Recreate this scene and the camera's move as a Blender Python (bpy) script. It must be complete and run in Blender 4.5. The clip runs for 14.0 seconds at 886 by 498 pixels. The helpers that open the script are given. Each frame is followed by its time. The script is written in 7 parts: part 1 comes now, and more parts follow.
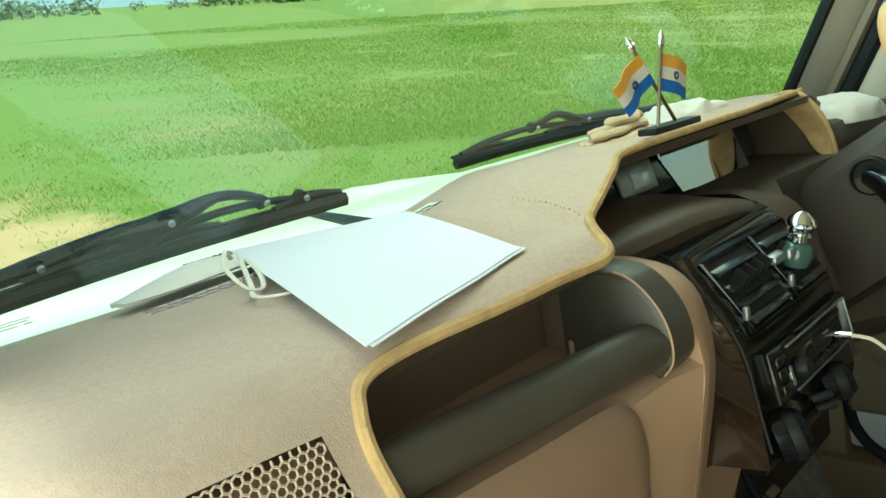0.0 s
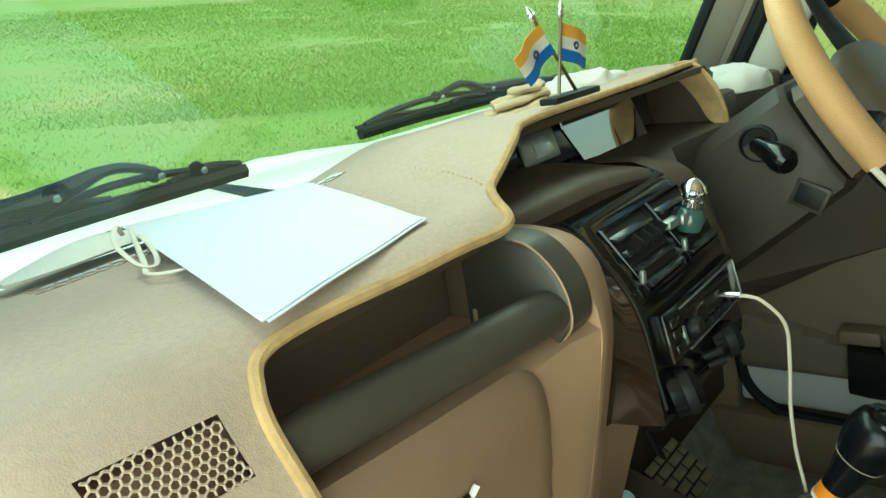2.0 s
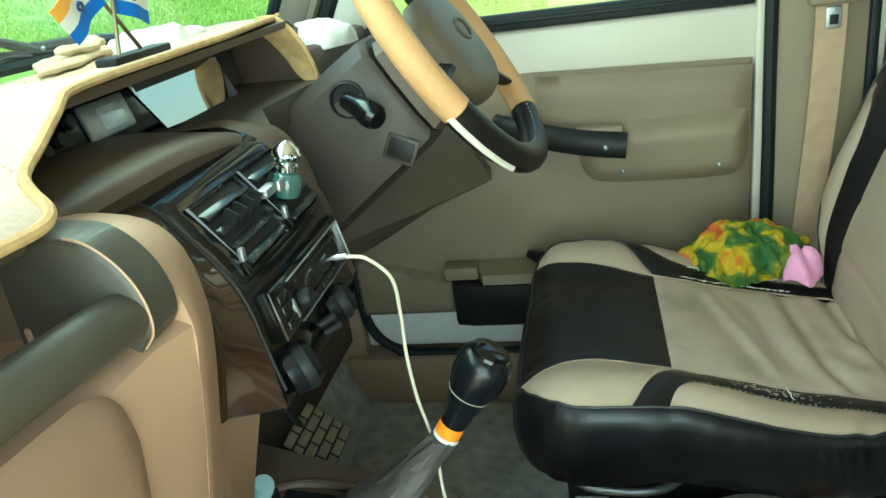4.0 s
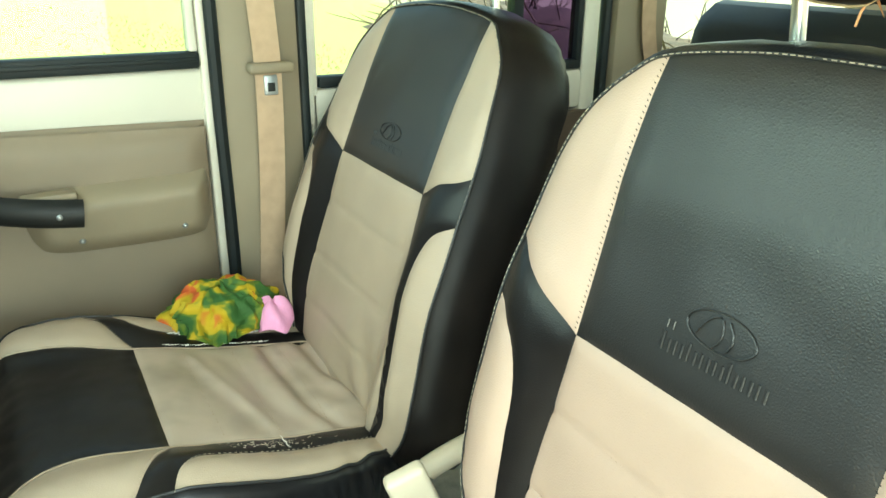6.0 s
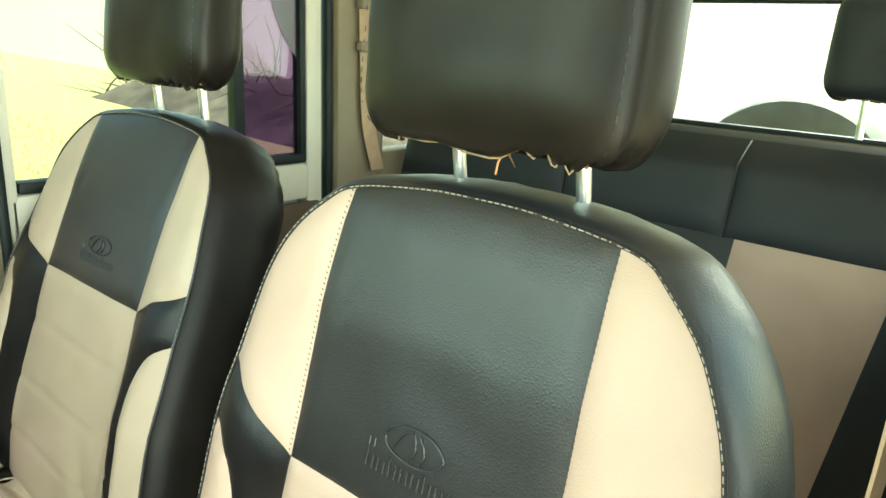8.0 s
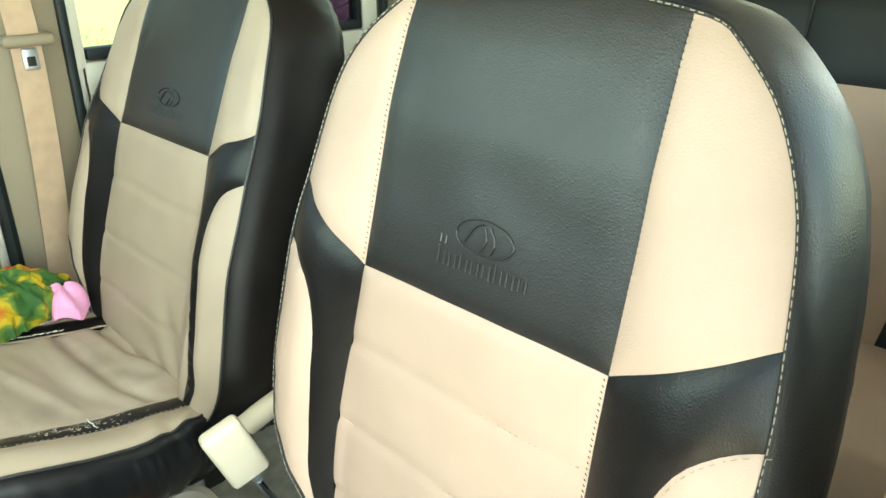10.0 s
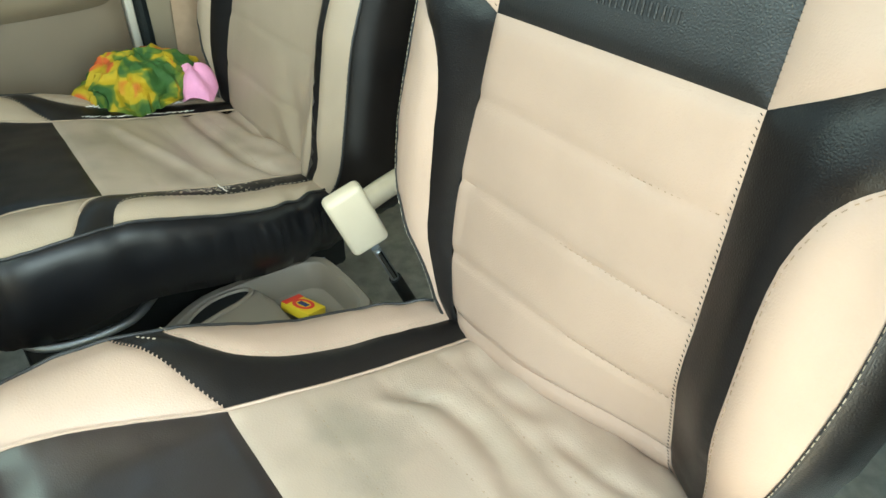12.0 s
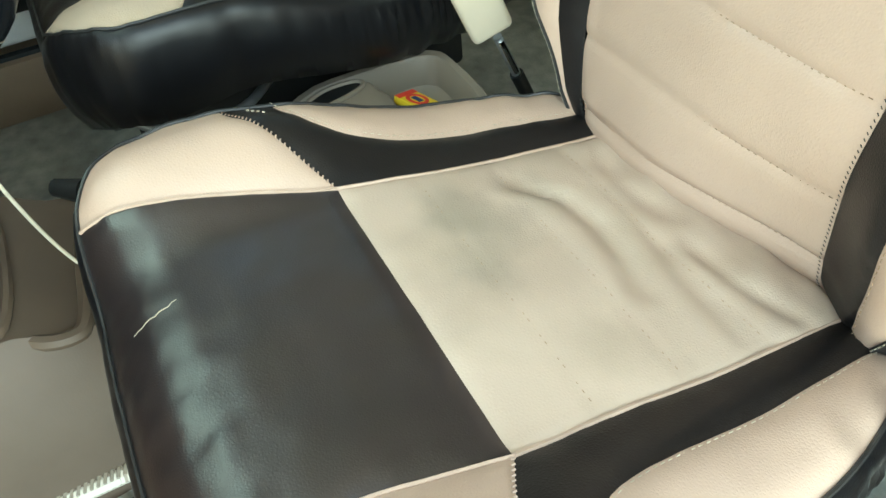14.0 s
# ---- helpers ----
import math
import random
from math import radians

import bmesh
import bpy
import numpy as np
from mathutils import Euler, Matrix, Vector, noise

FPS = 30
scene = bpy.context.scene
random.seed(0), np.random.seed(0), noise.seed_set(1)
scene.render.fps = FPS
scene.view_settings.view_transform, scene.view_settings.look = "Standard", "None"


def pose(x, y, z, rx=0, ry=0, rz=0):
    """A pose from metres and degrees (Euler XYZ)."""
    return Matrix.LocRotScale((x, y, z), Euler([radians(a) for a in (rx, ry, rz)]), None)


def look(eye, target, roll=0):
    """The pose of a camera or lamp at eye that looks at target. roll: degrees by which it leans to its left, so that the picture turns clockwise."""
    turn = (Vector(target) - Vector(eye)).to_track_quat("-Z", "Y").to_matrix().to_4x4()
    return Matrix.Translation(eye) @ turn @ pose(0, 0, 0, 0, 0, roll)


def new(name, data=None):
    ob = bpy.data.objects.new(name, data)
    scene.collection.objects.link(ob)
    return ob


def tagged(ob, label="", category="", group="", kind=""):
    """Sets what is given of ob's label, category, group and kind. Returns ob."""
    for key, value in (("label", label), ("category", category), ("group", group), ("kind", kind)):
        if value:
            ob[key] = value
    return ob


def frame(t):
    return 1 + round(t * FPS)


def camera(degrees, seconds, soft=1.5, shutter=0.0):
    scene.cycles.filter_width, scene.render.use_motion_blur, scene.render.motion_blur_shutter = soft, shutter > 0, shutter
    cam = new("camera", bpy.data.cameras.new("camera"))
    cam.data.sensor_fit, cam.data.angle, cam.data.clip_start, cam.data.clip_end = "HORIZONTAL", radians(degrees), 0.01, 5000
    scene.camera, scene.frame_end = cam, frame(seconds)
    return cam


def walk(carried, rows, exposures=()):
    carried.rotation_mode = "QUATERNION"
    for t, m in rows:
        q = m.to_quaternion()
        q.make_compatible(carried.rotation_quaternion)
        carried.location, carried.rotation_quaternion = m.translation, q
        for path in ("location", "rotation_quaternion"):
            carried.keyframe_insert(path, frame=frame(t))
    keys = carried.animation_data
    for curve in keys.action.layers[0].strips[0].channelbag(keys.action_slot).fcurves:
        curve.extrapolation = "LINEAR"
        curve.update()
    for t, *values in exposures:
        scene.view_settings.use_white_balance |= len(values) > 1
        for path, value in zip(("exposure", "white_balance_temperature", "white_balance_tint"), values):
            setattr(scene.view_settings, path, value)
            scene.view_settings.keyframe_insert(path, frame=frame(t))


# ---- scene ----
cam = camera(60.7, 14.0)
PATH = [
    (0, (-0.816, 0.423, 1.134), (0.524, 1.852, 0.73), -9.7),
    (0.5, (-0.813, 0.425, 1.132), (0.496, 1.866, 0.673), -9.7),
    (1, (-0.808, 0.425, 1.129), (0.524, 1.831, 0.63), -10.0),
    (1.5, (-0.81, 0.418, 1.134), (0.588, 1.755, 0.627), -9.6),
    (2, (-0.809, 0.417, 1.133), (0.657, 1.676, 0.616), -9.4),
    (2.2, (-0.807, 0.42, 1.135), (0.691, 1.627, 0.587), -8.8),
    (4.3, (-0.722, 0.418, 1.119), (1.102, 0.672, 0.34), -7.3),
    (4.5, (-0.718, 0.422, 1.12), (1.111, 0.577, 0.328), -6.5),
    (5, (-0.711, 0.435, 1.124), (1.119, 0.243, 0.34), -3.4),
    (5.5, (-0.702, 0.439, 1.128), (1.047, -0.152, 0.358), -1.2),
    (6, (-0.7, 0.43, 1.143), (0.918, -0.494, 0.415), 0.6),
    (6.5, (-0.716, 0.416, 1.182), (0.746, -0.789, 0.541), 2.6),
    (7, (-0.734, 0.404, 1.208), (0.631, -0.947, 0.65), 2.9),
    (7.2, (-0.741, 0.4, 1.22), (0.578, -1.013, 0.706), 3.4),
    (9.3, (-0.738, 0.397, 1.166), (0.5, -1.038, 0.527), 1.3),
    (9.5, (-0.747, 0.414, 1.16), (0.504, -1.004, 0.508), 1.3),
    (10, (-0.761, 0.43, 1.12), (0.556, -0.853, 0.333), -0.5),
    (10.5, (-0.772, 0.439, 1.095), (0.58, -0.773, 0.256), -0.8),
    (11, (-0.777, 0.455, 1.087), (0.633, -0.665, 0.216), -1.5),
    (11.5, (-0.768, 0.472, 1.05), (0.631, -0.533, 0.034), -1.1),
    (12, (-0.764, 0.454, 1.019), (0.603, -0.484, -0.098), -1.9),
    (12.5, (-0.757, 0.447, 1.02), (0.608, -0.489, -0.103), -1.0),
    (13, (-0.75, 0.462, 1.004), (0.615, -0.387, -0.186), -1.6),
    (13.5, (-0.743, 0.461, 0.973), (0.6, -0.283, -0.307), -2.4),
    (14, (-0.741, 0.459, 0.942), (0.549, -0.085, -0.486), -6.4),
]
walk(cam, [(t, look(eye, target, roll)) for t, eye, target, roll in PATH], ((0.0, 0.78, 6300, -19), (1.0, 1.00, 6200, -22), (2.2, 0.95, 6050, -25), (4.3, 2.02, 5500, -23), (5.0, 2.32, 5450, -19), (5.5, 2.26, 5700, -18), (7.2, 2.44, 6150, -18), (9.3, 2.48, 6050, -15), (10.5, 2.42, 5850, -12), (11.5, 2.14, 5800, -11), (14.0, 2.04, 5750, -14)))
# ---------- light and sky ----------
world = bpy.data.worlds.new("sky")
scene.world = world
world.use_nodes = True
wn, wl = world.node_tree.nodes, world.node_tree.links
sky = wn.new("ShaderNodeTexSky")
sky.sky_type = "NISHITA"
sky.sun_disc = False
sky.sun_elevation, sky.sun_rotation = radians(56), radians(183)
sky.air_density, sky.dust_density = 1.0, 3.0
wl.new(sky.outputs[0], wn["Background"].inputs[0])
# the field falls away behind the car, so the bright sky reaches below the level line
way, split, floor_z, join = wn.new("ShaderNodeTexCoord"), wn.new("ShaderNodeSeparateXYZ"), wn.new("ShaderNodeMath"), wn.new("ShaderNodeCombineXYZ")
floor_z.operation = "MAXIMUM"
floor_z.inputs[1].default_value = 0.04
wl.new(way.outputs["Generated"], split.inputs[0])
wl.new(split.outputs["X"], join.inputs["X"])
wl.new(split.outputs["Y"], join.inputs["Y"])
wl.new(split.outputs["Z"], floor_z.inputs[0])
wl.new(floor_z.outputs[0], join.inputs["Z"])
wl.new(join.outputs[0], sky.inputs["Vector"])
wn["Background"].inputs[1].default_value = 0.15
sun_data = bpy.data.lights.new("sun", "SUN")
sun_data.energy, sun_data.angle, sun_data.color = 5.0, radians(12), (1.0, 0.95, 0.87)
sun = new("sun", sun_data)
# from behind the car, high up
sun.matrix_world = look((-0.3, -6.0, 9.0), (0, 0, 0))

# daylight through the open front doorway, the rear side window and the top of the windscreen
for name, at, aim, wide, high, power in (("doorway_light", (-1.40, 0.42, 0.95), (0.1, 0.25, 0.80), 1.3, 1.3, 10.5), ("side_window_light", (-0.80, -1.4, 1.22), (0.2, -1.0, 0.8), 0.8, 0.5, 3.0), ("windscreen_light", (0.0, 0.93, 1.36), (0.0, 0.30, 0.80), 1.1, 0.22, 2.2)):
    lamp = bpy.data.lights.new(name, "AREA")
    lamp.shape, lamp.size, lamp.size_y, lamp.energy, lamp.color = "RECTANGLE", wide, high, power, (1.0, 0.95, 0.87)
    new(name, lamp).matrix_world = look(at, aim)

# ---------- materials ----------
def material(name, colour, rough=0.5, metal=0.0, vary=0.12, scale=8.0, bump=0.0, bump_scale=200.0, coat=0.0, stain=None, stain_scale=5.0, kind="noise", spec=0.5, sheen=0.0):
    """A surface with two scales of colour variation and fine relief."""
    m = bpy.data.materials.new(name)
    m.use_nodes = True
    n, l = m.node_tree.nodes, m.node_tree.links
    b = n["Principled BSDF"]
    b.inputs["Roughness"].default_value, b.inputs["Metallic"].default_value = rough, metal
    b.inputs["Coat Weight"].default_value = coat
    b.inputs["Specular IOR Level"].default_value = spec
    b.inputs["Sheen Weight"].default_value = sheen
    co = n.new("ShaderNodeTexCoord")
    no = n.new("ShaderNodeTexNoise")
    no.inputs["Scale"].default_value, no.inputs["Detail"].default_value = scale, 6.0
    l.new(co.outputs["Object"], no.inputs["Vector"])
    ramp = n.new("ShaderNodeValToRGB")
    ramp.color_ramp.elements[0].position, ramp.color_ramp.elements[1].position = 0.3, 0.7
    ramp.color_ramp.elements[0].color = (*[c * (1 - vary) for c in colour], 1)
    ramp.color_ramp.elements[1].color = (*[min(1, c * (1 + vary)) for c in colour], 1)
    l.new(no.outputs[0], ramp.inputs[0])
    out = ramp.outputs[0]
    if stain:
        no2 = n.new("ShaderNodeTexNoise")
        no2.inputs["Scale"].default_value, no2.inputs["Detail"].default_value = stain_scale, 3.0
        l.new(co.outputs["Object"], no2.inputs["Vector"])
        r2 = n.new("ShaderNodeValToRGB")
        r2.color_ramp.elements[0].position, r2.color_ramp.elements[1].position = 0.5, 0.78
        r2.color_ramp.elements[0].color, r2.color_ramp.elements[1].color = (0, 0, 0, 1), (1, 1, 1, 1)
        mix = n.new("ShaderNodeMix")
        mix.data_type = "RGBA"
        mix.inputs[7].default_value = (*stain, 1)
        l.new(no2.outputs[0], r2.inputs[0])
        l.new(r2.outputs[0], mix.inputs[0])
        l.new(out, mix.inputs[6])
        out = mix.outputs[2]
    l.new(out, b.inputs["Base Color"])
    if bump:
        if kind == "cells":
            tex = n.new("ShaderNodeTexVoronoi")
            tex.feature = "DISTANCE_TO_EDGE"
            tex.inputs["Scale"].default_value = bump_scale
        else:
            tex = n.new("ShaderNodeTexNoise")
            tex.inputs["Scale"].default_value, tex.inputs["Detail"].default_value = bump_scale, 4.0
        l.new(co.outputs["Object"], tex.inputs["Vector"])
        bp = n.new("ShaderNodeBump")
        bp.inputs["Strength"].default_value, bp.inputs["Distance"].default_value = bump, 0.002
        l.new(tex.outputs[0], bp.inputs["Height"])
        l.new(bp.outputs[0], b.inputs["Normal"])
    return m


beige_leather = material("beige_leather", (0.450, 0.334, 0.260), 0.46, vary=0.06, scale=9, bump=0.18, bump_scale=340, kind="cells")
aged_leather = material("aged_beige_leather", (0.405, 0.325, 0.243), 0.44, vary=0.07, scale=8, bump=0.18, bump_scale=340, kind="cells", stain=(0.36, 0.285, 0.205), stain_scale=6)
worn_leather = material("worn_beige_leather", (0.45, 0.365, 0.285), 0.42, vary=0.08, scale=7, bump=0.15, bump_scale=600, kind="cells", stain=(0.27, 0.225, 0.165), stain_scale=8)
black_leather = material("black_leather", (0.009, 0.008, 0.008), 0.36, vary=0.25, scale=9, bump=0.15, bump_scale=360, kind="cells", spec=0.30)
front_leather = material("black_seat_front_leather", (0.022, 0.017, 0.017), 0.32, vary=0.2, scale=9, bump=0.09, bump_scale=420, kind="cells", spec=0.7)
sheen_leather = material("black_back_leather", (0.013, 0.013, 0.013), 0.42, vary=0.25, scale=9, bump=0.17, bump_scale=360, kind="cells", spec=0.68)
dark_band = material("dull_black_leather", (0.012, 0.010, 0.009), 0.36, vary=0.3, scale=12, bump=0.18, bump_scale=600, kind="cells", spec=0.16)
band_leather = material("band_black_leather", (0.014, 0.015, 0.017), 0.37, vary=0.3, scale=12, bump=0.22, bump_scale=330, kind="cells", spec=1.0)
bench_leather = material("bench_black_leather", (0.011, 0.014, 0.016), 0.5, vary=0.2, scale=9, bump=0.22, bump_scale=380, kind="cells")
headrest_leather = material("dark_brown_leather", (0.011, 0.009, 0.007), 0.34, vary=0.25, scale=10, bump=0.10, bump_scale=700, kind="cells", spec=0.20)
skirt_leather = material("skirt_black_leather", (0.007, 0.007, 0.008), 0.33, vary=0.3, scale=12, bump=0.09, bump_scale=420, kind="cells", spec=0.36)
piping_mat = material("black_piping", (0.02, 0.02, 0.02), 0.45, vary=0.2)
seam_thread = material("beige_seam_thread", (0.28, 0.20, 0.13), 0.8, vary=0.2, scale=60)
hem_thread = material("tan_hem_thread", (0.28, 0.20, 0.11), 0.8, vary=0.2, scale=60)
thread_mat = material("thread", (0.40, 0.35, 0.27), 0.8, vary=0.2, scale=60)
felt = material("felt", (0.51, 0.397, 0.305), 0.95, vary=0.09, scale=240, bump=0.35, bump_scale=800, stain=(0.43, 0.335, 0.255), stain_scale=9, spec=0.15, sheen=0.2)
binding_mat = material("felt_binding", (0.52, 0.35, 0.16), 0.85, vary=0.15, scale=70, bump=0.4, bump_scale=500)
dash_dark = material("dash_dark_plastic", (0.085, 0.059, 0.040), 0.50, vary=0.10, scale=20, bump=0.12, bump_scale=700)
shroud_dark = material("shroud_dark_plastic", (0.043, 0.034, 0.026), 0.5, vary=0.1, scale=20, bump=0.12, bump_scale=700)
knee_brown = material("knee_brown_plastic", (0.072, 0.058, 0.042), 0.55, vary=0.08, scale=14, bump=0.12, bump_scale=700)
tray_brown = material("tray_brown_plastic", (0.20, 0.14, 0.092), 0.6, vary=0.06, scale=12, bump=0.1, bump_scale=700)
dash_grey = material("grip_grey_plastic", (0.062, 0.054, 0.040), 0.42, vary=0.10, scale=20, bump=0.12, bump_scale=700)
dash_tan = material("dash_tan_plastic", (0.43, 0.275, 0.172), 0.5, vary=0.07, scale=12, bump=0.10, bump_scale=700)
dash_brown = material("glovebox_brown_plastic", (0.26, 0.162, 0.10), 0.5, vary=0.08, scale=12, bump=0.12, bump_scale=700)
gloss_black = material("gloss_black", (0.006, 0.006, 0.006), 0.12, vary=0.3, scale=14, spec=0.5)
knob_black = material("knob_black_plastic", (0.006, 0.007, 0.009), 0.26, vary=0.2, scale=20, spec=0.36)
slat_grey = material("grey_slat_plastic", (0.018, 0.020, 0.020), 0.20, vary=0.1, scale=20, spec=0.5)
matt_black = material("matt_black", (0.011, 0.012, 0.012), 0.5, vary=0.2, scale=14, bump=0.1, bump_scale=400, spec=0.32)
wood_trim = material("wood_trim", (0.034, 0.019, 0.011), 0.14, vary=0.5, scale=18, coat=0.8, stain=(0.105, 0.054, 0.026), stain_scale=12)
wiper_black = material("wiper_black_paint", (0.006, 0.011, 0.016), 0.45, vary=0.3, scale=30, bump=0.05, spec=0.22)
rubber = material("rubber", (0.010, 0.014, 0.015), 0.55, vary=0.2, scale=20, bump=0.15, bump_scale=300, spec=0.32)
post_chrome = material("post_chrome", (0.92, 0.92, 0.90), 0.30, metal=1.0, vary=0.05, scale=20)
chrome = material("chrome", (0.85, 0.85, 0.84), 0.09, metal=1.0, vary=0.05, scale=20)
dull_metal = material("dull_metal", (0.42, 0.44, 0.45), 0.40, metal=0.8, vary=0.2, scale=20)
brass = material("brass", (0.30, 0.25, 0.15), 0.32, metal=0.9, vary=0.2, scale=30)
paint_white = material("white_car_paint", (0.80, 0.80, 0.77), 0.30, vary=0.02, scale=4, coat=0.4)
trim_cream = material("cream_trim", (0.62, 0.59, 0.50), 0.45, vary=0.03, scale=6, bump=0.05)
door_trim = material("door_trim_vinyl", (0.215, 0.170, 0.116), 0.55, vary=0.06, scale=8, bump=0.2, bump_scale=500, kind="cells")
pillar_trim = material("pillar_trim", (0.25, 0.205, 0.14), 0.6, vary=0.07, scale=8, bump=0.1, bump_scale=400)
belt_web = material("belt_webbing", (0.46, 0.33, 0.22), 0.7, vary=0.08, scale=40, bump=0.4, bump_scale=600)
paper_mat = material("white_paper", (0.80, 0.82, 0.89), 0.75, vary=0.01, scale=5)
cloth_white = material("white_cloth", (0.74, 0.73, 0.68), 0.9, vary=0.05, scale=20, bump=0.4, bump_scale=400)
cloth_beige = material("beige_cloth", (0.58, 0.47, 0.30), 0.9, vary=0.12, scale=30, bump=0.4, bump_scale=400)
strap_white = material("white_elastic", (0.78, 0.74, 0.64), 0.8, vary=0.05, scale=40)
carpet = material("grey_carpet", (0.44, 0.44, 0.39), 0.95, vary=0.25, scale=35, bump=0.6, bump_scale=250, stain=(0.27, 0.255, 0.21), stain_scale=6)
black_mat = material("black_floor_mat", (0.040, 0.042, 0.040), 0.7, vary=0.3, scale=20, bump=0.3, bump_scale=150)
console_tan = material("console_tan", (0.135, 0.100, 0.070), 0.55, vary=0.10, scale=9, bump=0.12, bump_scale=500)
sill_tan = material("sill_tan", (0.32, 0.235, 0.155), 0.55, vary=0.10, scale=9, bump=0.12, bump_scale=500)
console_grey = material("console_grey_brown", (0.225, 0.195, 0.155), 0.5, vary=0.07, scale=9, bump=0.12, bump_scale=500)
vinyl_grey = material("gear_boot_vinyl", (0.10, 0.09, 0.085), 0.5, vary=0.2, scale=15, bump=0.25, bump_scale=300)
headliner = material("headliner", (0.52, 0.47, 0.38), 0.95, vary=0.05, scale=20, bump=0.3, bump_scale=300)
saffron = material("saffron_cloth", (0.85, 0.42, 0.06), 0.7, vary=0.05, scale=20)
flag_white = material("flag_white_cloth", (0.80, 0.80, 0.74), 0.7, vary=0.04, scale=20)
flag_blue = material("flag_blue_cloth", (0.02, 0.16, 0.62), 0.7, vary=0.05, scale=20)
navy = material("navy_ink", (0.03, 0.05, 0.16), 0.7, vary=0.1)
rim_tan = material("rim_tan_leather", (0.58, 0.34, 0.15), 0.5, vary=0.08, scale=12, bump=0.5, bump_scale=330, kind="cells")
orange_band = material("orange_band", (0.9, 0.30, 0.02), 0.4, vary=0.05)
cable_white = material("white_cable", (0.72, 0.66, 0.52), 0.5, vary=0.04)
yellow_print = material("yellow_print", (0.80, 0.60, 0.03), 0.5, vary=0.05)
red_print = material("red_print", (0.65, 0.05, 0.03), 0.5, vary=0.05)
pink_cloth = material("pink_cloth", (0.80, 0.36, 0.60), 0.85, vary=0.10, scale=30, bump=0.3, bump_scale=200)
teal_plastic = material("pale_blue_cap", (0.42, 0.60, 0.64), 0.4, vary=0.05)
leaf_dry = material("dry_leaf", (0.50, 0.25, 0.11), 0.7, vary=0.2, scale=60)
earth_dark = material("dark_earth", (0.050, 0.037, 0.028), 0.95, vary=0.6, scale=1.2, bump=0.5, bump_scale=6)
bark = material("bark", (0.10, 0.075, 0.05), 0.9, vary=0.3, scale=15, bump=0.5, bump_scale=40)
# tyre rubber paled, the rear glass's haze put into its colour
tyre_mat = material("hazed_tyre_rubber", (0.09, 0.10, 0.10), 0.75, vary=0.2, scale=20, bump=0.3, bump_scale=80)
smoke_print = material("grey_print", (0.25, 0.25, 0.27), 0.6, vary=0.05)


def pane_glass(name, tint, sheen=0.025):
    m = bpy.data.materials.new(name)
    m.use_nodes = True
    n, l = m.node_tree.nodes, m.node_tree.links
    clear, shine, mix = n.new("ShaderNodeBsdfTransparent"), n.new("ShaderNodeBsdfGlossy"), n.new("ShaderNodeMixShader")
    facing, power, scale = n.new("ShaderNodeLayerWeight"), n.new("ShaderNodeMath"), n.new("ShaderNodeMath")
    clear.inputs[0].default_value = (*tint, 1)
    shine.inputs["Roughness"].default_value = 0.01
    power.operation, scale.operation = "POWER", "MULTIPLY_ADD"
    power.inputs[1].default_value = 4.0
    scale.inputs[1].default_value, scale.inputs[2].default_value = 0.5, sheen
    l.new(facing.outputs["Facing"], power.inputs[0])
    l.new(power.outputs[0], scale.inputs[0])
    l.new(scale.outputs[0], mix.inputs[0])
    l.new(clear.outputs[0], mix.inputs[1])
    l.new(shine.outputs[0], mix.inputs[2])
    l.new(mix.outputs[0], n["Material Output"].inputs[0])
    return m


glass_screen = pane_glass("windscreen_glass", (0.88, 0.96, 0.89), 0.062)
glass_side = pane_glass("side_glass", (0.84, 0.84, 0.76))
glass_purple = pane_glass("purple_film_glass", (0.36, 0.27, 0.38))


def patterned(name, colours, scale, rough=0.8, detail=2.5, twist=0.0):
    """Printed cloth: blots of several colours."""
    m = bpy.data.materials.new(name)
    m.use_nodes = True
    n, l = m.node_tree.nodes, m.node_tree.links
    co, no, ramp = n.new("ShaderNodeTexCoord"), n.new("ShaderNodeTexNoise"), n.new("ShaderNodeValToRGB")
    no.inputs["Scale"].default_value, no.inputs["Detail"].default_value, no.inputs["Distortion"].default_value = scale, detail, twist
    ramp.color_ramp.interpolation = "EASE"
    while len(ramp.color_ramp.elements) < len(colours):
        ramp.color_ramp.elements.new(0.5)
    for e, (p, c) in zip(ramp.color_ramp.elements, colours):
        e.position, e.color = p, (*c, 1)
    l.new(co.outputs["Object"], no.inputs["Vector"])
    l.new(no.outputs[0], ramp.inputs[0])
    l.new(ramp.outputs[0], n["Principled BSDF"].inputs["Base Color"])
    n["Principled BSDF"].inputs["Roughness"].default_value = rough
    return m


scarf_print = patterned("scarf_print", [(0.0, (0.015, 0.05, 0.010)), (0.40, (0.035, 0.10, 0.015)), (0.47, (0.13, 0.18, 0.012)), (0.52, (0.44, 0.33, 0.008)), (0.59, (0.50, 0.35, 0.008)), (0.66, (0.52, 0.10, 0.02))], 21, 0.75, 2.0, 0.6)
field_soil = patterned("field_soil", [(0.0, (0.092, 0.150, 0.024)), (0.46, (0.105, 0.165, 0.028)), (0.60, (0.125, 0.165, 0.040)), (0.78, (0.21, 0.18, 0.085))], 0.30, 0.95)
leaf_grass = patterned("grass_leaf", [(0.0, (0.185, 0.285, 0.040)), (0.5, (0.205, 0.305, 0.048)), (1.0, (0.23, 0.32, 0.06))], 0.5, 0.7)
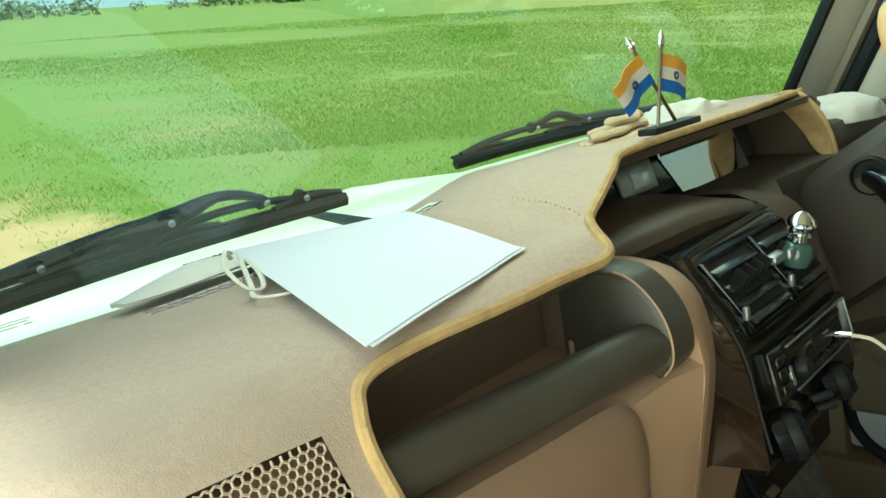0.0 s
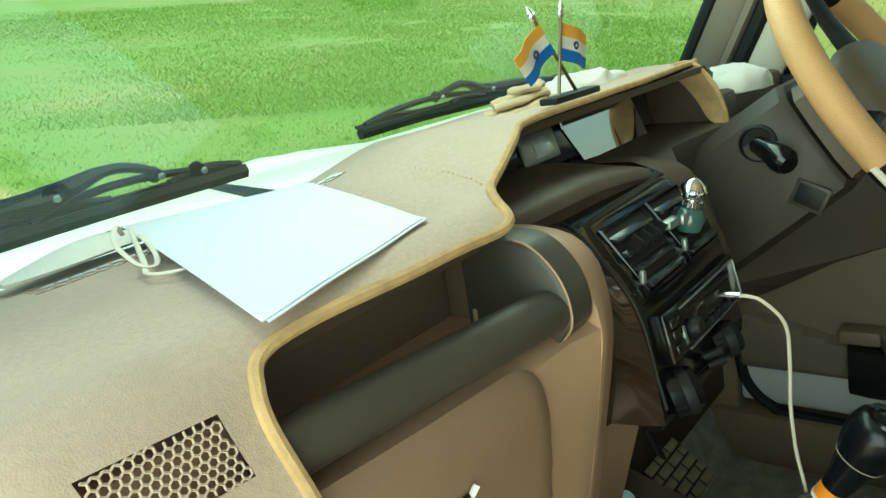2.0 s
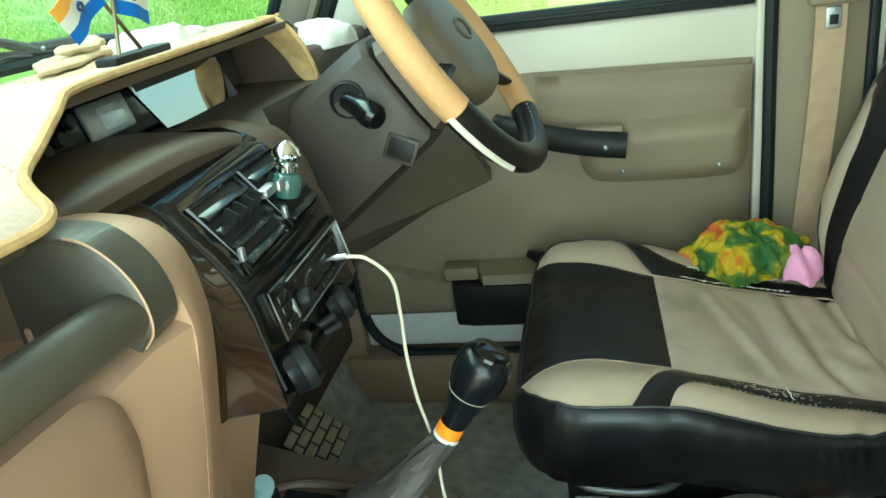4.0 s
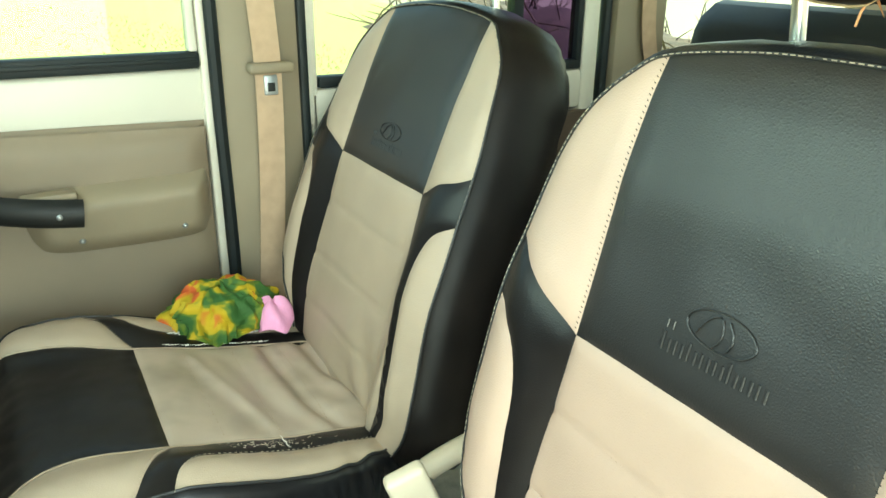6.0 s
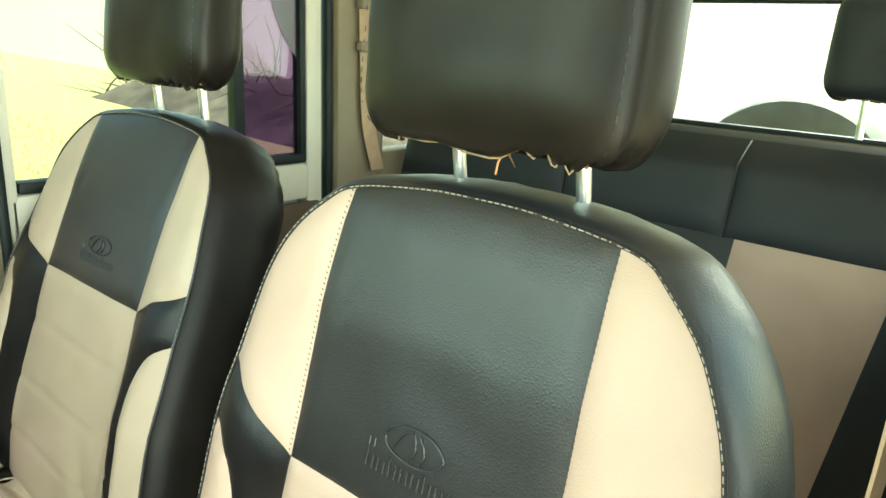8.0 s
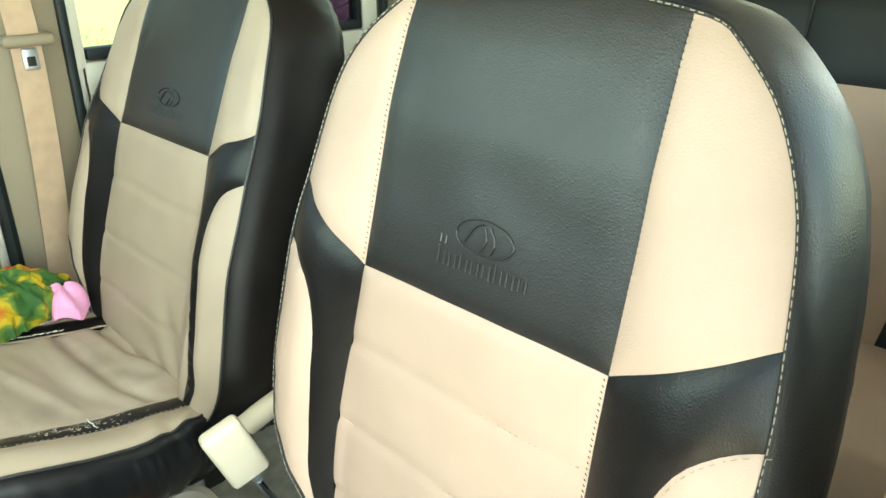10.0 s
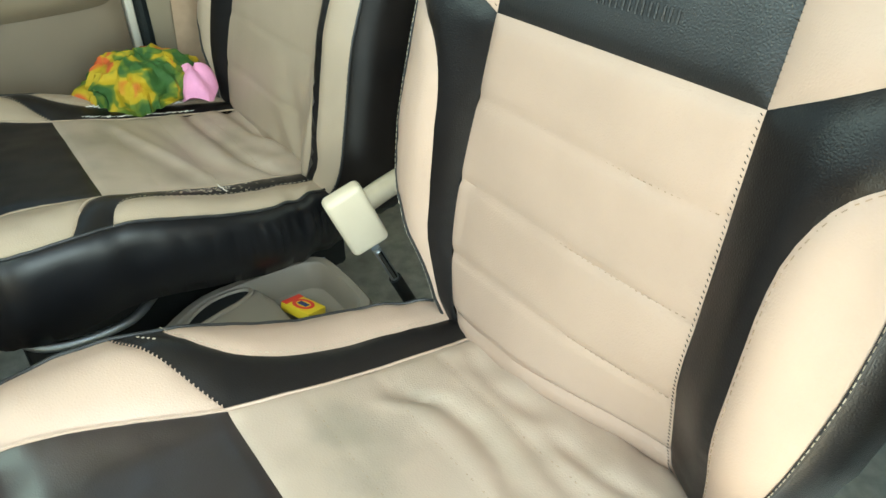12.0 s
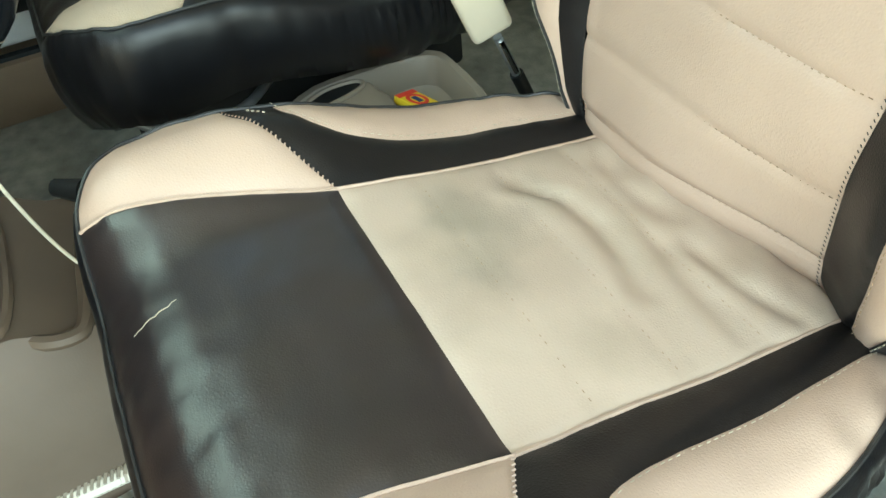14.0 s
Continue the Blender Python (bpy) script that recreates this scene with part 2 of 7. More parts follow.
def let_light_through(m, share):
    """Thin leaves pass part of the light to their far side."""
    n, l = m.node_tree.nodes, m.node_tree.links
    thin, mix = n.new("ShaderNodeBsdfTranslucent"), n.new("ShaderNodeMixShader")
    mix.inputs[0].default_value = share
    l.new(n["Principled BSDF"].inputs["Base Color"].links[0].from_socket, thin.inputs[0])
    l.new(n["Principled BSDF"].outputs[0], mix.inputs[1])
    l.new(thin.outputs[0], mix.inputs[2])
    l.new(mix.outputs[0], n["Material Output"].inputs[0])


let_light_through(leaf_grass, 0.6)
def dry_side(m, colour):
    """The field fades to drier, paler growth on the car's far side."""
    n, l = m.node_tree.nodes, m.node_tree.links
    geo, xyz, lean, ramp, mix = n.new("ShaderNodeNewGeometry"), n.new("ShaderNodeSeparateXYZ"), n.new("ShaderNodeMath"), n.new("ShaderNodeMapRange"), n.new("ShaderNodeMix")
    mix.data_type = "RGBA"
    mix.inputs[7].default_value = (*colour, 1)
    lean.operation = "MULTIPLY_ADD"
    lean.inputs[1].default_value = 1.2
    minus = n.new("ShaderNodeMath")
    minus.operation = "MULTIPLY"
    minus.inputs[1].default_value = -1.0
    l.new(geo.outputs["Position"], xyz.inputs[0])
    l.new(xyz.outputs["Y"], minus.inputs[0])
    l.new(xyz.outputs["X"], lean.inputs[0])
    l.new(minus.outputs[0], lean.inputs[2])
    ramp.inputs["From Min"].default_value, ramp.inputs["From Max"].default_value = 2.0, 22.0
    ramp.inputs["To Max"].default_value = 0.85
    l.new(lean.outputs[0], ramp.inputs["Value"])
    base = n["Principled BSDF"].inputs["Base Color"].links[0].from_socket
    l.new(ramp.outputs[0], mix.inputs[0])
    l.new(base, mix.inputs[6])
    l.new(mix.outputs[2], n["Principled BSDF"].inputs["Base Color"])


dry_side(field_soil, (0.20, 0.205, 0.065))
def sandy_track(m, colour):
    """Bare sand where the car stands, ragged towards the crop."""
    n, l = m.node_tree.nodes, m.node_tree.links
    geo, xyz, no, add, mul = n.new("ShaderNodeNewGeometry"), n.new("ShaderNodeSeparateXYZ"), n.new("ShaderNodeTexNoise"), n.new("ShaderNodeMath"), n.new("ShaderNodeMath")
    side, ahead, mix = n.new("ShaderNodeMapRange"), n.new("ShaderNodeMapRange"), n.new("ShaderNodeMix")
    mix.data_type = "RGBA"
    mix.inputs[7].default_value = (*colour, 1)
    no.inputs["Scale"].default_value, no.inputs["Detail"].default_value = 1.6, 5.0
    add.operation, mul.operation = "MULTIPLY_ADD", "MULTIPLY"
    add.inputs[1].default_value = 2.2
    l.new(geo.outputs["Position"], xyz.inputs[0])
    l.new(geo.outputs["Position"], no.inputs["Vector"])
    l.new(no.outputs[0], add.inputs[0])
    l.new(xyz.outputs["X"], add.inputs[2])
    side.inputs["From Min"].default_value, side.inputs["From Max"].default_value = 3.0, 2.2
    ahead.inputs["From Min"].default_value, ahead.inputs["From Max"].default_value = 9.6, 7.6
    l.new(add.outputs[0], side.inputs["Value"])
    l.new(xyz.outputs["Y"], ahead.inputs["Value"])
    l.new(side.outputs[0], mul.inputs[0])
    l.new(ahead.outputs[0], mul.inputs[1])
    l.new(mul.outputs[0], mix.inputs[0])
    l.new(n["Principled BSDF"].inputs["Base Color"].links[0].from_socket, mix.inputs[6])
    l.new(mix.outputs[2], n["Principled BSDF"].inputs["Base Color"])


sandy_track(field_soil, (0.36, 0.25, 0.14))
leaf_wood = patterned("wood_leaf", [(0.0, (0.05, 0.09, 0.04)), (0.6, (0.09, 0.13, 0.06)), (1.0, (0.14, 0.15, 0.09))], 0.5, 0.8)


def soiled(m, spots, colour):
    """Soft rubbed-in stains round the given places: (x, y, z, radius, strength)."""
    n, l = m.node_tree.nodes, m.node_tree.links
    geo, no, wob = n.new("ShaderNodeNewGeometry"), n.new("ShaderNodeTexNoise"), n.new("ShaderNodeVectorMath")
    no.inputs["Scale"].default_value, no.inputs["Detail"].default_value = 22.0, 3.0
    wob.operation = "MULTIPLY_ADD"
    wob.inputs[1].default_value = (0.05, 0.05, 0.0)
    l.new(geo.outputs["Position"], no.inputs["Vector"])
    l.new(no.outputs["Color"], wob.inputs[0])
    l.new(geo.outputs["Position"], wob.inputs[2])
    b = n["Principled BSDF"].inputs["Base Color"]
    for x, y, z, radius, strength in spots:
        far, fall, mix = n.new("ShaderNodeVectorMath"), n.new("ShaderNodeMapRange"), n.new("ShaderNodeMix")
        far.operation, fall.interpolation_type, mix.data_type = "DISTANCE", "SMOOTHERSTEP", "RGBA"
        far.inputs[1].default_value = (x + 0.025, y + 0.025, z)
        fall.inputs["From Min"].default_value, fall.inputs["From Max"].default_value = radius, 0.0
        fall.inputs["To Max"].default_value = strength
        mix.inputs[7].default_value = (*colour, 1)
        l.new(wob.outputs[0], far.inputs[0])
        l.new(far.outputs["Value"], fall.inputs["Value"])
        l.new(fall.outputs[0], mix.inputs[0])
        l.new(b.links[0].from_socket, mix.inputs[6])
        l.new(mix.outputs[2], b)


soiled_leather = material("soiled_beige_leather", (0.45, 0.36, 0.285), 0.42, vary=0.05, scale=7, bump=0.16, bump_scale=330, kind="cells", stain=(0.37, 0.30, 0.23), stain_scale=9)
soiled(soiled_leather, [(-0.294, 0.258, 0.48, 0.055, 0.42), (-0.328, 0.232, 0.475, 0.06, 0.34), (-0.368, 0.271, 0.48, 0.05, 0.34), (-0.30, 0.170, 0.465, 0.05, 0.30)], (0.155, 0.150, 0.115))


# ---------- building helpers ----------
def thing(name, label, category, at=(0, 0, 0), group="", kind=""):
    root = new(name)
    root.location = at
    root.empty_display_size = 0.05
    return tagged(root, label, category, group, kind)


def link_mesh(name, bm, mat, parent=None, smooth=True):
    """One bmesh in world places as one object, its origin in its middle."""
    me = bpy.data.meshes.new(name)
    if bm.verts:
        lo = Vector([min(v.co[i] for v in bm.verts) for i in range(3)])
        hi = Vector([max(v.co[i] for v in bm.verts) for i in range(3)])
        mid = (lo + hi) / 2
    else:
        mid = Vector()
    bmesh.ops.translate(bm, verts=bm.verts, vec=-mid)
    if smooth:
        for f in bm.faces:
            f.smooth = True
        for e in bm.edges:
            if len(e.link_faces) == 2 and e.calc_face_angle(0) > radians(38):
                e.smooth = False
    bm.to_mesh(me)
    bm.free()
    for m in mat if isinstance(mat, (list, tuple)) else [mat]:
        me.materials.append(m)
    ob = new(name, me)
    ob.location = mid
    if parent:
        ob.parent = parent
        ob.matrix_parent_inverse = Matrix.Translation(parent.location).inverted()
    return ob


def part(name, bm, mat, parent, label="", smooth=True):
    return tagged(link_mesh(name, bm, mat, parent, smooth), label)


def solid(name, bm, mat, label, category, group="", kind="", smooth=True):
    """A thing that is one mesh."""
    return tagged(link_mesh(name, bm, mat, None, smooth), label, category, group, kind)


def box(x0, x1, y0, y1, z0, z1, bevel=0.004, bm=None, seg=2):
    bm = bm or bmesh.new()
    made = bmesh.ops.create_cube(bm, size=1.0)["verts"]
    bmesh.ops.scale(bm, vec=(abs(x1 - x0), abs(y1 - y0), abs(z1 - z0)), verts=made)
    bmesh.ops.translate(bm, vec=((x0 + x1) / 2, (y0 + y1) / 2, (z0 + z1) / 2), verts=made)
    if bevel:
        edges = list({e for v in made for e in v.link_edges})
        bmesh.ops.bevel(bm, geom=edges, offset=bevel, segments=seg, affect="EDGES", profile=0.5)
    return bm


def turned(bm, m):
    bmesh.ops.transform(bm, matrix=m, verts=bm.verts)
    return bm


def smooth_line(pts, n=6, closed=False):
    """A Catmull-Rom line through points of any dimension."""
    p = [np.array(q, float) for q in pts]
    out, k = [], len(p)
    for i in range(k if closed else k - 1):
        a, b, c, d = (p[(i + j) % k] if closed else p[min(max(i + j, 0), k - 1)] for j in (-1, 0, 1, 2))
        for t in np.arange(n) / n:
            out.append(0.5 * (2 * b + (c - a) * t + (2 * a - 5 * b + 4 * c - d) * t * t + (3 * b - 3 * c + d - a) * t ** 3))
    if not closed:
        out.append(p[-1])
    return out


def loft(rings, closed=True, caps=True, bm=None):
    """Rings of equally many points joined into a skin."""
    bm = bm or bmesh.new()
    vs = [[bm.verts.new(Vector(p)) for p in r] for r in rings]
    k = len(vs[0])
    for a, b in zip(vs, vs[1:]):
        for i in range(k if closed else k - 1):
            j = (i + 1) % k
            bm.faces.new((a[i], a[j], b[j], b[i]))
    if caps and closed:
        bm.faces.new(vs[0][::-1])
        bm.faces.new(vs[-1])
    bmesh.ops.recalc_face_normals(bm, faces=bm.faces)
    return bm


def tube(pts, radius, sides=8, bm=None, closed=False, flat=1.0):
    """A round or flattened bar along a line; radius is a number or one per point."""
    pts = [Vector(p) for p in pts]
    rings, n = [], len(pts)
    up = Vector((0, 0, 1))
    for i, p in enumerate(pts):
        a, b = (pts[(i - 1) % n], pts[(i + 1) % n]) if closed else (pts[max(i - 1, 0)], pts[min(i + 1, n - 1)])
        t = (b - a).normalized()
        if i == 0 or closed or flat != 1.0:
            side = t.cross(up)
            if side.length < 0.05:
                side = t.cross(Vector((0, 1, 0)))
        else:
            side = side - t * side.dot(t)
        side.normalize()
        over = side.cross(t).normalized()
        r = radius[i] if isinstance(radius, (list, tuple)) else radius
        rings.append([p + side * r * math.cos(w) + over * r * flat * math.sin(w) for w in (2 * math.pi * k / sides for k in range(sides))])
    if closed:
        rings.append(rings[0])
        made = loft(rings, True, False, bm)
        bmesh.ops.remove_doubles(made, verts=made.verts, dist=1e-6)
        return made
    return loft(rings, True, True, bm)


def lathe(profile, centre, axis=(0, 0, 1), sides=24, bm=None):
    """(distance along the axis, radius) turned round the axis."""
    ax = Vector(axis).normalized()
    s = ax.orthogonal().normalized()
    o = ax.cross(s)
    rings = [[Vector(centre) + ax * h + (s * math.cos(w) + o * math.sin(w)) * max(r, 1e-4) for w in (2 * math.pi * k / sides for k in range(sides))] for h, r in profile]
    return loft(rings, True, True, bm)


def subdivide_line(poly, step):
    out = []
    for a, b in zip(poly, poly[1:] + poly[:1]):
        a, b = np.array(a, float), np.array(b, float)
        n = max(1, math.ceil(np.linalg.norm(b - a) / step - 1e-6))
        out += [a + (b - a) * i / n for i in range(n)]
    return out


def sheet(poly, put, step=0.012, holes=()):
    """A flat outline filled with a fine net and laid on a form: put(a, b, edge distance) gives the place."""
    from mathutils.geometry import delaunay_2d_cdt
    loops = [subdivide_line([tuple(p) for p in loop], step) for loop in (poly, *holes)]
    pts, faces, segs = [], [], []
    for loop in loops:
        base = len(pts)
        pts += loop
        faces.append(list(range(base, base + len(loop))))
        q = np.array(loop)
        segs.append(np.hstack([q, np.roll(q, -1, 0)]))
    segs = np.vstack(segs)
    border = np.array(pts)
    lo, hi = border.min(0), border.max(0)
    grid = []
    for j, b in enumerate(np.arange(lo[1] + step / 2, hi[1], step * 0.87)):
        for a in np.arange(lo[0] + step / 2 + (j % 2) * step / 2, hi[0], step):
            grid.append((a, b))
    grid = np.array(grid).reshape(-1, 2)

    def edge(q):
        a, d = segs[:, :2], segs[:, 2:] - segs[:, :2]
        t = np.clip(((q[:, None] - a) * d).sum(-1) / np.maximum((d * d).sum(-1), 1e-12), 0, 1)
        return np.sqrt(((a + t[..., None] * d - q[:, None]) ** 2).sum(-1).min(1))

    def inside(q):
        x, y = q[:, :1], q[:, 1:]
        x0, y0, x1, y1 = segs.T
        hit = ((y0 > y) != (y1 > y)) & (x < (x1 - x0) * (y - y0) / np.where(y1 == y0, 1e-9, y1 - y0) + x0)
        return hit.sum(1) % 2 == 1

    if len(grid):
        grid = grid[inside(grid)]
        if len(grid):
            grid = grid[edge(grid) > step * 0.45]
    allp = [Vector(p) for p in border] + [Vector(p) for p in grid]
    edges = [(loop[i], loop[(i + 1) % len(loop)]) for loop in faces for i in range(len(loop))]
    verts, _, tris, *_ = delaunay_2d_cdt(allp, edges, [], 0, 1e-6)
    flat = np.array([tuple(v) for v in verts])
    mids = np.array([flat[list(f)].mean(0) for f in tris])
    keep = inside(mids)
    dist = edge(flat)
    bm = bmesh.new()
    vs = [bm.verts.new(put(p[0], p[1], e)) for p, e in zip(flat, dist)]
    for f, ok in zip(tris, keep):
        if ok:
            try:
                bm.faces.new([vs[i] for i in f])
            except ValueError:
                pass
    bmesh.ops.delete(bm, geom=[v for v in bm.verts if not v.link_faces], context="VERTS")
    return bm


def ease(x, a, b):
    t = min(max((x - a) / (b - a), 0.0), 1.0)
    return t * t * (3 - 2 * t)


def dashes(line, length=0.004, gap=0.003, r=0.0008):
    """A run of small stitches along a line of places."""
    line = [Vector(p) for p in line]
    bm, run = bmesh.new(), 0.0
    at = 0.0
    for a, b in zip(line, line[1:]):
        d = (b - a).length
        if d < 1e-6:
            continue
        while at < d:
            p, q = a.lerp(b, at / d), a.lerp(b, min(1, (at + length) / d))
            if (q - p).length > 1e-5:
                tube([p, q], r, 4, bm)
            at += length + gap
        at -= d
    return bm
# ---------- the ground and the distance ----------
def cross_stitches(line, put, span=0.004, step=0.0055, r=0.0007):
    """Short stitches across a seam; line is flat, put lays a point of it on the surface."""
    bm, left = bmesh.new(), step * 0.5
    for a, b in zip(line, line[1:]):
        far = math.hypot(b[0] - a[0], b[1] - a[1])
        if far < 1e-6:
            continue
        tx, ty = (b[0] - a[0]) / far, (b[1] - a[1]) / far
        d = left
        while d < far:
            x, y = a[0] + tx * d, a[1] + ty * d
            k = 0.3 * span
            tube([put(x - ty * span / 2 - tx * k, y + tx * span / 2 - ty * k), put(x + ty * span / 2 + tx * k, y - tx * span / 2 + ty * k)], r, 4, bm)
            d += step
        left = d - far
    return bm


def ground_height(x, y):
    return -0.55 + 0.169 * (y - 1.0) + 0.02 * x


def build_ground():
    xs = [-400, -150, -60, -25, -10, -5, 0, 5, 10, 25, 60, 150, 400]
    bm = bmesh.new()
    vs = [[bm.verts.new((x, y, ground_height(x, y) + (0.25 * noise.noise((x * 0.05, y * 0.05, 0)) if abs(x) + abs(y) > 12 else 0))) for x in xs] for y in xs]
    for a, b in zip(vs, vs[1:]):
        for i in range(len(xs) - 1):
            bm.faces.new((a[i], a[i + 1], b[i + 1], b[i]))
    return solid("ground", bm, field_soil, "sandy field soil with patchy green growth", "ground", kind="structure", smooth=True)


build_ground()


def build_grass():
    rng = np.random.default_rng(4)
    verts, faces = [], []
    n = 380000
    # more blades close to the car's front, fewer far out
    r = 3.0 + 45 * rng.random(n) ** 2.2
    az = np.radians(np.where(np.arange(n) < 280000, rng.uniform(2, 72, n), rng.uniform(0, 360, n)))
    xs, ys = -0.8 + r * np.sin(az), 0.4 + r * np.cos(az)
    for x, y, d, q in zip(xs, ys, r, rng.random((n, 5))):
        patch = noise.noise((x * 0.55, y * 0.55, 3.0)) + 0.5 * noise.noise((x * 1.9, y * 1.9, 7.0))
        bare = x + 0.9 * noise.noise((x * 1.1, y * 1.1, 5.0)) < 1.25 and -6.0 < y < 8.6 + 0.8 * noise.noise((x, y, 9.0))
        if bare and q[4] > 0.10:
            continue
        if patch < -0.55 + 0.65 * (d < 5.5) * (x < 1.2) or (-2.6 < y < 2.9 and abs(x) < 1.2):
            continue
        h = (0.03 + 0.045 * q[0]) * (1 + 0.5 * patch)
        w = 0.0018 + 0.0007 * d
        z = ground_height(x, y) + (0.25 * noise.noise((x * 0.05, y * 0.05, 0)) if abs(x) + abs(y) > 12 else 0) - 0.01
        a = q[1] * 6.283
        dx, dy = w * math.cos(a), w * math.sin(a)
        lx, ly = (q[2] - 0.5) * h * 2.8, (q[3] - 0.5) * h * 2.8
        k = len(verts)
        verts += [(x - dx, y - dy, z), (x + dx, y + dy, z), (x + lx, y + ly, z + h)]
        faces.append((k, k + 1, k + 2))
    me = bpy.data.meshes.new("grass")
    me.from_pydata(verts, [], faces)
    me.materials.append(leaf_grass)
    tagged(new("grass", me), "bright green young crop growing in a field", "grass", kind="stuff")


build_grass()


def build_woods():
    """A far, broken row of trees and scrub along the field's end."""
    rng = np.random.default_rng(9)
    verts, faces = [], []
    for k in range(70):
        az = radians(rng.uniform(-5, 72))
        d = rng.uniform(150, 190)
        x0, y0 = d * math.sin(az), d * math.cos(az)
        size = rng.uniform(1.2, 3.4)
        base = ground_height(x0, y0)
        for _ in range(90):
            p = rng.normal(0, 1, 3)
            p /= np.linalg.norm(p) + 1e-6
            p *= rng.random() ** 0.4
            c = np.array((x0, y0, base + size * 0.6)) + p * (size * 1.5, size * 1.5, size * 0.75)
            t = rng.normal(0, size * 0.16, (3, 3))
            i = len(verts)
            verts += [tuple(c + t[0]), tuple(c + t[1]), tuple(c + t[2])]
            faces.append((i, i + 1, i + 2))
    me = bpy.data.meshes.new("far_woods")
    me.from_pydata(verts, [], faces)
    me.materials.append(leaf_wood)
    tagged(new("far_woods", me), "far broken row of dull green trees and scrub", "trees", kind="stuff")


build_woods()


def build_branches():
    """Cut dry branches heaped on the field beside the car, with a bank of dark earth."""
    rng = np.random.default_rng(12)
    bm = bmesh.new()
    for k in range(150):
        t = rng.random()
        x, y = 44 - 8 * t + rng.normal(0, 1.2), -21.5 - 5 * t + rng.normal(0, 1.0)
        p = [np.array((x, y, ground_height(x, y) + 0.1))]
        step = rng.normal(0, 0.55, 3) + (0, 0, 0.30)
        for _ in range(4):
            step = step + rng.normal(0, 0.2, 3)
            p.append(p[-1] + step)
        tube(p, [0.07, 0.055, 0.045, 0.03, 0.012], 4, bm)
    for k in range(260):
        x, y = rng.uniform(21, 41), rng.uniform(-34, -19.5)
        p = [np.array((x, y, ground_height(x, y) + 1.6 + 0.05 * (x - 20)))]
        step = rng.normal(0, 0.30, 3) + (0, 0, 0.16)
        for _ in range(3):
            step = step + rng.normal(0, 0.15, 3)
            p.append(p[-1] + step)
        tube(p, [0.05, 0.04, 0.03, 0.01], 4, bm)
    solid("brushwood_heap", bm, bark, "heap of dry cut branches lying on the field", "brushwood", kind="stuff")
    rows = []
    for i in range(26):
        row = []
        for j in range(18):
            x, y = 20 + 21 * i / 25, -36 + 18.6 * j / 17
            e = min(1, 5 * min(i / 25, 1 - i / 25), 5 * min(j / 17, 1 - j / 17))
            row.append((x, y, ground_height(x, y) - 0.1 + e * (1.9 + 1.2 * i / 25 + 0.9 * noise.noise((x * 0.3, y * 0.3, 0)) + 0.4 * noise.noise((x * 1.1, y * 1.1, 3)))))
        rows.append(row)
    solid("earth_bank", loft(rows, closed=False, caps=False), earth_dark, "low bank of dark turned earth on the field", "earth bank")


build_branches()

# ---------- the car's shell ----------
X = 0.725  # inner face of the doors


def wall_box(name, args, mat, label, category="car body", bevel=0.006, kind="structure"):
    return solid(name, box(*args, bevel=bevel), mat, label, category, kind=kind)


wall_box("floor", (-0.80, 0.80, -2.05, 1.30, 0.10, 0.14), carpet, "grey carpeted cabin floor", "floor")
wall_box("ceiling", (-0.70, 0.70, -2.02, 0.70, 1.56, 1.58), headliner, "pale beige cloth headliner", "ceiling")
wall_box("roof", (-0.76, 0.76, -2.08, 0.76, 1.583, 1.62), paint_white, "white painted steel roof", "roof", 0.015)
wall_box("bulkhead", (-0.80, 0.80, 1.03, 1.08, -0.10, 0.93), matt_black, "black bulkhead behind the dashboard", "wall")

# windscreen: base line at the cowl, leaning back to the roof
SLOPE = -0.57
WY, WZ = 1.075, 1.00


def screen_y(z):
    return WY + SLOPE * (z - WZ)


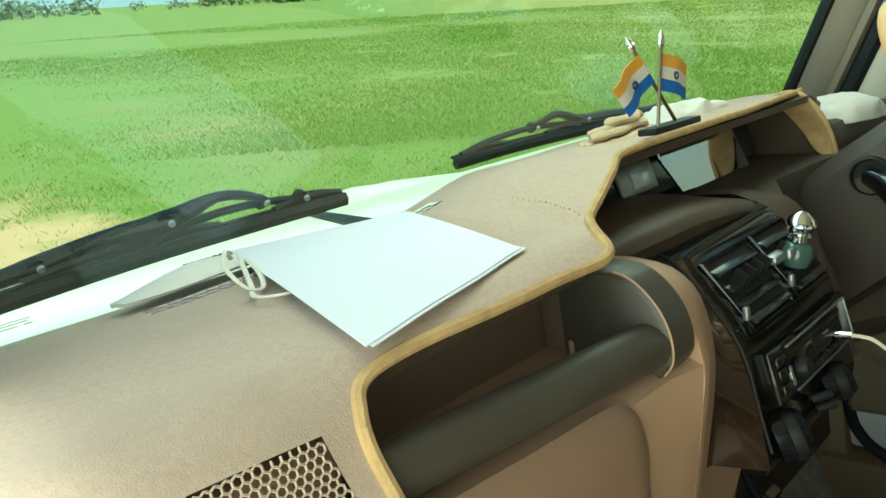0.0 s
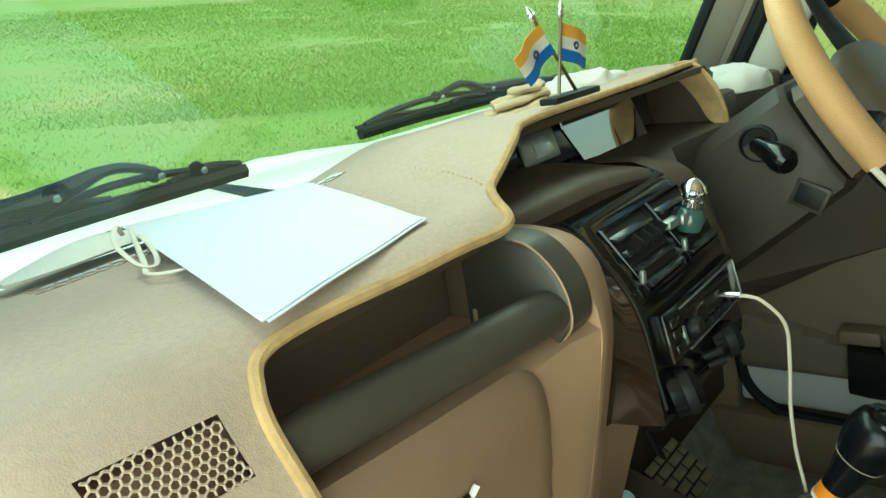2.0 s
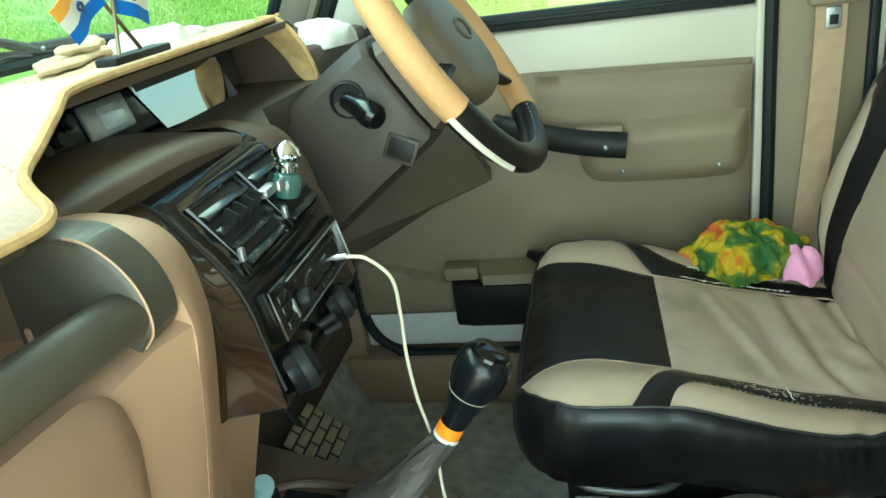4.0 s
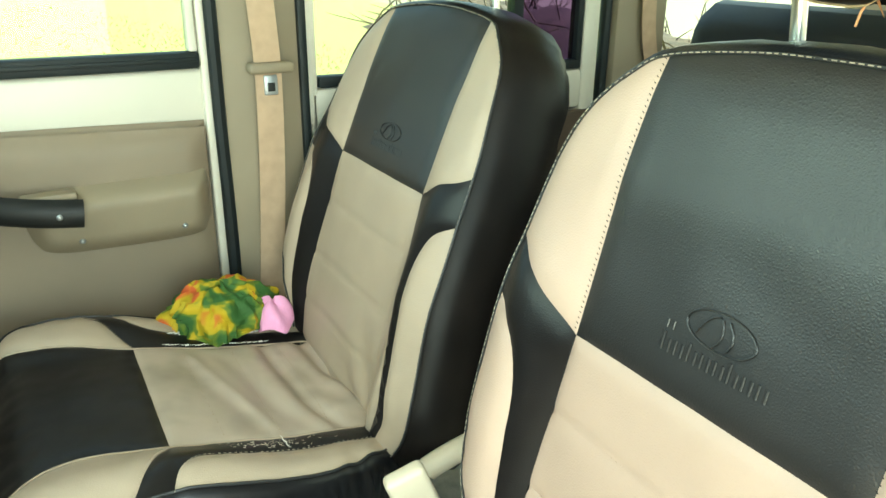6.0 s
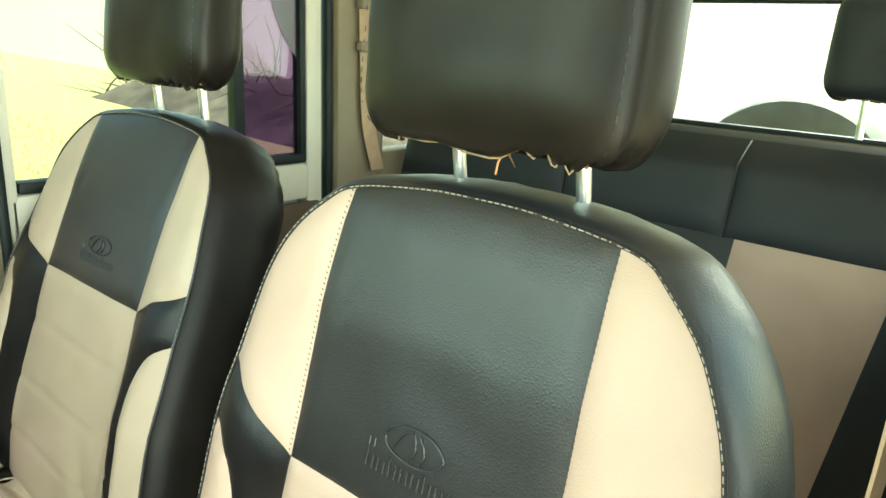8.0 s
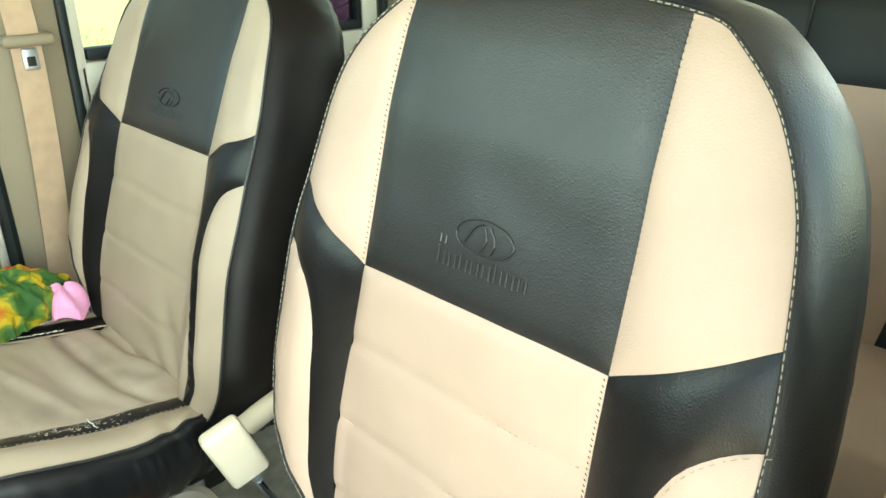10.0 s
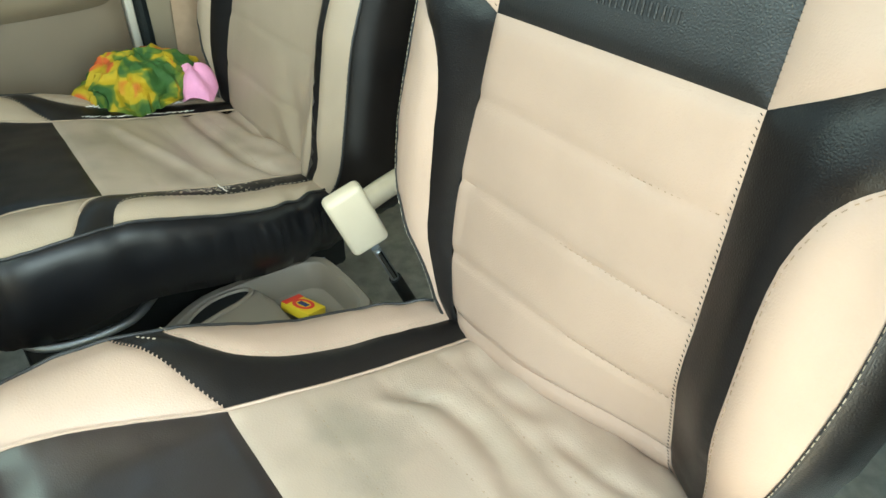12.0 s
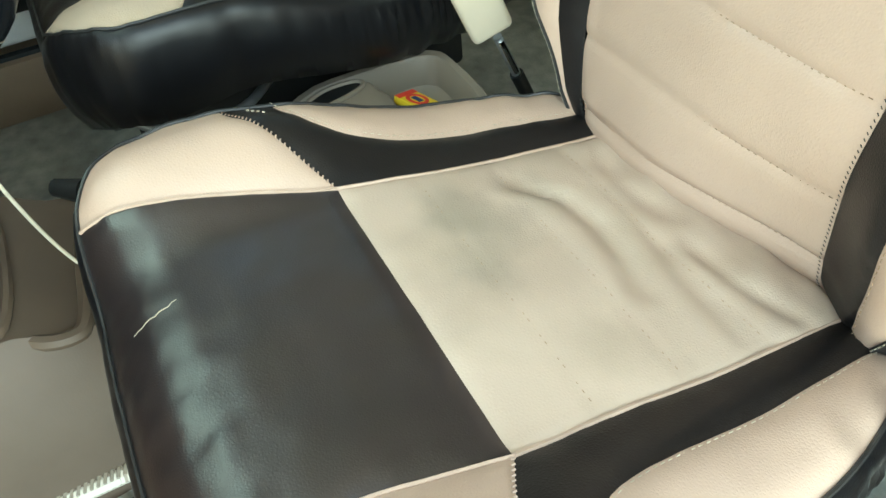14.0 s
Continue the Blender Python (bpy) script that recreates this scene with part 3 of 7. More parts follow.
def build_screen():
    def at(x, z, off):
        half = 0.765 - 0.12 * (z - WZ) / 0.54
        return (x * half, screen_y(z) - 0.065 * abs(x) ** 3 + off, z)
    rows = [[at(x, z, off) for off in (0, 0.005) for z in ((WZ, 1.54) if off == 0 else (1.54, WZ))] for x in np.linspace(-1, 1, 17)]
    bm = loft(rows)
    ob = solid("windscreen", bm, glass_screen, "clear laminated windscreen with a faint green tint", "windscreen", kind="structure", smooth=False)
    ob.visible_shadow = False
    for s in (-1, 1):
        line = [(s * ((0.722 if s > 0 else 0.785) - 0.08 * (z - 0.98) / 0.58), screen_y(z) - 0.060, z) for z in (0.97, 1.15, 1.35, 1.56)]
        solid("trim", tube([(x - s * 0.008, y + 0.006, z) for x, y, z in line], 0.013, 8), rubber, "black rubber windscreen seal", "seal", kind="structure")
        if s > 0:
            # flat moulded trim, a broad seal behind it
            rows = [[(x, y) for x, y in ((0.708 + dx, f - 0.050), (0.701 + dx, f - 0.058), (0.698 + dx, f - 0.090), (0.700 + dx, f - 0.122), (0.703 + dx, f - 0.126), (0.702 + dx, f - 0.140), (0.712 + dx, f - 0.146), (0.765 + dx, f - 0.145), (0.765 + dx, f - 0.050))] for dx, f in ((-0.138 * (z - 1.04), screen_y(z)) for z in (0.97, 1.15, 1.35, 1.56))]
            solid("pillar", loft([[(x, y, z) for x, y in row] for row, z in zip(rows, (0.97, 1.15, 1.35, 1.56))]), console_grey, "grey-beige trimmed windscreen pillar", "pillar", kind="structure")
            band = [[(0.714 + dx, f - 0.145), (0.706 + dx, f - 0.152), (0.705 + dx, f - 0.170), (0.712 + dx, f - 0.180), (0.765 + dx, f - 0.180), (0.765 + dx, f - 0.145)] for dx, f in ((-0.138 * (z - 1.04), screen_y(z)) for z in (0.94, 1.15, 1.35, 1.56))]
            solid("trim", loft([[(x, y, z) for x, y in row] for row, z in zip(band, (0.94, 1.15, 1.35, 1.56))]), rubber, "black rubber door seal on the windscreen pillar", "seal", kind="structure")
            continue
        solid("pillar", tube([(x + s * 0.014, y - 0.050, z) for x, y, z in line], 0.036, 10), console_grey, "grey-beige trimmed windscreen pillar", "pillar", kind="structure")
        solid("trim", tube([(x + s * 0.010, y - 0.098, z) for x, y, z in line], 0.013, 8), rubber, "black rubber door seal on the windscreen pillar", "seal", kind="structure")
    solid("trim", tube([(-0.66, screen_y(1.54), 1.545), (0.66, screen_y(1.54), 1.545)], 0.02, 8), headliner, "cloth covered windscreen header", "header", kind="structure")


build_screen()


def build_bonnet():
    root = thing("bonnet", "white painted bonnet ahead of the windscreen", "bonnet", (0, 1.8, 0.9), kind="structure")
    rows = []
    for t in np.linspace(0, 1, 14):
        y = 1.425 + 0.72 * t
        half = 0.72 - 0.10 * t
        z = 0.932 - 0.022 * t - 0.10 * ease(t, 0.86, 1.0)
        row = []
        for x in np.linspace(-1, 1, 29):
            crown = 0.010 * (1 - x * x) - 0.05 * ease(abs(x), 0.90, 1.0) + 0.008 * math.exp(-((abs(x) - 0.62) / 0.06) ** 2)
            row.append((x * half, y, z + crown))
        rows.append(row)
    bm = loft(rows, closed=False, caps=False)
    bmesh.ops.solidify(bm, geom=bm.faces, thickness=0.012)
    part("bonnet_panel", bm, paint_white, root)
    for s in (-1, 1):
        rows = [[(s * x, y, z) for x, z in ((half, 0.85), (half + 0.02, 0.868), (0.78, 0.862), (0.815, 0.83), (0.82, 0.6), (0.82, 0.1))] for y, half in ((1.02, 0.735), (1.4, 0.705), (1.8, 0.665), (2.12, 0.63))]
        bm = loft(rows, closed=False, caps=False)
        bmesh.ops.solidify(bm, geom=bm.faces, thickness=0.01)
        part("wing", bm, paint_white, root)
    # cowl with its louvres
    cowl = part("cowl", box(-0.77, 0.77, 1.070, 1.415, 0.90, 0.983, 0.010), paint_white, root)
    for k in range(7):
        x = -0.435 + 0.0095 * k
        part("louvre", box(x, x + 0.005, 1.262, 1.278, 0.9835, 0.9865, 0), matt_black, cowl, smooth=False)
    # faint printed lines, too worn to read, and a short scratch
    for k, (x, y, w) in enumerate(((-0.648, 1.252, 0.034), (-0.650, 1.238, 0.030), (-0.652, 1.222, 0.018), (-0.628, 1.222, 0.008))):
        part("worn_print", box(x, x + w, y - 0.0012, y + 0.0012, 0.9832, 0.9842, 0), smoke_print, cowl, "worn grey print", smooth=False)
    part("cowl_grille", loft([[(x, y, z) for x, y in ((-0.238, 1.195), (-0.203, 1.195), (-0.150, 1.40), (-0.170, 1.40))] for z in (0.980, 0.987)]), matt_black, cowl, "black plastic grille")


build_bonnet()


def build_wiper(blade, arm, radii, bridges, rivets, label):
    """Blade, bridges and cranked arm lying along the foot of the windscreen; places are x and z on the glass with the distance out from it."""
    root = thing("windscreen_wiper", label, "wiper", ((blade[0][0] + blade[-1][0]) / 2, 1.09, 1.03), group="windscreen wipers")
    def at(x, z, out):
        return (x, screen_y(z) + out, z)
    line = smooth_line([at(*p) for p in blade], 5)
    part("blade", tube(line, 0.0056, 6, flat=1.4), rubber, root, "black rubber blade")
    part("blade_spine", tube([(x, y + 0.005, z + 0.0075) for x, y, z in line], 0.0024, 6), wiper_black, root)
    path = smooth_line([at(*p) for p in arm], 5)
    k = np.linspace(0, len(radii) - 1, len(path))
    part("arm", tube(path, [1.35 * float(np.interp(i, range(len(radii)), radii)) for i in k], 8, flat=0.8), wiper_black, root, "cranked black steel arm")
    for p in bridges:
        part("bridge", tube(smooth_line([at(*q) for q in p], 5), 0.0042, 6), wiper_black, root)
    for x, z, out in rivets:
        rivet = part("joint", lathe([(0, 0.0075), (0.006, 0.0072), (0.008, 0.005)], at(x, z, out), (0, 0.86, 0.5), 14), wiper_black, root)
        part("rivet", lathe([(0, 0.0034), (0.0025, 0.003), (0.003, 0.0)], at(x, z, out - 0.0095), (0, -0.86, -0.5), 10), dull_metal, rivet, "bare steel rivet")
    part("pivot_cap", lathe([(0, 0.016), (0.012, 0.015), (0.018, 0.004)], at(arm[0][0], arm[0][1] - 0.006, 0.045), (0, -0.5, 0.86), 12), wiper_black, root)
    return root


build_wiper([(-0.745, 1.027, 0.014), (-0.680, 1.0315, 0.014), (-0.543, 1.0385, 0.014), (-0.340, 1.0415, 0.014)],
            [(-0.760, 1.036, 0.045), (-0.672, 1.0475, 0.040), (-0.642, 1.051, 0.040), (-0.582, 1.060, 0.038), (-0.535, 1.061, 0.036), (-0.484, 1.0735, 0.034), (-0.448, 1.0675, 0.032), (-0.438, 1.0585, 0.030)],
            (0.008, 0.007, 0.0085, 0.0075, 0.0105, 0.0048, 0.0042, 0.0042),
            [[(-0.545, 1.050, 0.026), (-0.490, 1.0585, 0.030), (-0.438, 1.0585, 0.030), (-0.394, 1.054, 0.026), (-0.352, 1.050, 0.022)],
             [(-0.655, 1.043, 0.024), (-0.600, 1.049, 0.028), (-0.545, 1.050, 0.026)],
             [(-0.425, 1.048, 0.022), (-0.385, 1.055, 0.027), (-0.345, 1.0495, 0.020)],
             [(-0.555, 1.044, 0.020), (-0.525, 1.052, 0.026), (-0.485, 1.048, 0.020)]],
            [(-0.642, 1.051, 0.031), (-0.535, 1.062, 0.026), (-0.438, 1.0585, 0.025), (-0.394, 1.054, 0.021)],
            "black wiper parked at the windscreen foot by the paper")
build_wiper([(-0.172, 1.047, 0.014), (-0.057, 1.0485, 0.014), (0.083, 1.046, 0.014), (0.240, 1.043, 0.014)],
            [(0.360, 1.040, 0.045), (0.270, 1.050, 0.040), (0.189, 1.056, 0.036), (0.110, 1.060, 0.034), (0.080, 1.067, 0.032), (0.038, 1.077, 0.031), (0.005, 1.072, 0.030), (-0.015, 1.066, 0.029)],
            (0.008, 0.008, 0.0085, 0.0075, 0.006, 0.0048, 0.0042, 0.0042),
            [[(-0.158, 1.055, 0.022), (-0.100, 1.064, 0.027), (-0.020, 1.067, 0.029), (0.060, 1.061, 0.027), (0.130, 1.053, 0.022)],
             [(-0.150, 1.053, 0.020), (-0.115, 1.060, 0.025), (-0.070, 1.055, 0.020)],
             [(0.010, 1.055, 0.020), (0.050, 1.059, 0.025), (0.090, 1.053, 0.020)]],
            [(-0.018, 1.066, 0.026), (0.110, 1.060, 0.030)],
            "black wiper parked at the windscreen foot behind the flags")

# ---------- right side: driver's door, pillars, rear door ----------
def build_driver_door():
    root = thing("driver_door", "closed front door with brown vinyl trim and white painted frame", "car door", (X, 0.5, 0.6))
    part("outer_skin", box(0.775, 0.79, 0.10, 1.02, 0.22, 0.945, 0.004), paint_white, root, "white painted steel skin")
    # painted frame: band below the window, rear upright, foot
    part("painted_band", box(X + 0.008, X + 0.05, 0.118, 0.97, 0.835, 0.945, 0.010, seg=3), trim_cream, root, "white painted band")
    part("painted_edge", box(X - 0.002, X + 0.05, 0.108, 0.124, 0.42, 1.50, 0.005), trim_cream, root, "white painted edge")
    part("painted_foot", box(X - 0.004, X + 0.05, 0.12, 0.945, 0.280, 0.366, 0.012, seg=3), paint_white, root, "white painted foot")
    part("window_post", loft([[(x - 0.138 * (z - 1.04), screen_y(z) - d, z) for x, d in ((0.714, 0.179), (0.709, 0.188), (0.710, 0.238), (0.720, 0.252), (0.775, 0.252), (0.775, 0.179))] for z in (0.93, 1.10, 1.30, 1.46)]), trim_cream, root, "white painted window frame")
    # main trim card with a soft fold
    def card(a, b, e):
        return (X + 0.004 - 0.016 * ease(e, 0, 0.02) + 0.004 * noise.noise((a * 6, b * 6, 0)), a, b)
    outline = [(0.127, 0.362), (0.944, 0.362), (0.944, 0.6), (0.944, 0.86), (0.53, 0.864), (0.127, 0.852)]
    part("trim_panel", sheet(outline, card, 0.025), door_trim, root, "brown vinyl trim")
    def upper(a, b, e):
        return (X - 0.014 - 0.016 * ease(e, 0, 0.03), a, b)
    part("upper_pad", sheet([(0.135, 0.70), (0.50, 0.715), (0.515, 0.78), (0.52, 0.857), (0.13, 0.843)], upper, 0.02), door_trim, root)
    # armrest: a moulded pad, full at the top and tucked in below
    def rest(a, z, e):
        return (X - 0.014 - 0.052 * math.sqrt(ease(e, -0.004, 0.035)) * (0.66 + 0.34 * ease(z, 0.64, 0.75)), a, z)
    shape = [tuple(p) for p in smooth_line([(0.139, 0.758), (0.137, 0.71), (0.143, 0.664), (0.170, 0.642), (0.30, 0.640), (0.405, 0.646), (0.436, 0.668), (0.448, 0.71), (0.452, 0.752), (0.44, 0.764), (0.30, 0.768), (0.155, 0.768)], 5, True)]
    part("armrest", sheet(shape, rest, 0.010), pillar_trim, root, "brown moulded armrest")
    bar = smooth_line([(X - 0.016, 0.600, 0.776), (X - 0.040, 0.56, 0.764), (X - 0.064, 0.49, 0.750), (X - 0.078, 0.42, 0.738), (X - 0.080, 0.358, 0.730)], 5)
    part("pull_handle", tube(bar, [0.014] * 3 + [0.017] * (len(bar) - 3), 12, flat=1.45), matt_black, root, "dark grey pull handle")
    part("handle_lid", box(X - 0.075, X - 0.045, 0.362, 0.447, 0.752, 0.766, 0.005), pillar_trim, root)
    for y, z in ((0.395, 0.733), (0.365, 0.672), (0.192, 0.672)):
        part("screw", lathe([(0, 0.006), (0.003, 0.005), (0.005, 0.002)], (X - (0.094 if z > 0.7 else 0.050), y, z), (-1, 0, 0), 10), dull_metal, root)
    # lower pad and map pocket
    def low(a, b, e):
        return (X - 0.012 - 0.018 * ease(e, 0, 0.010), a, b)
    part("lower_pad", sheet([(0.14, 0.368), (0.940, 0.368), (0.940, 0.513), (0.838, 0.483), (0.74, 0.456), (0.14, 0.448)], low, 0.012), door_trim, root)
    part("map_pocket", loft([[(X - 0.02, y, 0.46), (X - 0.02 - d, y, 0.462), (X - 0.022 - d, y, 0.45), (X - 0.02 - d, y, 0.384), (X - 0.02 - d * 0.8, y, 0.366), (X - 0.02, y, 0.364)] for y, d in ((0.20, 0.05), (0.25, 0.07), (0.68, 0.07), (0.715, 0.06), (0.722, 0.02))]), matt_black, root, "black map pocket")
    part("pocket_lid", loft([[(X - 0.02, y, 0.49), (X - 0.02 - d, y, 0.486), (X - 0.02 - d, y, 0.464), (X - 0.02, y, 0.463)] for y, d in ((0.20, 0.05), (0.25, 0.068), (0.65, 0.068), (0.665, 0.03))]), pillar_trim, root)
    part("pocket_rest", box(X - 0.06, X - 0.015, 0.663, 0.735, 0.463, 0.492, 0.006), door_trim, root)
    # window: rubber sill and pane
    part("window_seal", box(X - 0.004, X + 0.03, 0.125, 0.90, 0.946, 0.975, 0.005), rubber, root, "black rubber window seal")
    part("window_lip", box(X - 0.008, X + 0.0, 0.126, 0.90, 0.958, 0.966, 0.002), rubber, root)
    part("rear_channel", box(X + 0.0, X + 0.03, 0.126, 0.142, 0.975, 1.48, 0.004), trim_cream, root)
    part("front_channel", tube([(0.745 - 0.138 * (z - 1.04), screen_y(z) - 0.258, z) for z in (0.955, 1.10, 1.30, 1.45)], 0.009, 8), rubber, root)
    part("top_channel", box(X - 0.03, X + 0.02, 0.12, 0.72, 1.47, 1.50, 0.006), rubber, root)
    pane = part("pane", loft([[(X + 0.014 + o, 0.14, 0.96), (X + 0.014 + o, 0.885, 0.96), (X - 0.014 + o, 0.70, 1.46), (X - 0.014 + o, 0.14, 1.46)] for o in (0, 0.004)]), glass_side, root, smooth=False)
    pane.visible_shadow = False
    return root


build_driver_door()
# sill, seals, pillar between the doors
wall_box("trim", (X - 0.010, 0.79, 0.948, 1.06, 0.14, 0.90), sill_tan, "brown plastic kick panel ahead of the door", "kick panel", 0.008)
wall_box("sill", (X - 0.03, 0.80, -0.9, 1.0, 0.14, 0.262), sill_tan, "tan plastic cover over the door sill", "sill", 0.01)
solid("trim", tube(smooth_line([(X - 0.01, 0.10, 1.45), (X - 0.008, 0.10, 0.9), (X - 0.006, 0.102, 0.45), (X - 0.004, 0.16, 0.28), (X - 0.004, 0.3, 0.262), (X - 0.004, 0.80, 0.262), (X - 0.006, 0.882, 0.280), (X - 0.008, 0.926, 0.325), (X - 0.010, 0.940, 0.39), (X - 0.010, 0.945, 0.5), (X - 0.010, 0.95, 0.65)], 8), 0.012, 8), rubber, "black rubber door seal", "seal", kind="structure")
wall_box("trim", (X + 0.012, 0.78, 0.092, 0.112, 0.26, 1.52), rubber, "black rubber strip between the door and the pillar", "seal", 0.003)
wall_box("pillar", (X - 0.012, 0.79, -0.062, 0.094, 0.14, 1.56), pillar_trim, "brown plastic trim on the pillar between the doors", "pillar", 0.012)
wall_box("trim", (X - 0.02, X - 0.004, -0.074, -0.056, 0.3, 1.5), rubber, "black rubber rear door seal", "seal", 0.006)


def build_belt():
    root = thing("seat_belt", "tan webbing seat belt hanging on the door pillar", "seat belt", (X, 0.02, 0.9))
    xb = X - 0.035
    line = [(xb + 0.01, 0.02, 1.36), (xb, 0.018, 1.1), (xb - 0.004, 0.012, 0.94), (xb, 0.016, 0.75), (xb + 0.01, 0.028, 0.54), (xb + 0.015, 0.035, 0.40)]
    ring = [[Vector(p) + Vector((o, d, 0)) for o, d in ((0, -0.025), (0.0018, -0.025), (0.0018, 0.025), (0, 0.025))] for p in smooth_line(line, 6)]
    part("webbing", loft(ring), belt_web, root)
    part("guide", box(xb - 0.02, xb + 0.012, -0.035, 0.05, 0.935, 0.955, 0.008, seg=3), pillar_trim, root, "tan plastic belt guide")
    part("tongue", box(xb - 0.008, xb - 0.002, -0.004, 0.022, 0.895, 0.932, 0.003), dull_metal, root, "steel belt tongue")
    part("tongue_slot", box(xb - 0.010, xb - 0.004, 0.002, 0.016, 0.902, 0.918, 0.001), matt_black, root)
    part("anchor", lathe([(0, 0.02), (0.012, 0.018), (0.016, 0.008)], (X - 0.02, 0.02, 1.37), (-1, 0, 0), 14), pillar_trim, root)


build_belt()


def build_passenger_belt():
    """The belt of the passenger seat, its latch plate hanging at the pillar behind the open doorway."""
    root = thing("seat_belt", "tan webbing seat belt with a cream latch hanging by the doorway", "seat belt", (-0.70, 0.02, 0.9))
    wide = ((0, -0.023), (0.0018, -0.023), (0.0018, 0.023), (0, 0.023))
    for name, line in (("webbing", [(-0.700, 0.02, 1.36), (-0.694, 0.018, 1.15), (-0.690, 0.014, 1.02), (-0.6850, 0.010, 0.962), (-0.6795, 0.008, 0.935)]), ("lower_webbing", [(-0.695, 0.012, 0.925), (-0.699, 0.02, 0.86), (-0.700, 0.03, 0.65), (-0.705, 0.035, 0.40)])):
        part(name, loft([[Vector(p) + Vector((o, d, 0)) for o, d in wide] for p in smooth_line(line, 5)]), belt_web, root)
    latch = part("latch", loft([[(-0.6895 + o * k, 0.008 + d * k, z) for o, d in ((-0.009, -0.034), (0.004, -0.036), (0.0085, -0.026), (0.0085, 0.024), (0.004, 0.034), (-0.009, 0.034))] for z, k in ((0.901, 0.80), (0.905, 0.95), (0.915, 1.0), (0.945, 1.0), (0.958, 0.93), (0.962, 0.78))]), buckle_beige, root, "cream plastic latch cover")
    part("tongue", box(-0.6835, -0.6805, -0.008, 0.008, 0.872, 0.906, 0.0012), dull_metal, latch, "steel latch tongue")
    part("anchor", lathe([(0, 0.02), (0.012, 0.018), (0.016, 0.008)], (-0.712, 0.02, 1.37), (1, 0, 0), 14), pillar_trim, root)


buckle_beige = material("buckle_beige", (0.60, 0.52, 0.39), 0.5, vary=0.05, scale=14, bump=0.08, bump_scale=300)
build_passenger_belt()


def build_rear_door(s, label):
    root = thing("rear_door", label, "car door", (s * X, -0.43, 0.6))
    X0 = s * (X + 0.002)
    def b(x0, x1, *rest, **k):
        return box(min(s * x0, s * x1), max(s * x0, s * x1), *rest, **k)
    part("outer_skin", b(0.775, 0.79, -0.82, -0.05, 0.22, 0.90, bevel=0.004), paint_white, root)
    part("painted_band", b(X, X + 0.05, -0.80, -0.076, 0.80, 0.892, bevel=0.012), trim_cream, root, "white painted band")
    part("front_upright", b(X, X + 0.045, -0.098, -0.077, 0.3, 1.50, bevel=0.006), trim_cream, root)
    part("rear_upright", b(X - 0.004, X + 0.045, -0.80, -0.752, 0.3, 1.50, bevel=0.010), trim_cream, root)
    part("top_rail", b(X - 0.004, X + 0.045, -0.80, -0.08, 1.46, 1.50, bevel=0.006), trim_cream, root)
    part("trim_panel", b(X - 0.012, X + 0.01, -0.79, -0.08, 0.28, 0.797, bevel=0.01), dash_dark, root, "dark brown trim")
    part("armrest", b(X - 0.06, X - 0.012, -0.55, -0.2, 0.64, 0.70, bevel=0.012), pillar_trim, root)
    part("window_seal", b(X - 0.002, X + 0.03, -0.752, -0.10, 0.893, 0.915, bevel=0.004), rubber, root)
    part("divider", b(X - 0.002, X + 0.03, -0.582, -0.556, 0.91, 1.46, bevel=0.004), rubber, root, "black window divider")
    part("quarter_seal", b(X - 0.002, X + 0.03, -0.752, -0.735, 0.91, 1.46, bevel=0.004), rubber, root)
    for y0, y1, g in ((-0.556, -0.10, glass_side), (-0.735, -0.582, glass_purple)):
        p = part("pane", b(X + 0.012, X + 0.016, y0, y1, 0.905, 1.465, bevel=0), g, root, "purple filmed pane" if g is glass_purple else "", smooth=False)
        p.visible_shadow = False
    if s > 0:
        arc = [tuple(p) for p in smooth_line([(-0.640, 1.464), (-0.648, 1.36), (-0.662, 1.27), (-0.690, 1.20), (-0.720, 1.155), (-0.734, 1.137)], 4)]
        part("film", sheet(arc + [(-0.734, 1.464)], lambda y, z, e: Vector((X + 0.0095, y, z)), 0.05), film_dark, root, "dark film cut along a curve", smooth=False)


film_dark = material("dark_window_film", (0.035, 0.02, 0.04), 0.3, vary=0.2, scale=10)
build_rear_door(1, "closed rear door with white frame and purple filmed quarter pane")
build_rear_door(-1, "closed rear door behind the passenger seat")
for s in (-1, 1):
    wall_box("wall_rear_side", (min(s * X, s * 0.79), max(s * X, s * 0.79), -2.08, -0.86, 0.1, 0.90), pillar_trim, "brown trimmed rear side wall", "wall", 0.01)
    wall_box("pillar", (min(s * (X - 0.02), s * 0.79), max(s * (X - 0.02), s * 0.79), -1.00, -0.835, 0.14, 1.56), pillar_trim, "brown plastic trim on the rear pillar", "pillar", 0.02)
    wall_box("pillar", (min(s * (X - 0.01), s * 0.79), max(s * (X - 0.01), s * 0.79), -2.08, -1.80, 0.9, 1.56), pillar_trim, "brown plastic trim on the rear corner pillar", "pillar", 0.02)
    wall_box("wall_rear_rail", (min(s * (X - 0.02), s * 0.79), max(s * (X - 0.02), s * 0.79), -2.05, 0.72, 1.50, 1.585), headliner, "cloth covered roof rail", "rail", 0.012)
    wall_box("trim", (min(s * (X - 0.006), s * (X + 0.02)), max(s * (X - 0.006), s * (X + 0.02)), -0.834, -0.812, 0.3, 1.5), rubber, "black rubber rear door seal", "seal", 0.008)
    w = wall_box("window_side", (min(s * 0.75, s * 0.754), max(s * 0.75, s * 0.754), -1.80, -1.00, 0.90, 1.50), glass_side, "clear rear side window", "window", 0)
    w.visible_shadow = False
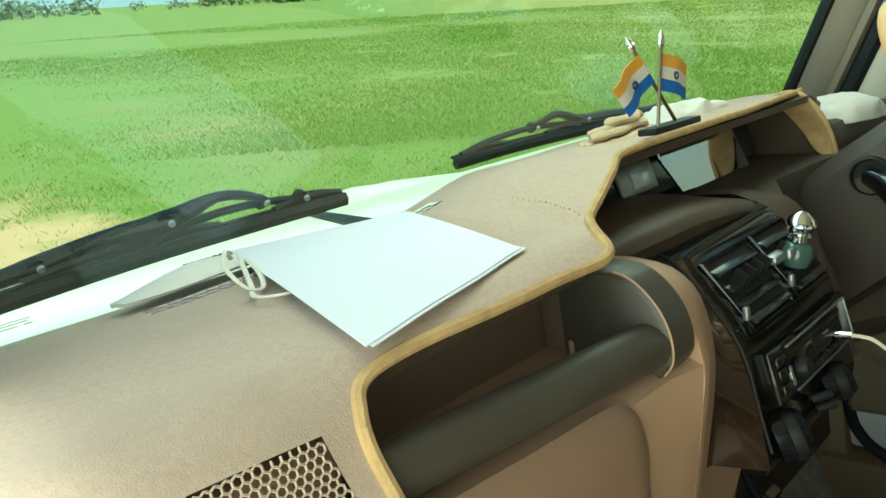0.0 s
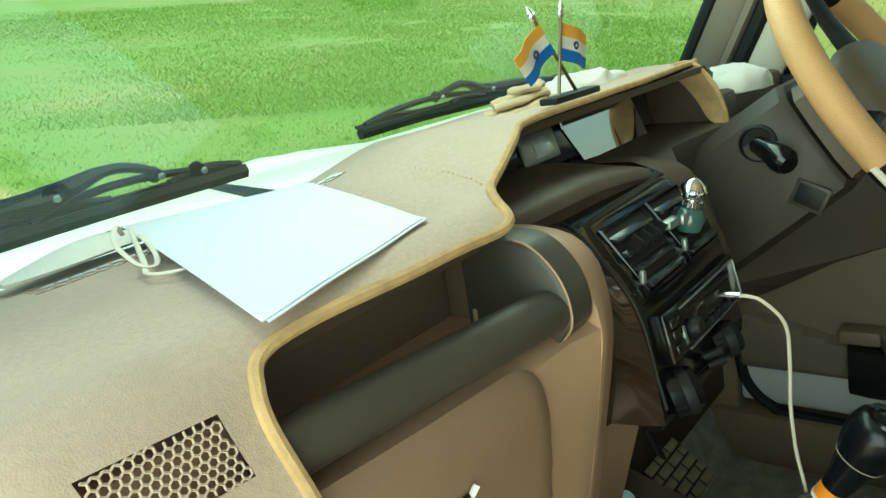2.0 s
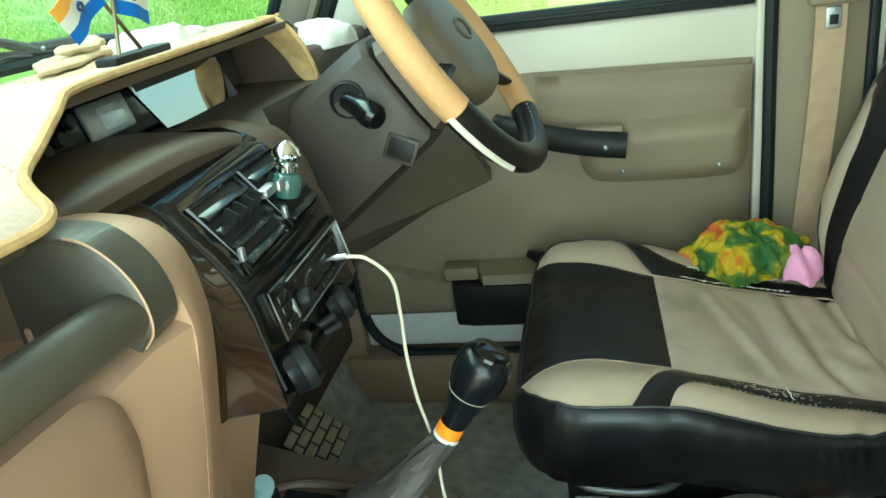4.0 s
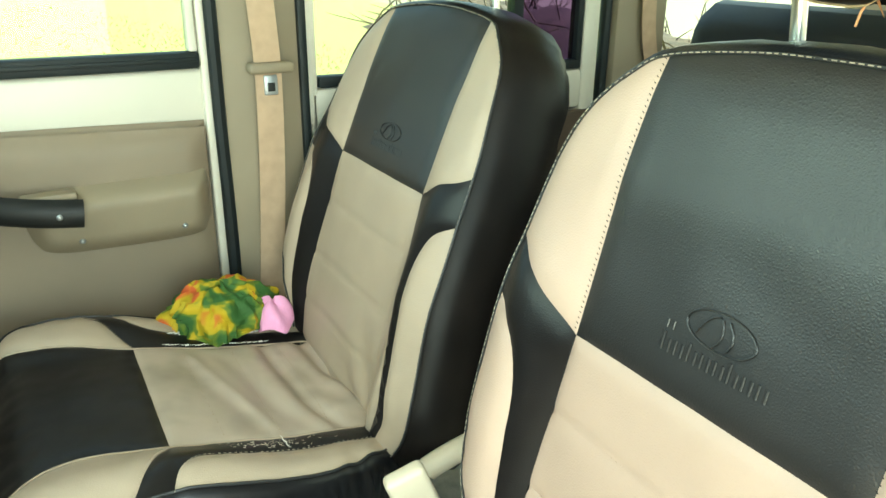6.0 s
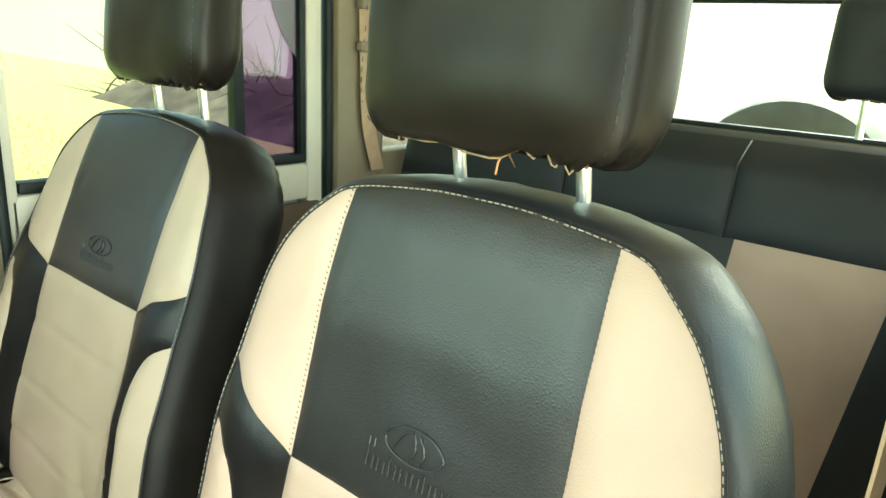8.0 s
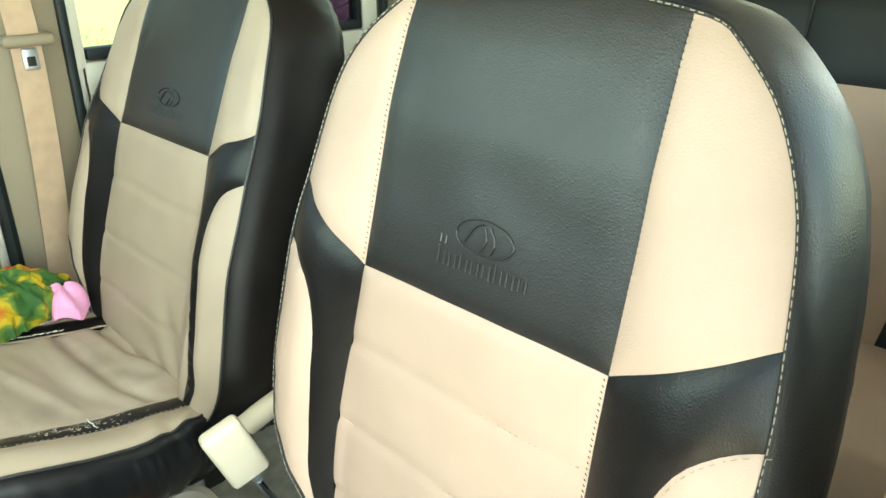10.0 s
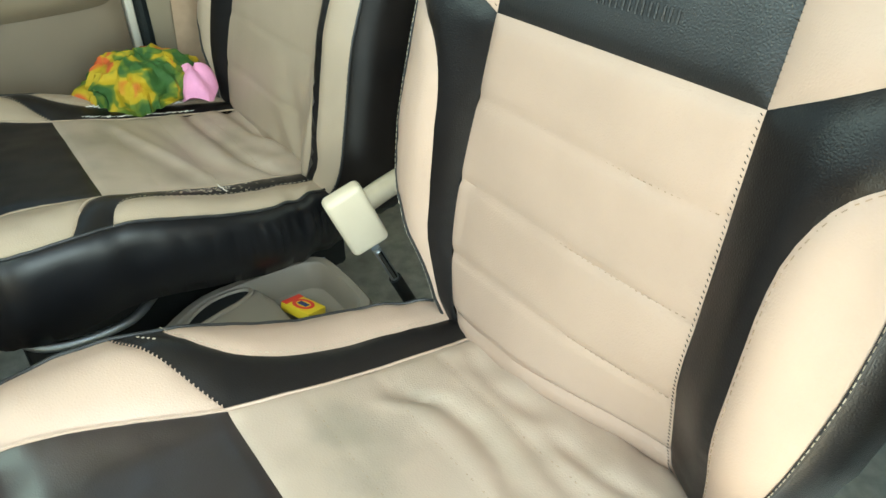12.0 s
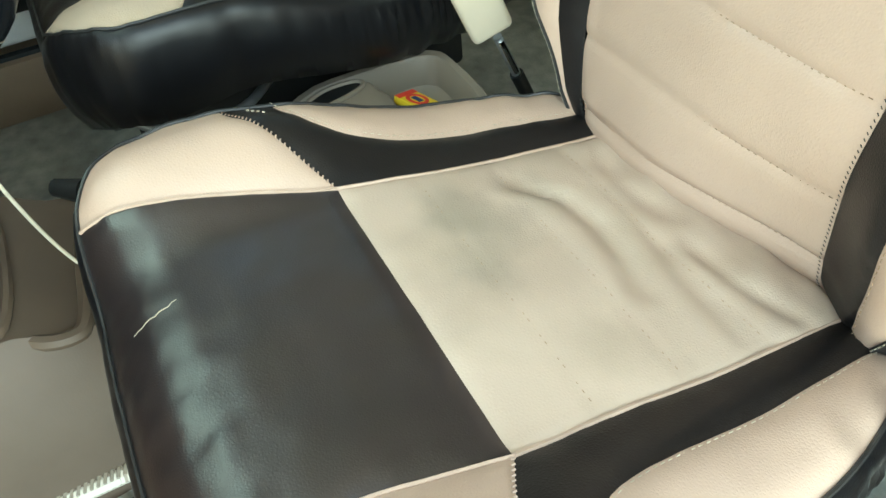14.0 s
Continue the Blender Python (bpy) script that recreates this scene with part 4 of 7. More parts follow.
# left side: open front doorway
wall_box("sill_left", (-0.80, -X + 0.03, -0.05, 1.0, 0.10, 0.20), paint_white, "white painted sill under the open front doorway", "sill", 0.01)
wall_box("pillar_left", (-0.79, -X + 0.012, -0.062, 0.094, 0.14, 1.56), pillar_trim, "brown plastic trim on the pillar behind the doorway", "pillar", 0.012)


def build_tailgate():
    root = thing("tailgate", "rear door with a wide window and beige trim", "tailgate", (0, -2.0, 0.6))
    part("lower_panel", box(-0.78, 0.78, -2.08, -2.02, 0.12, 0.96, 0.01), pillar_trim, root)
    part("upper_rail", box(-0.74, 0.74, -2.06, -2.0, 1.35, 1.56, 0.02), headliner, root)
    for s in (-1, 1):
        part("side_rail", box(min(s * 0.60, s * 0.74), max(s * 0.60, s * 0.74), -2.06, -2.0, 0.95, 1.36, 0.02), headliner, root)
    part("window_seal", tube([(-0.60, -2.01, 0.965), (0.60, -2.01, 0.965), (0.60, -2.01, 1.345), (-0.60, -2.01, 1.345)], 0.010, 8, closed=True), rubber, root)
    p = part("pane", box(-0.60, 0.60, -2.04, -2.036, 0.955, 1.355, 0), glass_side, root, smooth=False)
    p.visible_shadow = False
    part("brake_lamp", box(-0.12, 0.12, -2.0, -1.96, 1.345, 1.375, 0.006), matt_black, root, "black high brake lamp housing")


build_tailgate()


def build_spare():
    prof = [(-0.10, 0.20), (-0.105, 0.25), (-0.10, 0.32), (-0.08, 0.35), (-0.04, 0.362), (0.04, 0.362), (0.08, 0.35), (0.10, 0.32), (0.105, 0.25), (0.10, 0.20)]
    root = thing("spare_wheel", "spare wheel carried behind the rear window", "wheel", (0.05, -2.25, 0.70))
    part("tyre", lathe(prof, (0.05, -2.24, 0.70), (0, 1, 0), 48), tyre_mat, root)
    part("rim", lathe([(-0.05, 0.19), (0.02, 0.16), (0.04, 0.05), (0.05, 0.02)], (0.05, -2.24, 0.70), (0, 1, 0), 32), dull_metal, root)
    part("bracket", box(0.0, 0.10, -2.13, -2.06, 0.6, 0.8, 0.005), dull_metal, root)


build_spare()


# ---------- front seats ----------
FACE = ((0.38, 0.42, 0.445, 0.475, 0.62, 0.79, 0.95, 1.03, 1.085), (0.012, 0.044, 0.057, 0.058, 0.033, 0.0, -0.043, -0.072, -0.098))


def seat_y(z):
    return float(np.interp(z, *FACE))


BOLSTER = ((0.40, 0.55, 0.68, 0.80, 0.87, 0.95), (0.022, 0.034, 0.034, 0.018, 0.008, 0.0))
CROWN = [(0.222, 1.005), (0.184, 1.043), (0.150, 1.061), (0.06, 1.072), (0.0, 1.0735)]
# outlines of the back's panels from the foot to the crown: tunnel side and door side of the passenger seat, then of the driver's
BACK_EDGE = smooth_line([(0.150, 0.41), (0.170, 0.475), (0.190, 0.525), (0.221, 0.577), (0.250, 0.63), (0.2695, 0.80), (0.2655, 0.864), (0.252, 0.945)] + CROWN, 4)
BACK_INNER = smooth_line([(0.148, 0.800), (0.153, 0.72), (0.157, 0.66), (0.160, 0.60), (0.158, 0.54), (0.148, 0.48), (0.128, 0.41)], 3)
BACK_LOBE = smooth_line([(0.2695, 0.800), (0.242, 0.789), (0.212, 0.762), (0.195, 0.72), (0.189, 0.66), (0.187, 0.60), (0.184, 0.55), (0.167, 0.48), (0.140, 0.41)], 3)
NEAR_EDGE = smooth_line([(0.204, 0.41), (0.236, 0.49), (0.260, 0.56), (0.274, 0.63), (0.280, 0.70), (0.2755, 0.80), (0.266, 0.864), (0.250, 0.945)] + CROWN, 4)
NEAR_INNER = smooth_line([(0.148, 0.800), (0.149, 0.72), (0.150, 0.66), (0.150, 0.60), (0.146, 0.54), (0.144, 0.47), (0.148, 0.41)], 3)
NEAR_LOBE = smooth_line([(0.2755, 0.800), (0.248, 0.788), (0.224, 0.765), (0.208, 0.72), (0.207, 0.66), (0.207, 0.60), (0.205, 0.54), (0.198, 0.47), (0.194, 0.41)], 3)
TUNNEL_EDGE = smooth_line([(0.225, 0.44), (0.268, 0.470), (0.290, 0.52), (0.286, 0.60), (0.275, 0.69), (0.263, 0.80), (0.2545, 0.864), (0.239, 0.945)] + CROWN, 4)
TUNNEL_INNER = smooth_line([(0.148, 0.800), (0.162, 0.745), (0.184, 0.69), (0.202, 0.63), (0.214, 0.58), (0.222, 0.52), (0.200, 0.44)], 3)
TUNNEL_LOBE = smooth_line([(0.263, 0.800), (0.238, 0.785), (0.221, 0.757), (0.213, 0.715), (0.221, 0.65), (0.230, 0.59), (0.235, 0.54), (0.238, 0.50), (0.212, 0.44)], 3)
DOOR_EDGE = smooth_line([(0.150, 0.41), (0.170, 0.475), (0.190, 0.525), (0.222, 0.58), (0.256, 0.63), (0.284, 0.80), (0.278, 0.864), (0.257, 0.945)] + CROWN, 4)
DOOR_LOBE = smooth_line([(0.284, 0.800), (0.252, 0.789), (0.216, 0.762), (0.200, 0.72), (0.196, 0.66), (0.194, 0.60), (0.188, 0.55), (0.170, 0.48), (0.140, 0.41)], 3)
EDGE_BAND = [i for i, p in enumerate(BACK_EDGE) if abs(p[1] - 0.864) < 1e-6][0]
EDGE_LOBE = [i for i, p in enumerate(BACK_EDGE) if abs(p[1] - 0.80) < 1e-6][0]
EDGE_TOP = [i for i, p in enumerate(BACK_EDGE) if abs(p[0] - 0.150) < 1e-6 and p[1] > 1][0]
PANEL_SIDE = smooth_line([(0.148, 0.800), (0.149, 0.90), (0.151, 1.0), (0.150, 1.061)], 4)
NEAR_PANEL_SIDE = smooth_line([(0.148, 0.800), (0.146, 0.90), (0.142, 1.0), (0.139, 1.0625)], 4)
QUILT = (0.718, 0.628, 0.540, 0.466)
SEAT_QUILT = (0.246, 0.168, 0.086)

CUSH_TOP = ((-0.02, 0.03, 0.15, 0.25, 0.32, 0.40, 0.45, 0.49, 0.52, 0.545, 0.565), (0.432, 0.447, 0.466, 0.489, 0.504, 0.512, 0.514, 0.5125, 0.506, 0.492, 0.471))
CUSH_EDGE = smooth_line([(0.206, -0.01), (0.230, 0.05), (0.253, 0.12), (0.265, 0.20), (0.270, 0.27), (0.271, 0.335), (0.275, 0.388), (0.274, 0.46), (0.252, 0.515), (0.200, 0.548), (0.10, 0.557), (0.0, 0.559)], 4)
CUSH_INNER = smooth_line([(0.152, 0.318), (0.150, 0.24), (0.150, 0.15), (0.150, 0.06), (0.148, -0.01)], 4)
CUSH_FRONT = smooth_line([(0.152, 0.318), (0.165, 0.38), (0.178, 0.44), (0.190, 0.50), (0.200, 0.548)], 4)
CUSH_LOBE = smooth_line([(0.271, 0.335), (0.246, 0.325), (0.222, 0.306), (0.204, 0.275), (0.196, 0.22), (0.193, 0.14), (0.188, 0.05), (0.185, -0.01)], 4)
CE_LOBE = [i for i, p in enumerate(CUSH_EDGE) if abs(p[1] - 0.335) < 1e-6][0]
CE_BAND = [i for i, p in enumerate(CUSH_EDGE) if abs(p[1] - 0.388) < 1e-6][0]
CE_FRONT = [i for i, p in enumerate(CUSH_EDGE) if abs(p[1] - 0.548) < 1e-6][0]


# soft folds across the cushions: u and y along each fold, its rise, its width
WORN_FOLDS = (((-0.139, -0.056, 0.033, 0.145), (0.078, 0.101, 0.107, 0.112), -0.0085, 0.012), ((-0.106, -0.040, 0.042, 0.153), (-0.008, 0.010, 0.036, 0.042), -0.0075, 0.012), ((-0.130, -0.115, 0.086, 0.11), (0.172, 0.176, 0.231, 0.235), 0.0040, 0.010), ((-0.10, 0.0, 0.10), (0.145, 0.165, 0.180), -0.0035, 0.014))
SOFT_FOLDS = (((-0.052, -0.019, 0.028, 0.072, 0.099), (0.139, 0.126, 0.121, 0.128, 0.154), -0.0088, 0.013), ((-0.135, -0.08, -0.03), (0.045, 0.062, 0.060), -0.0045, 0.009), ((0.02, 0.07, 0.135), (0.055, 0.066, 0.050), -0.0025, 0.010), ((-0.13, -0.06, 0.0), (0.100, 0.095, 0.085), -0.003, 0.010))


def mirror(line, s):
    return [(s * p[0], p[1]) for p in line]


def headrest_form(root, at, half=0.152, z0=1.13, z1=1.335, mat=None, posts=0.068, post_foot=1.06, lean=0.10, back=0.0):
    """Puffed headrest with gathered foot on two steel posts; at is x and y of its middle."""
    x0, y0 = at
    mat = mat or headrest_leather
    rings, zs = [], np.linspace(0, 1, 22)
    for t in zs:
        low, high = max(0.0, 1 - t / 0.34), max(0.0, (t - 0.70) / 0.30)
        w = half * (1 - 0.24 * low ** 2.2 - 0.18 * high ** 2.5) * (1 if 0 < t < 1 else 0.93)
        d = 0.054 * (1 - 0.50 * low ** 2.0 - 0.45 * high ** 2.2) * (1 if 0 < t < 1 else 0.7)
        z = z0 + (z1 - z0) * (0.5 - 0.5 * math.cos(math.pi * t))
        ring = []
        for k in range(96):
            th = 2 * math.pi * k / 96
            c, s = math.cos(th), math.sin(th)
            px, py = w * math.copysign(abs(c) ** 0.55, c), d * math.copysign(abs(s) ** 0.62, s)
            tuck = max(0, 1 - t / 0.20)
            pucker = (0.0045 * math.sin(th * 17 + 4 * math.sin(th * 3)) + 0.004 * math.sin(th * 7 + 1)) * tuck
            gather = 1 + 0.035 * math.sin(th * 23 + 5 * math.sin(th * 2)) * tuck * (1 - 0.5 * tuck)
            soft = 0.0035 * noise.noise((px * 18, z * 18, py * 18 + x0))
            ring.append((x0 + px * gather, y0 + py * gather + soft - lean * (z - z0), z + pucker))
        rings.append(ring)
    part("headrest_cover", loft(rings), mat, root, "dark brown leatherette headrest")
    for s in (-1, 1):
        part("post", tube([(x0 + s * posts - 0.003, y0 - back, post_foot), (x0 + s * posts - 0.003, y0 - back * 0.6, z0 + 0.03)], 0.0065, 12), post_chrome, root, "chrome headrest post")
    for s in (-1, 1):
        line = []
        for i in range(3, 20):
            t = zs[i]
            low, high = max(0.0, 1 - t / 0.34), max(0.0, (t - 0.70) / 0.30)
            w, d = half * (1 - 0.24 * low ** 2.2 - 0.18 * high ** 2.5) * 0.905, 0.054 * (1 - 0.50 * low ** 2.0 - 0.45 * high ** 2.2)
            z = z0 + (z1 - z0) * (0.5 - 0.5 * math.cos(math.pi * t))
            line.append((x0 + s * w, y0 + d * 0.765 - lean * (z - z0), z))
        part("stitching", dashes(line, 0.005, 0.004, 0.0005), piping_mat, root, "dark seam stitches")
    foot = []
    for th in np.linspace(0.12, math.pi - 0.12, 60):
        c, n = math.cos(th), math.sin(th)
        foot.append((x0 + half * 0.74 * math.copysign(abs(c) ** 0.55, c), y0 + 0.0275 * n ** 0.62, z0 + 0.0045 * math.sin(th * 17 + 4 * math.sin(th * 3)) + 0.004 * math.sin(th * 7 + 1)))
    part("hem", tube(foot, 0.0009, 5), hem_thread, root, "pale hem thread")


def build_seat(cx, dy, dz, lean, label, worn, slide, ahead=0.0):
    """One front seat in panels of beige and black leatherette. lean: degrees that the back leans further; slide, ahead: how far the cushion sits sideways and forward of the back."""
    root = thing("front_seat", label, "car seat", (cx, 0.2 + dy, 0.14), group="front seats")
    turn = Matrix.Translation((0, 0.04, 0.44)) @ Matrix.Rotation(radians(lean), 4, "X") @ Matrix.Translation((0, -0.04, -0.44))
    shift = Matrix.Translation((cx + slide, dy + ahead, dz))
    back_shift = Matrix.Translation((cx, dy, 0.3 * dz))

    cover = aged_leather if worn else beige_leather
    edges = {1: DOOR_EDGE, -1: TUNNEL_EDGE} if worn else {1: BACK_EDGE, -1: NEAR_EDGE}
    inners = {1: BACK_INNER, -1: TUNNEL_INNER} if worn else {1: BACK_INNER, -1: NEAR_INNER}
    lobes = {1: DOOR_LOBE, -1: TUNNEL_LOBE} if worn else {1: BACK_LOBE, -1: NEAR_LOBE}

    def back_face(u, z):
        y = seat_y(z) + float(np.interp(z, *BOLSTER)) * ease(abs(u), 0.14, 0.215) - 0.012 * ease(abs(u), 0.225, 0.275)
        if not worn:
            y -= 0.040 * ease(0.60 - z, 0, 0.16) * ease(-u, -0.06, 0.16)
        return y

    def back_at(u, z, e=1.0, depth=0.0, quilt=False):
        y = back_face(u, z)
        y -= 0.0045 * math.exp(-e / 0.006) + depth
        if quilt:
            y -= sum((0.0024 if worn else 0.0038 if q > 0.5 else 0.0065) * math.exp(-abs(z - q - 0.0015 * math.sin(u * 24)) / 0.0048) for q in QUILT)
            y += 0.005 * math.sin(math.pi * min(1, max(0, (z - 0.43) / 0.37))) * (1 - (u / 0.16) ** 2)
            if worn:
                # creases fanning out of the cover's lower inner corner
                th, far = math.atan2(z - 0.43, u + 0.18), math.hypot(z - 0.43, u + 0.18)
                y += 0.0022 * math.sin(th * 11 + 1.5 * noise.noise((u * 9, z * 9, 4.0))) * ease(far, 0.02, 0.07) * ease(0.30 - far, 0, 0.20)
        y += 0.0012 * noise.noise((u * 14 + cx * 9, z * 14, 2.0)) + 0.0020 * noise.noise((u * 9 + z * 6, z * 14 - u * 7, 5.0 + cx)) * ease(z, 0.82, 0.90) * ease(e, 0.0, 0.03)
        # a short pull in the upper panel
        y -= 0.0022 * math.exp(-(((u - 0.118) * 0.7 + (z - 0.955) * 0.7) / 0.006) ** 2 - (((u - 0.118) * 0.7 - (z - 0.955) * 0.7) / 0.022) ** 2)
        return turned_at((u, y, z))

    def turned_at(p):
        p = Vector(p)
        if worn:
            # its cover sits a little differently: the seam higher, the top flatter
            p.z += 0.014 * math.exp(-((p.z - 0.80) / 0.10) ** 2) * ease(0.25 - abs(p.x), 0, 0.06) + 0.001 * ease(p.z, 0.93, 1.07)
        return back_shift @ (turn @ p)

    def tf(e, d=0.0):
        return lambda u, z, edge: back_at(u, z, edge, d, e)

    # --- backrest ---
    top = BACK_EDGE[EDGE_TOP:]
    sides = {1: PANEL_SIDE, -1: PANEL_SIDE if worn else NEAR_PANEL_SIDE}
    black = PANEL_SIDE + top[1:] + mirror([p for p in top[::-1] if p[0] < sides[-1][-1][0] - 0.002], -1)[1:] + mirror(sides[-1][::-1], -1)
    back = part("backrest", sheet(black, tf(False, 0.0), 0.012), sheen_leather, root, "black leatherette upper panel with an embossed badge")
    for s in (1, -1):
        part("shoulder_panel", sheet(mirror(sides[s] + edges[s][EDGE_BAND:EDGE_TOP + (sides[s] is not PANEL_SIDE)][::-1], s), tf(False), 0.012), cover, root)
        part("side_stripe", sheet(mirror([inners[s][0]] + edges[s][EDGE_LOBE:EDGE_BAND + 1][::-1] + lobes[s][1:] + inners[s][::-1][:-1], s), tf(False), 0.010), black_leather, root, "black leatherette stripe")
        part("side_bolster", sheet(mirror(lobes[s] + edges[s][:EDGE_LOBE], s), tf(False), 0.010), cover, root)
    centre = inners[1] + mirror(inners[-1][::-1], -1)
    part("quilted_panel", sheet(centre, tf(True), 0.006), cover, root, "beige leatherette panel with quilting seams")
    # stitches along the seams
    if not worn:
        for s in (1, -1):
            part("stitching", cross_stitches(mirror([(a - 0.0014, b) for a, b in inners[s]], s), lambda u, z: back_at(u, z, 0.004, -0.0006), 0.0019, 0.0050, 0.00048), black_leather, root, "black stitches across the seam")
            part("stitching", cross_stitches(mirror([(a + 0.001, b) for a, b in sides[s]], s), lambda u, z: back_at(u, z, 0.004, -0.0006), 0.0020, 0.0052, 0.0005), black_leather, root, "black stitches across the seam")
        part("stitching", dashes([back_at(u, z, 0.006, -0.0002) for u, z in mirror([(a + 0.004, b) for a, b in lobes[-1]], -1)], 0.004, 0.0035, 0.0004), seam_thread, root)
        for q in QUILT:
            part("stitching", dashes([back_at(u, q + 0.0015 * math.sin(u * 24), 1, -0.0009, True) for u in np.linspace(-0.14, 0.14, 90)], 0.0035, 0.0035, 0.0005), seam_thread, root)
    # band round the sides and the top, then the rear skin
    rim = edges[1] + mirror(edges[-1][::-1], -1)[1:]
    front = [back_at(u, z, 0.0) for u, z in rim]
    rings = []
    n = len(rim)
    for d, o in ((0, 0), (0.006, 0.007), (0.03, 0.016), (0.065, 0.022), (0.10, 0.017), (0.125, 0.002), (0.135, -0.03)):
        ring = []
        for i, (u, z) in enumerate(rim):
            a, b = rim[max(i - 1, 0)], rim[min(i + 1, n - 1)]
            tang = np.array((b[0] - a[0], b[1] - a[1]))
            tang /= np.linalg.norm(tang)
            out = np.array((tang[1], -tang[0]))
            wrinkle = (0.0022 * noise.noise((u * 40, z * 40, d * 30)) + (0.007 * noise.noise((u * 55, z * 75, 3.0)) * ease(d, 0.06, 0.125) if worn else 0.0)) * (d > 0.02)
            q = Vector((u + out[0] * (o + wrinkle), 0, z + out[1] * (o + wrinkle) - 0.27 * d))
            q.y = back_face(u, z) - 0.0045 - 0.96 * d
            ring.append(turned_at(q))
        rings.append(ring)
    part("side_band", loft(rings, closed=False, caps=False), dark_band if worn else band_leather, root, "black leatherette side band")
    bm = bmesh.new()
    vs = [bm.verts.new(p) for p in rings[-1]]
    bm.faces.new(vs)
    part("rear_skin", bm, black_leather, root)
    part("piping", tube([Vector(p) + Vector((0, 0.001, 0)) for p in front], 0.0021, 6), piping_mat, root, "black piping")
    part("stitching", dashes([Vector(p) + Vector((0, 0.0028, 0)) for p in front], 0.0045, 0.0025, 0.00058), thread_mat, root, "pale stitches along the piping")
    # embossed badge: an oval ring with a split sweep, and a bar for the lettering below it
    def emboss(u, z):
        return back_at(u, z, 1.0, -0.0008)
    part("badge", tube([emboss(-0.0045 + 0.0335 * math.cos(w), 0.8685 + 0.0150 * math.sin(w)) for w in np.linspace(0, 2 * math.pi, 40)[:-1]], 0.0013, 6, closed=True, flat=0.6), sheen_leather, back, "embossed oval badge")
    for line in ([(-0.001, 0.880), (0.006, 0.8775), (0.012, 0.871), (0.018, 0.860)], [(-0.003, 0.879), (-0.006, 0.872), (-0.0055, 0.862), (0.000, 0.855)], [(-0.010, 0.8795), (-0.015, 0.873), (-0.017, 0.865), (-0.014, 0.857)]):
        part("badge_sweep", tube([emboss(*p) for p in smooth_line(line, 4)], 0.0012, 6, flat=0.6), sheen_leather, back)
    # a row of short raised strokes for the lettering, and two smaller ones above its start
    for i in range(8):
        u0, tall = 0.0465 - i * 0.0137, 0.0155 if i in (0, 2, 5) else 0.0115
        z0 = 0.8345 + 0.0003 * i
        for k, du in enumerate((0.0, -0.0075)):
            part("badge_bar", tube([emboss(u0 + du, z0), emboss(u0 + du, z0 + (tall if k == 0 else 0.0110))], 0.0016, 6, flat=0.45), sheen_leather, back)
    for u0 in (0.0465, 0.0400):
        part("badge_bar", tube([emboss(u0, 0.8535), emboss(u0, 0.8605)], 0.0014, 6, flat=0.6), sheen_leather, back)

    # --- cushion ---
    def cush_at(u, y, e=1.0, lift=0.0, folds=0.0):
        z = float(np.interp(y, *CUSH_TOP))
        bolster = 0.010 + 0.030 * ease(y, 0.16, 0.40)
        if worn:
            bolster *= 0.55 if u > 0 else 1 - 0.34 * ease(y, 0.28, 0.42)
        z += bolster * ease(abs(u), 0.13, 0.225) - 0.008 * ease(abs(u), 0.232, 0.272) * (1 - ease(y, 0.45, 0.55))
        if worn:
            z += 0.007 * math.exp(-((y - 0.20) / 0.10) ** 2) * ease(-u, 0.19, 0.26)
        z -= 0.0045 * math.exp(-e / 0.006) - lift
        z += 0.0025 * noise.noise((u * 11 + 3 * cx, y * 11, 1.0))
        if folds:
            for us, ys, deep, wide in (WORN_FOLDS if worn else SOFT_FOLDS):
                ends = ease(u, us[0] - 0.03, us[0] + 0.02) * ease(us[-1] + 0.03 - u, 0, 0.05)
                d = y - float(np.interp(u, us, ys))
                z += folds * ends * (deep * math.exp(-(d / wide) ** 2) - 0.45 * deep * math.exp(-((d - 2.1 * wide) / (1.3 * wide)) ** 2))
            z += folds * (0.0012 if worn else 0.0020) * math.sin(u * 88 + 3 * math.sin(y * 34) + cx) * ease(0.12 - y, 0, 0.09)
            z += folds * 0.0018 * noise.noise((u * 16 + y * 9, y * 12 - u * 8, 8.0 + cx))
            z -= folds * (0.0008 if worn else 0.0016) * sum(math.exp(-abs(y - q) / 0.004) for q in SEAT_QUILT)
            if worn:
                z += 0.0014 * math.sin((u * 0.55 + y) * 66 + 1.3 + 2 * noise.noise((u * 7, y * 7, 2.0))) * ease(0.17 - abs(u), 0, 0.08) * ease(0.26 - y, 0, 0.12)
        else:
            z += 0.0012 * noise.noise((u * 40, y * 40, 5.0))
            z += (0.0005 * noise.noise((u * 26, y * 9 + 2, 3.0 + cx)) + 0.0013 * noise.noise((u * 110 + y * 60, y * 24 - u * 14, 7.0 + cx))) * ease(y, 0.45, 0.51)
            z += 0.0018 * math.sin(y * 130 + 2 * math.sin(u * 60)) * ease(abs(u), 0.18, 0.23) * ease(0.17 - y, 0, 0.10) * (1.6 if u < 0 else 1.0)
        if y > 0.33:
            y = 0.33 + (0.88 if worn else 0.93) * (y - 0.33)
        return shift @ Vector((u, y, z))

    plain, folded = (lambda u, y, e: cush_at(u, y, e)), (lambda u, y, e: cush_at(u, y, e, 0, 1.0))
    nose = CUSH_EDGE[CE_FRONT:]
    fronts = {1: CUSH_FRONT, -1: smooth_line([(0.152, 0.318), (0.141, 0.38), (0.133, 0.44), (0.148, 0.50), (0.200, 0.548)], 4)}
